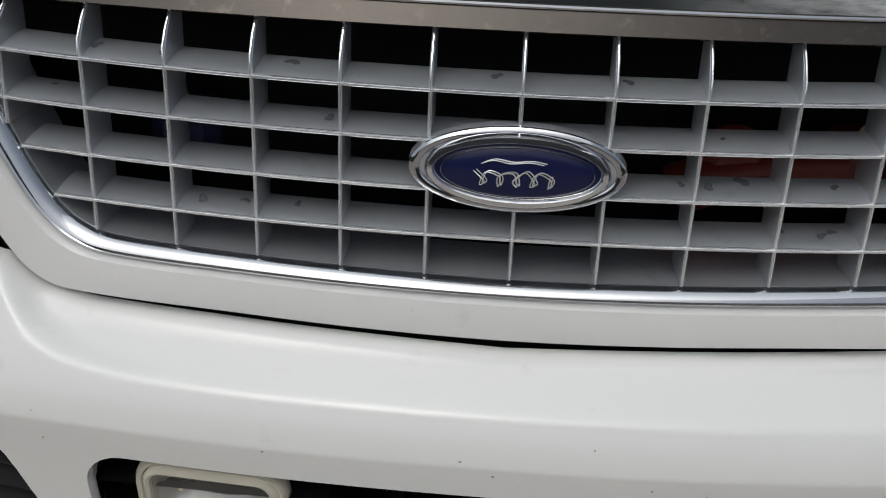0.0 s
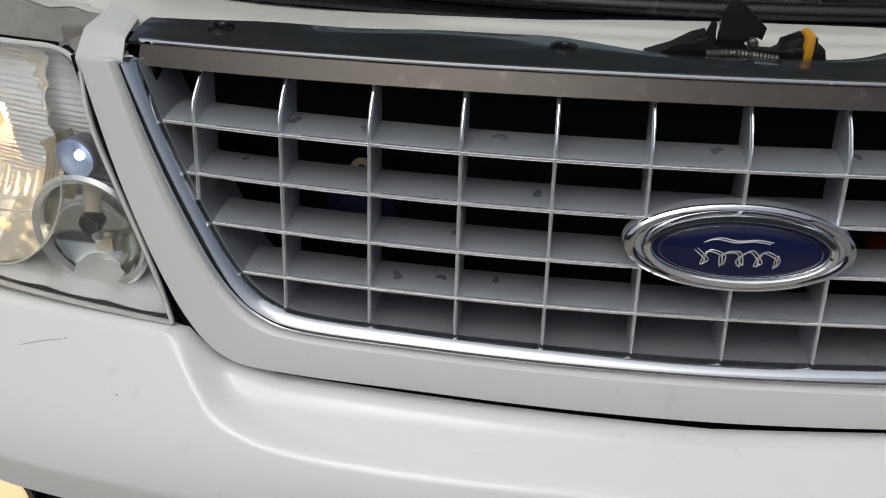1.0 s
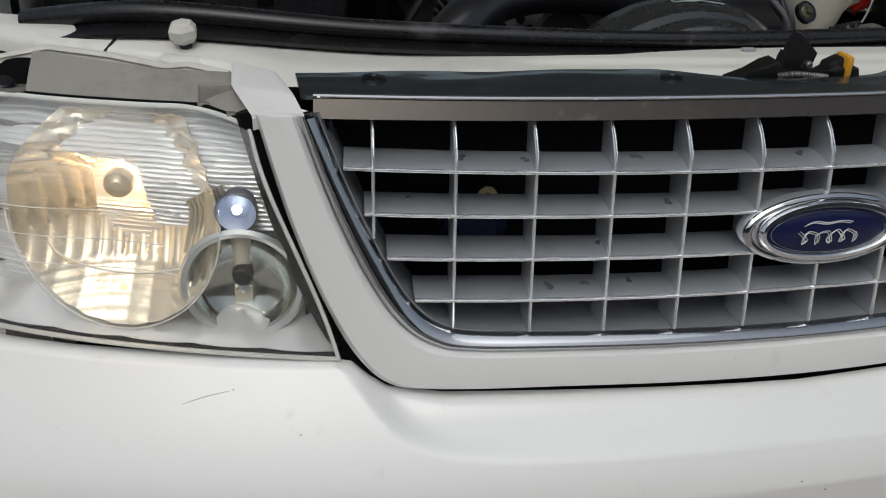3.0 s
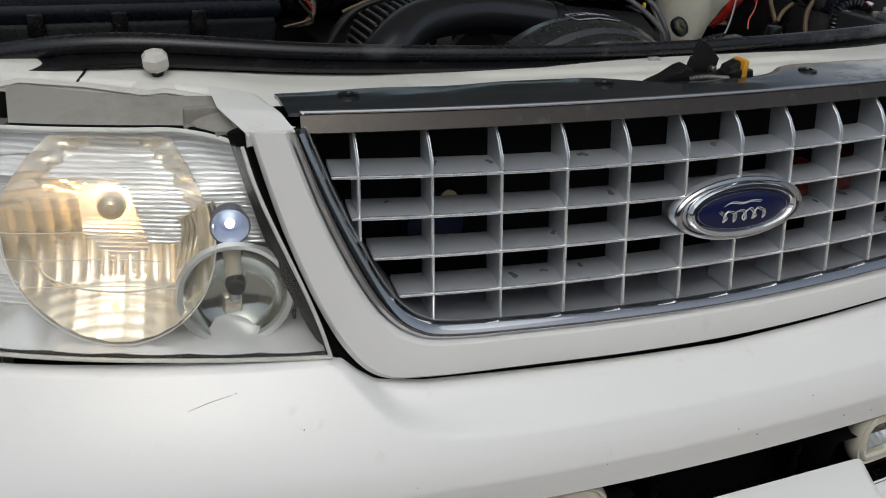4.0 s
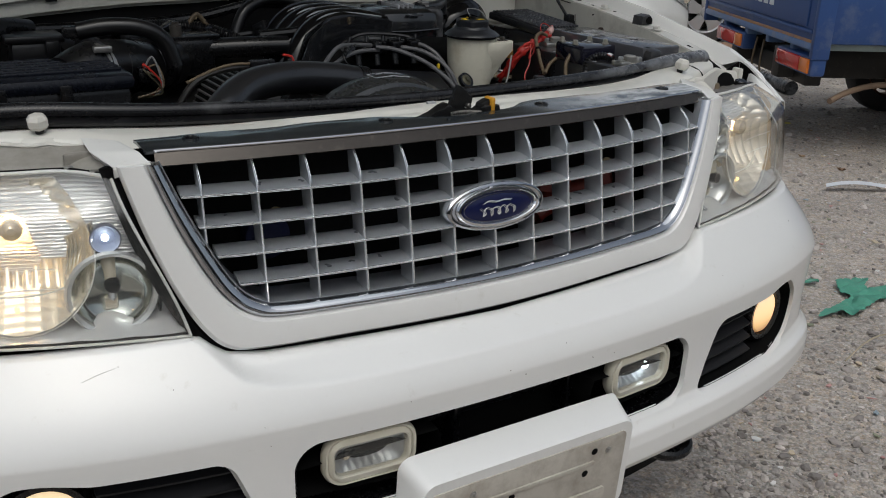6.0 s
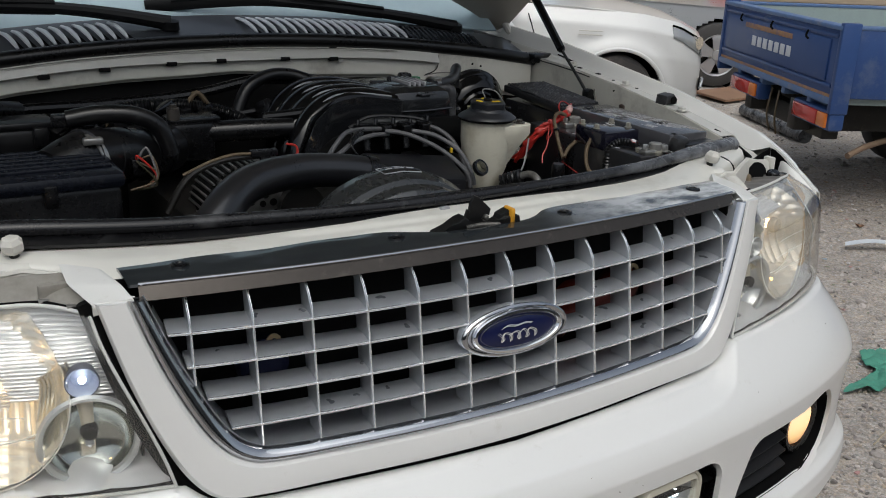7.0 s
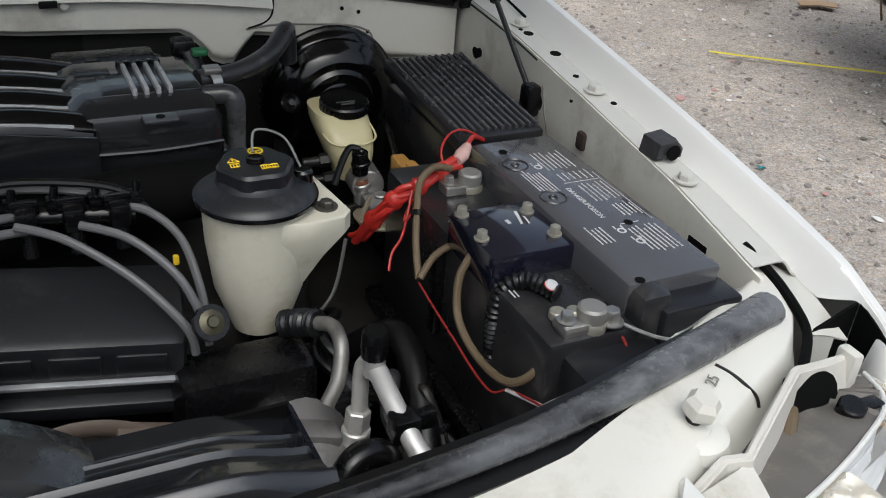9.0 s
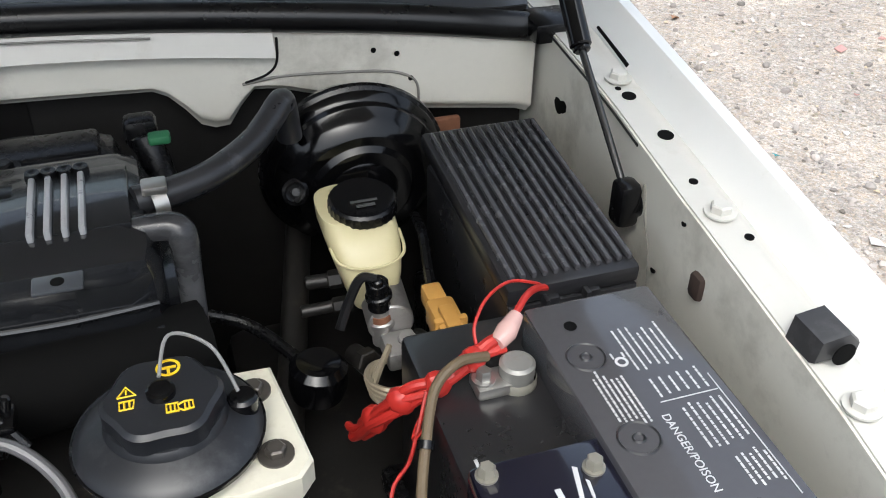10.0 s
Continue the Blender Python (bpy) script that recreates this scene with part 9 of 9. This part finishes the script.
def white_saloon():
    """A white saloon seen from its right side; along x from its front wheel, y towards its left."""
    m = Matrix.Translation((0, 0, -0.03)) @ local((4.13, 4.38), (0.89, -0.45)) @ Matrix.Diagonal((1, 1, 0.955, 1))
    car = thing("white_car", m @ Vector((-1, 0.8, 0)), "white saloon car parked on the gravel", "car")
    edge = curve_points([(-3.2, 0.05, 0), (-1.6, 0.0, 0), (-0.4, 0.0, 0), (0.3, 0.01, 0), (0.58, 0.10, 0), (0.76, 0.34, 0), (0.84, 0.87, 0)], 14)
    n = len(edge) - 1

    def e(u):
        t = u * n
        i = min(int(t), n - 1)
        return edge[i].lerp(edge[i + 1], t - i)

    def top(p):
        return table([(-3.2, 1.02), (-0.6, 1.02), (-0.35, 1.01), (0.2, 0.965), (0.5, 0.905), (0.7, 0.82), (0.85, 0.74)], p.x)

    def side(u, v):
        p = e(u)
        z = lerp(0.20, top(p), v)
        bulge = table([(0, 0.05), (0.12, 0.01), (0.3, 0.0), (0.6, 0.0), (0.85, 0.03), (1.0, 0.09)], v)
        flare = -0.03 * math.exp(-((math.hypot(p.x, z - 0.33) - 0.38) / 0.07) ** 2) if p.y < 0.05 else 0
        return m @ Vector((p.x - 0.3 * bulge * max(p.x, 0), p.y + bulge + flare, z))
    part("body_side", sheet(side, 120, 40, 0.01, keep=lambda u, v: math.hypot(e(u).x, lerp(0.20, top(e(u)), v) - 0.33) > 0.365), PAINT, car, "white painted side and nose")
    part("bonnet", sheet(lambda u, v: m @ Vector((lerp(-0.62, 0.80 - 0.12 * (2 * v - 1) ** 2, u), lerp(0.075 + 0.12 * u ** 3, 1.675 - 0.12 * u ** 3, v), table([(-0.62, 1.02), (-0.35, 1.01), (0.2, 0.965), (0.5, 0.905), (0.7, 0.82), (0.85, 0.74)], lerp(-0.62, 0.8, u)) + 0.05 * math.sin(math.pi * v))), 20, 16, 0.01), PAINT, car)
    part("arch_liner", lathe([(0.365, 0), (0.365, -0.3), (0.0, -0.3)], m @ Vector((0, 0.06, 0.33)), m.to_3x3() @ Vector((0, -1, 0)), 32, caps=False), VOID, car)
    part("arch_lip", tube([m @ Vector((0.372 * math.cos(a), -0.022, 0.33 + 0.372 * math.sin(a))) for a in [radians(-18 + 216 * k / 40) for k in range(41)]], 0.016, 8, 1), PAINT, car)
    part("windscreen", sheet(lambda u, v: m @ Vector((lerp(-0.55, -1.25, v), lerp(0.13, 1.62, u) if v < 0.5 else lerp(0.13 + 0.1 * (v - 0.5), 1.62 - 0.1 * (v - 0.5), u), lerp(0.98, 1.40, v))), 8, 8, 0.006), DARKGLASS, car)
    part("roof", sheet(lambda u, v: m @ Vector((lerp(-1.25, -2.9, v), lerp(0.2, 1.55, u), 1.40 + 0.06 * math.sin(3.14 * v))), 8, 8, 0.01), PAINT, car)
    part("door_glass", sheet(lambda u, v: m @ Vector((lerp(-0.72, -2.2, u) - 0.5 * v * (1 - u), 0.06 + 0.14 * v, lerp(1.0, 1.36, v))), 8, 6, 0.006), DARKGLASS, car)
    part("door_gap", tube([m @ Vector((-0.62, -0.003, 0.28)), m @ Vector((-0.60, -0.003, 0.6)), m @ Vector((-0.70, 0.03, 0.95))], 0.004, 6), VOID, car)
    part("sill", sheet(lambda u, v: m @ Vector((lerp(-0.45, -2.4, u), 0.02 + 0.02 * v, lerp(0.17, 0.24, v))), 8, 2, 0.01), PAINT, car)
    part("mirror", rbox((-0.12, -0.08, 0), (0.05, 0.06, 0.12), 0.03, m @ Matrix.Translation((-0.80, -0.06, 1.0))), PAINT, car)
    part("side_vent", join(rbox((-0.32, -0.006, 0.80), (-0.14, 0.0, 0.808), 0.002, m), rbox((-0.32, -0.006, 0.83), (-0.14, 0.0, 0.838), 0.002, m)), DULL, car)
    part("side_badge", rbox((-0.27, -0.006, 0.66), (-0.19, 0.0, 0.675), 0.002, m), LAMPGREY, car)
    hl = part("headlamp", sheet(lambda u, v: side(lerp(0.55, 0.86, u), lerp(0.82 - 0.14 * u, 0.94 - 0.05 * u, v)) + m.to_3x3() @ Vector((0.006, -0.006, 0)), 16, 8, 0.004), LAMPWHITE, car, "clear headlamp")
    part("lamp_rim", tube([side(lerp(0.55, 0.86, q / 10), lerp(0.95, 0.90, q / 10)) + m.to_3x3() @ Vector((0.008, -0.01, 0)) for q in range(11)], 0.008, 6, 2), VOID, hl)
    part("lamp_bowl", lathe([(0, 0), (0.045, 0), (0.05, 0.012), (0, 0.014)], side(0.74, 0.86) + m.to_3x3() @ Vector((0.006, -0.012, 0)), m.to_3x3() @ Vector((0.6, -0.8, 0)), 20), REFLECT, hl)
    part("fog_recess", sheet(lambda u, v: side(lerp(0.77, 0.86, u), lerp(0.26, 0.42, v)) + m.to_3x3() @ Vector((0.010, -0.014, 0)), 8, 6, 0.004), VOID, car)
    part("fog_trim", join(tube([side(0.775, 0.30) + m.to_3x3() @ Vector((0.018, -0.022, 0)), side(0.815, 0.40) + m.to_3x3() @ Vector((0.018, -0.022, 0)), side(0.855, 0.41) + m.to_3x3() @ Vector((0.018, -0.022, 0))], 0.012, 8), tube([side(0.775, 0.30) + m.to_3x3() @ Vector((0.018, -0.022, 0)), side(0.85, 0.33) + m.to_3x3() @ Vector((0.018, -0.022, 0))], 0.010, 8)), LAMPGREY, car)
    for x, y in ((0.0, 0.10), (-2.65, 0.10), (0.0, 1.62), (-2.65, 1.62)):
        road_wheel(m @ Vector((x, y, 0.333)), 0.305, 0.2, m.to_3x3() @ Vector((0, -1 if y < 1 else 1, 0)), car, RIM)


DARKGLASS = surface("dark_car_glass", (0.03, 0.035, 0.04), 0.06, var=0.1, bump=0.0, coat=0.5)
LAMPWHITE = surface("pale_lamp", (0.45, 0.45, 0.44), 0.12, 0.5, var=0.2, scale=12, bump=0.05, coat=0.8)
white_saloon()


def silver_car():
    m = local((6.72, 5.78), (0.85, -0.5))
    car = thing("silver_car", m @ Vector((0, 0.8, 0)), "silver car parked behind the white one", "car")
    part("body", sheet(lambda u, v: m @ Vector((lerp(-1.5, 0.8, u), 0.0 + 0.06 * v, lerp(0.25, 0.85 - 0.1 * u, v))), 40, 20, 0.01, keep=lambda u, v: math.hypot(lerp(-1.5, 0.8, u), lerp(0.25, 0.8, v) - 0.32) > 0.36), PAINT2, car)
    part("bonnet", sheet(lambda u, v: m @ Vector((lerp(-1.5, 0.8, u), lerp(0.05, 1.6, v), 0.86 - 0.1 * u + 0.04 * math.sin(3.1 * v))), 10, 10, 0.01), PAINT2, car)
    part("inner", lathe([(0.36, 0), (0.36, -0.3), (0, -0.3)], m @ Vector((0, 0.05, 0.32)), m.to_3x3() @ Vector((0, -1, 0)), 28, caps=False), VOID, car)
    road_wheel(m @ Vector((0, 0.08, 0.32)), 0.32, 0.2, m.to_3x3() @ Vector((0, -1, 0)), car, RIM)
    road_wheel(m @ Vector((0, 1.5, 0.32)), 0.32, 0.2, m.to_3x3() @ Vector((0, 1, 0)), car, RIM)


PAINT2 = surface("silver_paint", (0.45, 0.46, 0.47), 0.3, 0.4, var=0.05, scale=4, bump=0.0, coat=0.6)
silver_car()


def blue_truck():
    """Small blue pick-up truck seen from behind; x along its tailgate, y towards its cab."""
    a, d = Vector((3.63, 2.12, 0)), Vector((0.457, 0.89, 0)).normalized()
    f = Vector((0.89, -0.457, 0)).normalized()
    m = Matrix(((d.x, f.x, 0, a.x), (d.y, f.y, 0, a.y), (0, 0, 1, 0), (0, 0, 0, 1)))
    t = thing("truck", m @ Vector((0.8, 1.5, 0)), "small blue pick-up truck with a rusty tailgate", "truck")
    g = part("tailgate", rbox((0.0, -0.03, 0.68), (1.66, 0.02, 1.05), 0.01, m), TRUCKBLUE, t, "blue tailgate, scratched and rusty")
    part("gate_panel", rbox((0.10, -0.042, 0.76), (1.56, -0.028, 0.98), 0.012, m), TRUCKBLUE, g)
    for z in (0.73, 0.99):
        part("gate_rib", rbox((0.03, -0.040, z), (1.63, -0.028, z + 0.022), 0.006, m), TRUCKBLUE, g)
    part("rust_edge", rbox((0.02, -0.0335, 0.682), (1.64, -0.0305, 0.700), 0.001, m), RUSTPAINT, g, "rusty lower edge")
    part("gate_rail", rbox((-0.01, -0.045, 1.03), (1.67, 0.03, 1.055), 0.008, m), DULLEDGE, g)
    part("rust_streak", rbox((0.55, -0.0455, 0.925), (1.25, -0.0425, 0.955), 0.001, m), RUSTPAINT, g, "rusty scratched band")
    for k in range(7):
        part("pale_block", rbox((0.545 + 0.085 * k, -0.0465, 0.825), (0.605 + 0.085 * k, -0.0435, 0.885), 0.001, m), PRINTWHITE, g)
    for x in (0.35, 0.83, 1.31):
        part("gate_hook", tube([m @ Vector((x, -0.05, 1.0)), m @ Vector((x, -0.06, 0.97)), m @ Vector((x - 0.02, -0.055, 0.955))], 0.006, 6), VOID, g)
    for x in (-0.02, 1.64):
        part("corner_post", rbox((x, -0.04, 0.60), (x + 0.04, 0.06, 1.07), 0.008, m), TRUCKBLUE, t)
    for x in (0.0, 1.62):
        part("bed_side", rbox((x, 0.05, 0.68), (x + 0.045, 2.7, 1.05), 0.01, m), TRUCKBLUE if x < 1 else BEDGREY, t)
        part("side_rail", rbox((x - 0.005, 0.05, 1.035), (x + 0.05, 2.7, 1.056), 0.006, m), DULLEDGE, t)
    part("bed_floor", rbox((0.05, 0.03, 0.64), (1.61, 2.7, 0.70), 0.008, m), BEDGREY, t)
    part("bed_sill", rbox((0.0, -0.04, 0.645), (1.66, 0.06, 0.685), 0.01, m), DULLEDGE, t, "worn rusty sill of the bed")
    for x in (-0.01, 0.95):
        lamp = part("tail_lamp", rbox((x, -0.03, 0.505), (x + 0.46, 0.06, 0.615), 0.02, m), TRUCKBLUE, t, "red and amber tail lamp in a scratched blue case")
        part("red_lens", rbox((x + 0.13, -0.045, 0.52), (x + 0.43, -0.025, 0.60), 0.012, m), REDLENS, lamp)
        part("amber_lens", rbox((x + 0.02, -0.045, 0.52), (x + 0.125, -0.025, 0.60), 0.012, m), AMBERPL, lamp)
    part("exhaust_pipe", tube([m @ Vector(p) for p in ((0.40, 1.3, 0.40), (0.28, 0.60, 0.42), (0.16, 0.32, 0.405), (0.05, 0.14, 0.365))], 0.017, 14), TANPIPE, t, "rusty tan exhaust pipe")
    part("rear_axle", cyl(m @ Vector((0.2, 1.32, 0.30)), m @ Vector((1.46, 1.32, 0.30)), 0.05), GREASY, t)
    for x in (0.42, 1.14):
        part("leaf_spring", tube([m @ Vector((x, y, z)) for y, z in ((0.67, 0.42), (1.02, 0.36), (1.32, 0.345), (1.62, 0.36), (1.97, 0.42))], 0.03, 8, flat=0.5), RUST, t, "rusty leaf spring")
    for x in (0.28, 0.62, 0.95, 1.32):
        part("bed_bracket", rbox((x, -0.01, 0.60), (x + 0.05, 0.10, 0.66), 0.008, m), DULLEDGE, t)
    part("chassis", join(rbox((0.45, 0.0, 0.42), (0.55, 2.8, 0.60), 0.01, m), rbox((1.1, 0.0, 0.42), (1.2, 2.8, 0.60), 0.01, m), rbox((0.3, 0.1, 0.40), (1.4, 0.2, 0.52), 0.01, m)), GREASY, t)
    for k in range(2):
        part("loose_strap", tube([m @ Vector((0.75 + 0.1 * k, 0.02, 0.6)), m @ Vector((0.72 + 0.12 * k, 0.0, 0.45)), m @ Vector((0.78 + 0.1 * k, 0.05, 0.33))], 0.006, 6), TAN, t)
    for x in (0.14, 1.52):
        road_wheel(m @ Vector((x, 1.32, 0.30)), 0.30, 0.18, m.to_3x3() @ Vector((-1 if x < 1 else 1, 0, 0)), t, RUST)
        road_wheel(m @ Vector((x, 3.4, 0.30)), 0.30, 0.18, m.to_3x3() @ Vector((-1 if x < 1 else 1, 0, 0)), t, RUST)
    part("cab", rbox((0.0, 3.0, 0.45), (1.66, 4.4, 1.9), 0.08, m), TRUCKBLUE, t)


TANPIPE = surface("rusty_tan_pipe", (0.22, 0.15, 0.10), 0.7, 0.2, var=0.3, scale=14, bump=0.08)
TRUCKBLUE = surface("worn_blue_paint", (0.026, 0.068, 0.21), 0.45, var=0.2, scale=6, bump=0.04, dirt=(0.16, 0.18, 0.24), amount=0.25, dirt_scale=5)
DULLEDGE = surface("worn_blue_edge", (0.10, 0.17, 0.33), 0.5, var=0.3, scale=15, bump=0.05, dirt=(0.3, 0.25, 0.2), amount=0.3, dirt_scale=10)
RUSTPAINT = surface("rust_streaks", (0.36, 0.20, 0.10), 0.7, var=0.3, scale=20, bump=0.08, dirt=(0.05, 0.09, 0.25), amount=0.5, dirt_scale=12)
BEDGREY = surface("grey_bed", (0.28, 0.34, 0.33), 0.6, var=0.2, scale=6, bump=0.05, dirt=(0.15, 0.1, 0.07), amount=0.2)
PRINTWHITE = surface("white_marking", (0.65, 0.68, 0.72), 0.5, var=0.15, scale=30, bump=0.0)
REDLENS = surface("red_lens", (0.45, 0.02, 0.015), 0.15, var=0.15, scale=20, bump=0.02, coat=0.5)
AMBERPL = surface("amber_plastic", (0.7, 0.18, 0.02), 0.2, var=0.15, scale=20, bump=0.02, coat=0.5)
blue_truck()


def litter():
    def torn(outline, seed):
        """Flat torn cloth: an outline filled with small folds."""
        line = [(p.x, p.y) for p in curve_points([(x, y, 0) for x, y in outline + outline[:1]], 4)]

        def inside(x, y):
            hit = False
            for (x0, y0), (x1, y1) in zip(line, line[1:]):
                if (y0 > y) != (y1 > y) and x < x0 + (x1 - x0) * (y - y0) / (y1 - y0):
                    hit = not hit
            return hit
        xs, ys = [p[0] for p in line], [p[1] for p in line]

        def cloth(u, v):
            x, y = lerp(min(xs), max(xs), u), lerp(min(ys), max(ys), v)
            fold = 0.030 * abs(noise.noise(Vector((x * 11, y * 15, seed)))) + 0.010 * abs(noise.noise(Vector((x * 34, y * 34, seed))))
            return Vector((x, y, 0.012 + ground_height(x, y) + fold))
        return sheet(cloth, 90, 60, 0.0015, keep=lambda u, v: inside(lerp(min(xs), max(xs), u), lerp(min(ys), max(ys), v)))
    body = [(2.31, 0.90), (2.40, 0.88), (2.43, 0.845), (2.36, 0.81), (2.44, 0.78), (2.52, 0.72), (2.40, 0.69), (2.27, 0.70), (2.11, 0.665), (2.06, 0.70), (2.0, 0.74), (2.12, 0.757), (2.22, 0.768), (2.25, 0.835)]
    tagged(part("rag", join(torn(body, 1.0), torn([(2.20, 0.97), (2.25, 0.975), (2.27, 0.945), (2.22, 0.93)], 4.0)), GREENRAG), "torn crumpled green rag on the gravel", "rag")
    tagged(part("white_strip", sheet(lambda u, v: Vector((3.39 + 0.60 * u - 0.045 * v, 1.76 - 0.36 * u + 0.03 * math.sin(5 * u) - 0.035 * v, 0.03 + 0.012 * math.sin(7 * u))), 24, 3, 0.004), PRINTWHITE), "white plastic strip lying on gravel", "strip")
    tagged(part("yellow_strap", tube([(3.55, 3.43, 0.03), (3.75, 3.26, 0.035), (4.0, 3.10, 0.03), (4.2, 2.95, 0.035), (4.35, 2.84, 0.03), (4.40, 2.80, 0.03)], 0.012, 6, flat=0.3), YELLOWST), "flat yellow strap on the gravel", "strap")
    tagged(part("cardboard", prism([(0, 0), (0.14, 0.02), (0.24, -0.02), (0.27, 0.10), (0.12, 0.15), (0.02, 0.09)], Matrix.Translation((4.76, 4.02, 0.025)) @ Matrix.Rotation(radians(-20), 4, "Z"), 0.008), CARD), "torn brown cardboard piece", "cardboard")
    tagged(part("old_post", tube([(5.74, 4.50, 0.06), (5.30, 3.52, 0.06)], 0.055, 14, 3), GREYRUBBER), "grey post lying on the ground", "post")
    tagged(part("rusty_sheet", prism([(0, 0), (0.9, 0.1), (1.1, 0.6), (0.1, 0.5)], Matrix.Translation((6.0, 4.95, 0.03)), 0.02), RUSTTAN), "rusty brown sheet on the ground", "sheet")
    rnd = random.Random(11)
    for k in range(14):
        x, y = rnd.uniform(2.2, 5.6), rnd.uniform(0.2, 4.2)
        mm = (DULL, CARD, TEAL, DULL, RUSTTAN)[k % 5]
        s = rnd.uniform(0.015, 0.04)
        tagged(part("litter_scrap", sheet(lambda u, v: Vector((x + s * u, y + s * (v - 0.5), ground_height(x, y) + 0.012 + 0.3 * s * math.sin(3 * u + 2 * v))), 4, 4, 0.002), mm), "small crumpled scrap on the gravel", "litter", "scraps on the ground")
    tagged(part("twig", tube([(1.75, 0.45, 0.02), (2.0, 0.5, 0.03), (2.25, 0.42, 0.025), (2.5, 0.48, 0.02)], 0.003, 5), DRY), "thin dry twig on the gravel", "twig")


GREENRAG = surface("green_rag", (0.075, 0.27, 0.19), 0.7, var=0.45, scale=16, bump=0.3, dirt=(0.22, 0.26, 0.22), amount=0.3, dirt_scale=12)
YELLOWST = surface("yellow_strap", (0.62, 0.52, 0.04), 0.6, var=0.2, scale=10, bump=0.05)
CARD = surface("cardboard", (0.38, 0.26, 0.16), 0.8, var=0.15, scale=10, bump=0.05)
RUSTTAN = surface("rusty_tan", (0.26, 0.15, 0.09), 0.8, var=0.3, scale=6, bump=0.1)
DRY = surface("dry_stem", (0.4, 0.34, 0.24), 0.8, var=0.2, bump=0.05)
litter()


def distance():
    setting("wall_back", rbox((-14, 13.0, -0.1), (26, 13.3, 2.6), 0.02), DARKWALL, "dark netting wall at the edge of the yard", "wall")
    for k in range(26):
        x = -13 + 1.5 * k
        tagged(part("fence_post", rbox((x, 12.92, 0), (x + 0.08, 13.0, 2.65), 0.01), GREASY), "dark upright post of the yard fence", "post", "fence posts")
    van = thing("box_van", (9.5, 6.6, 0), "beige box body with a red sign", "van")
    m = local((8.6, 7.6), (0.89, -0.45))
    part("box", rbox((-1.5, 0, 0.7), (4.5, 2.0, 3.2), 0.05, m), BEIGE, van)
    part("red_sign", lathe([(0, 0), (0.30, 0), (0.30, 0.02), (0, 0.02)], m @ Vector((0.2, -0.01, 1.1)), m.to_3x3() @ Vector((0, -1, 0)), 32), REDLENS, van)
    part("white_ring", lathe([(0.30, 0), (0.36, 0), (0.36, 0.015), (0.30, 0.015), (0.30, 0)], m @ Vector((0.2, -0.01, 1.1)), m.to_3x3() @ Vector((0, -1, 0)), 32), PRINTWHITE, van)
    part("underbody", rbox((-1.4, 0.1, 0.0), (4.4, 1.9, 0.72), 0.03, m), VOID, van)


# Unseen walls added to darken reflections in chrome, paint and lamps.
BEHIND = surface("unseen_dark_wall", (0.10, 0.10, 0.095), 0.9, var=0.35, scale=1.2, bump=0.2, dirt=(0.05, 0.06, 0.045), amount=0.4, dirt_scale=0.8)
setting("unseen_wall_front", rbox((-22, -11.3, -0.1), (22, -11.0, 4.2), 0.02), BEHIND, "unseen dark wall added across the yard to shape reflections", "wall")
setting("unseen_wall_side", rbox((-13.3, -11, -0.1), (-13.0, 13, 3.2), 0.02), BEHIND, "unseen dark wall added beside the yard to shape reflections", "wall")
DARKWALL = surface("dark_netting", (0.045, 0.045, 0.047), 0.9, var=0.4, scale=1.5, bump=0.2)
BEIGE = surface("beige_panel", (0.50, 0.41, 0.32), 0.6, var=0.12, scale=2, bump=0.05, dirt=(0.3, 0.2, 0.14), amount=0.2, dirt_scale=3)
distance()
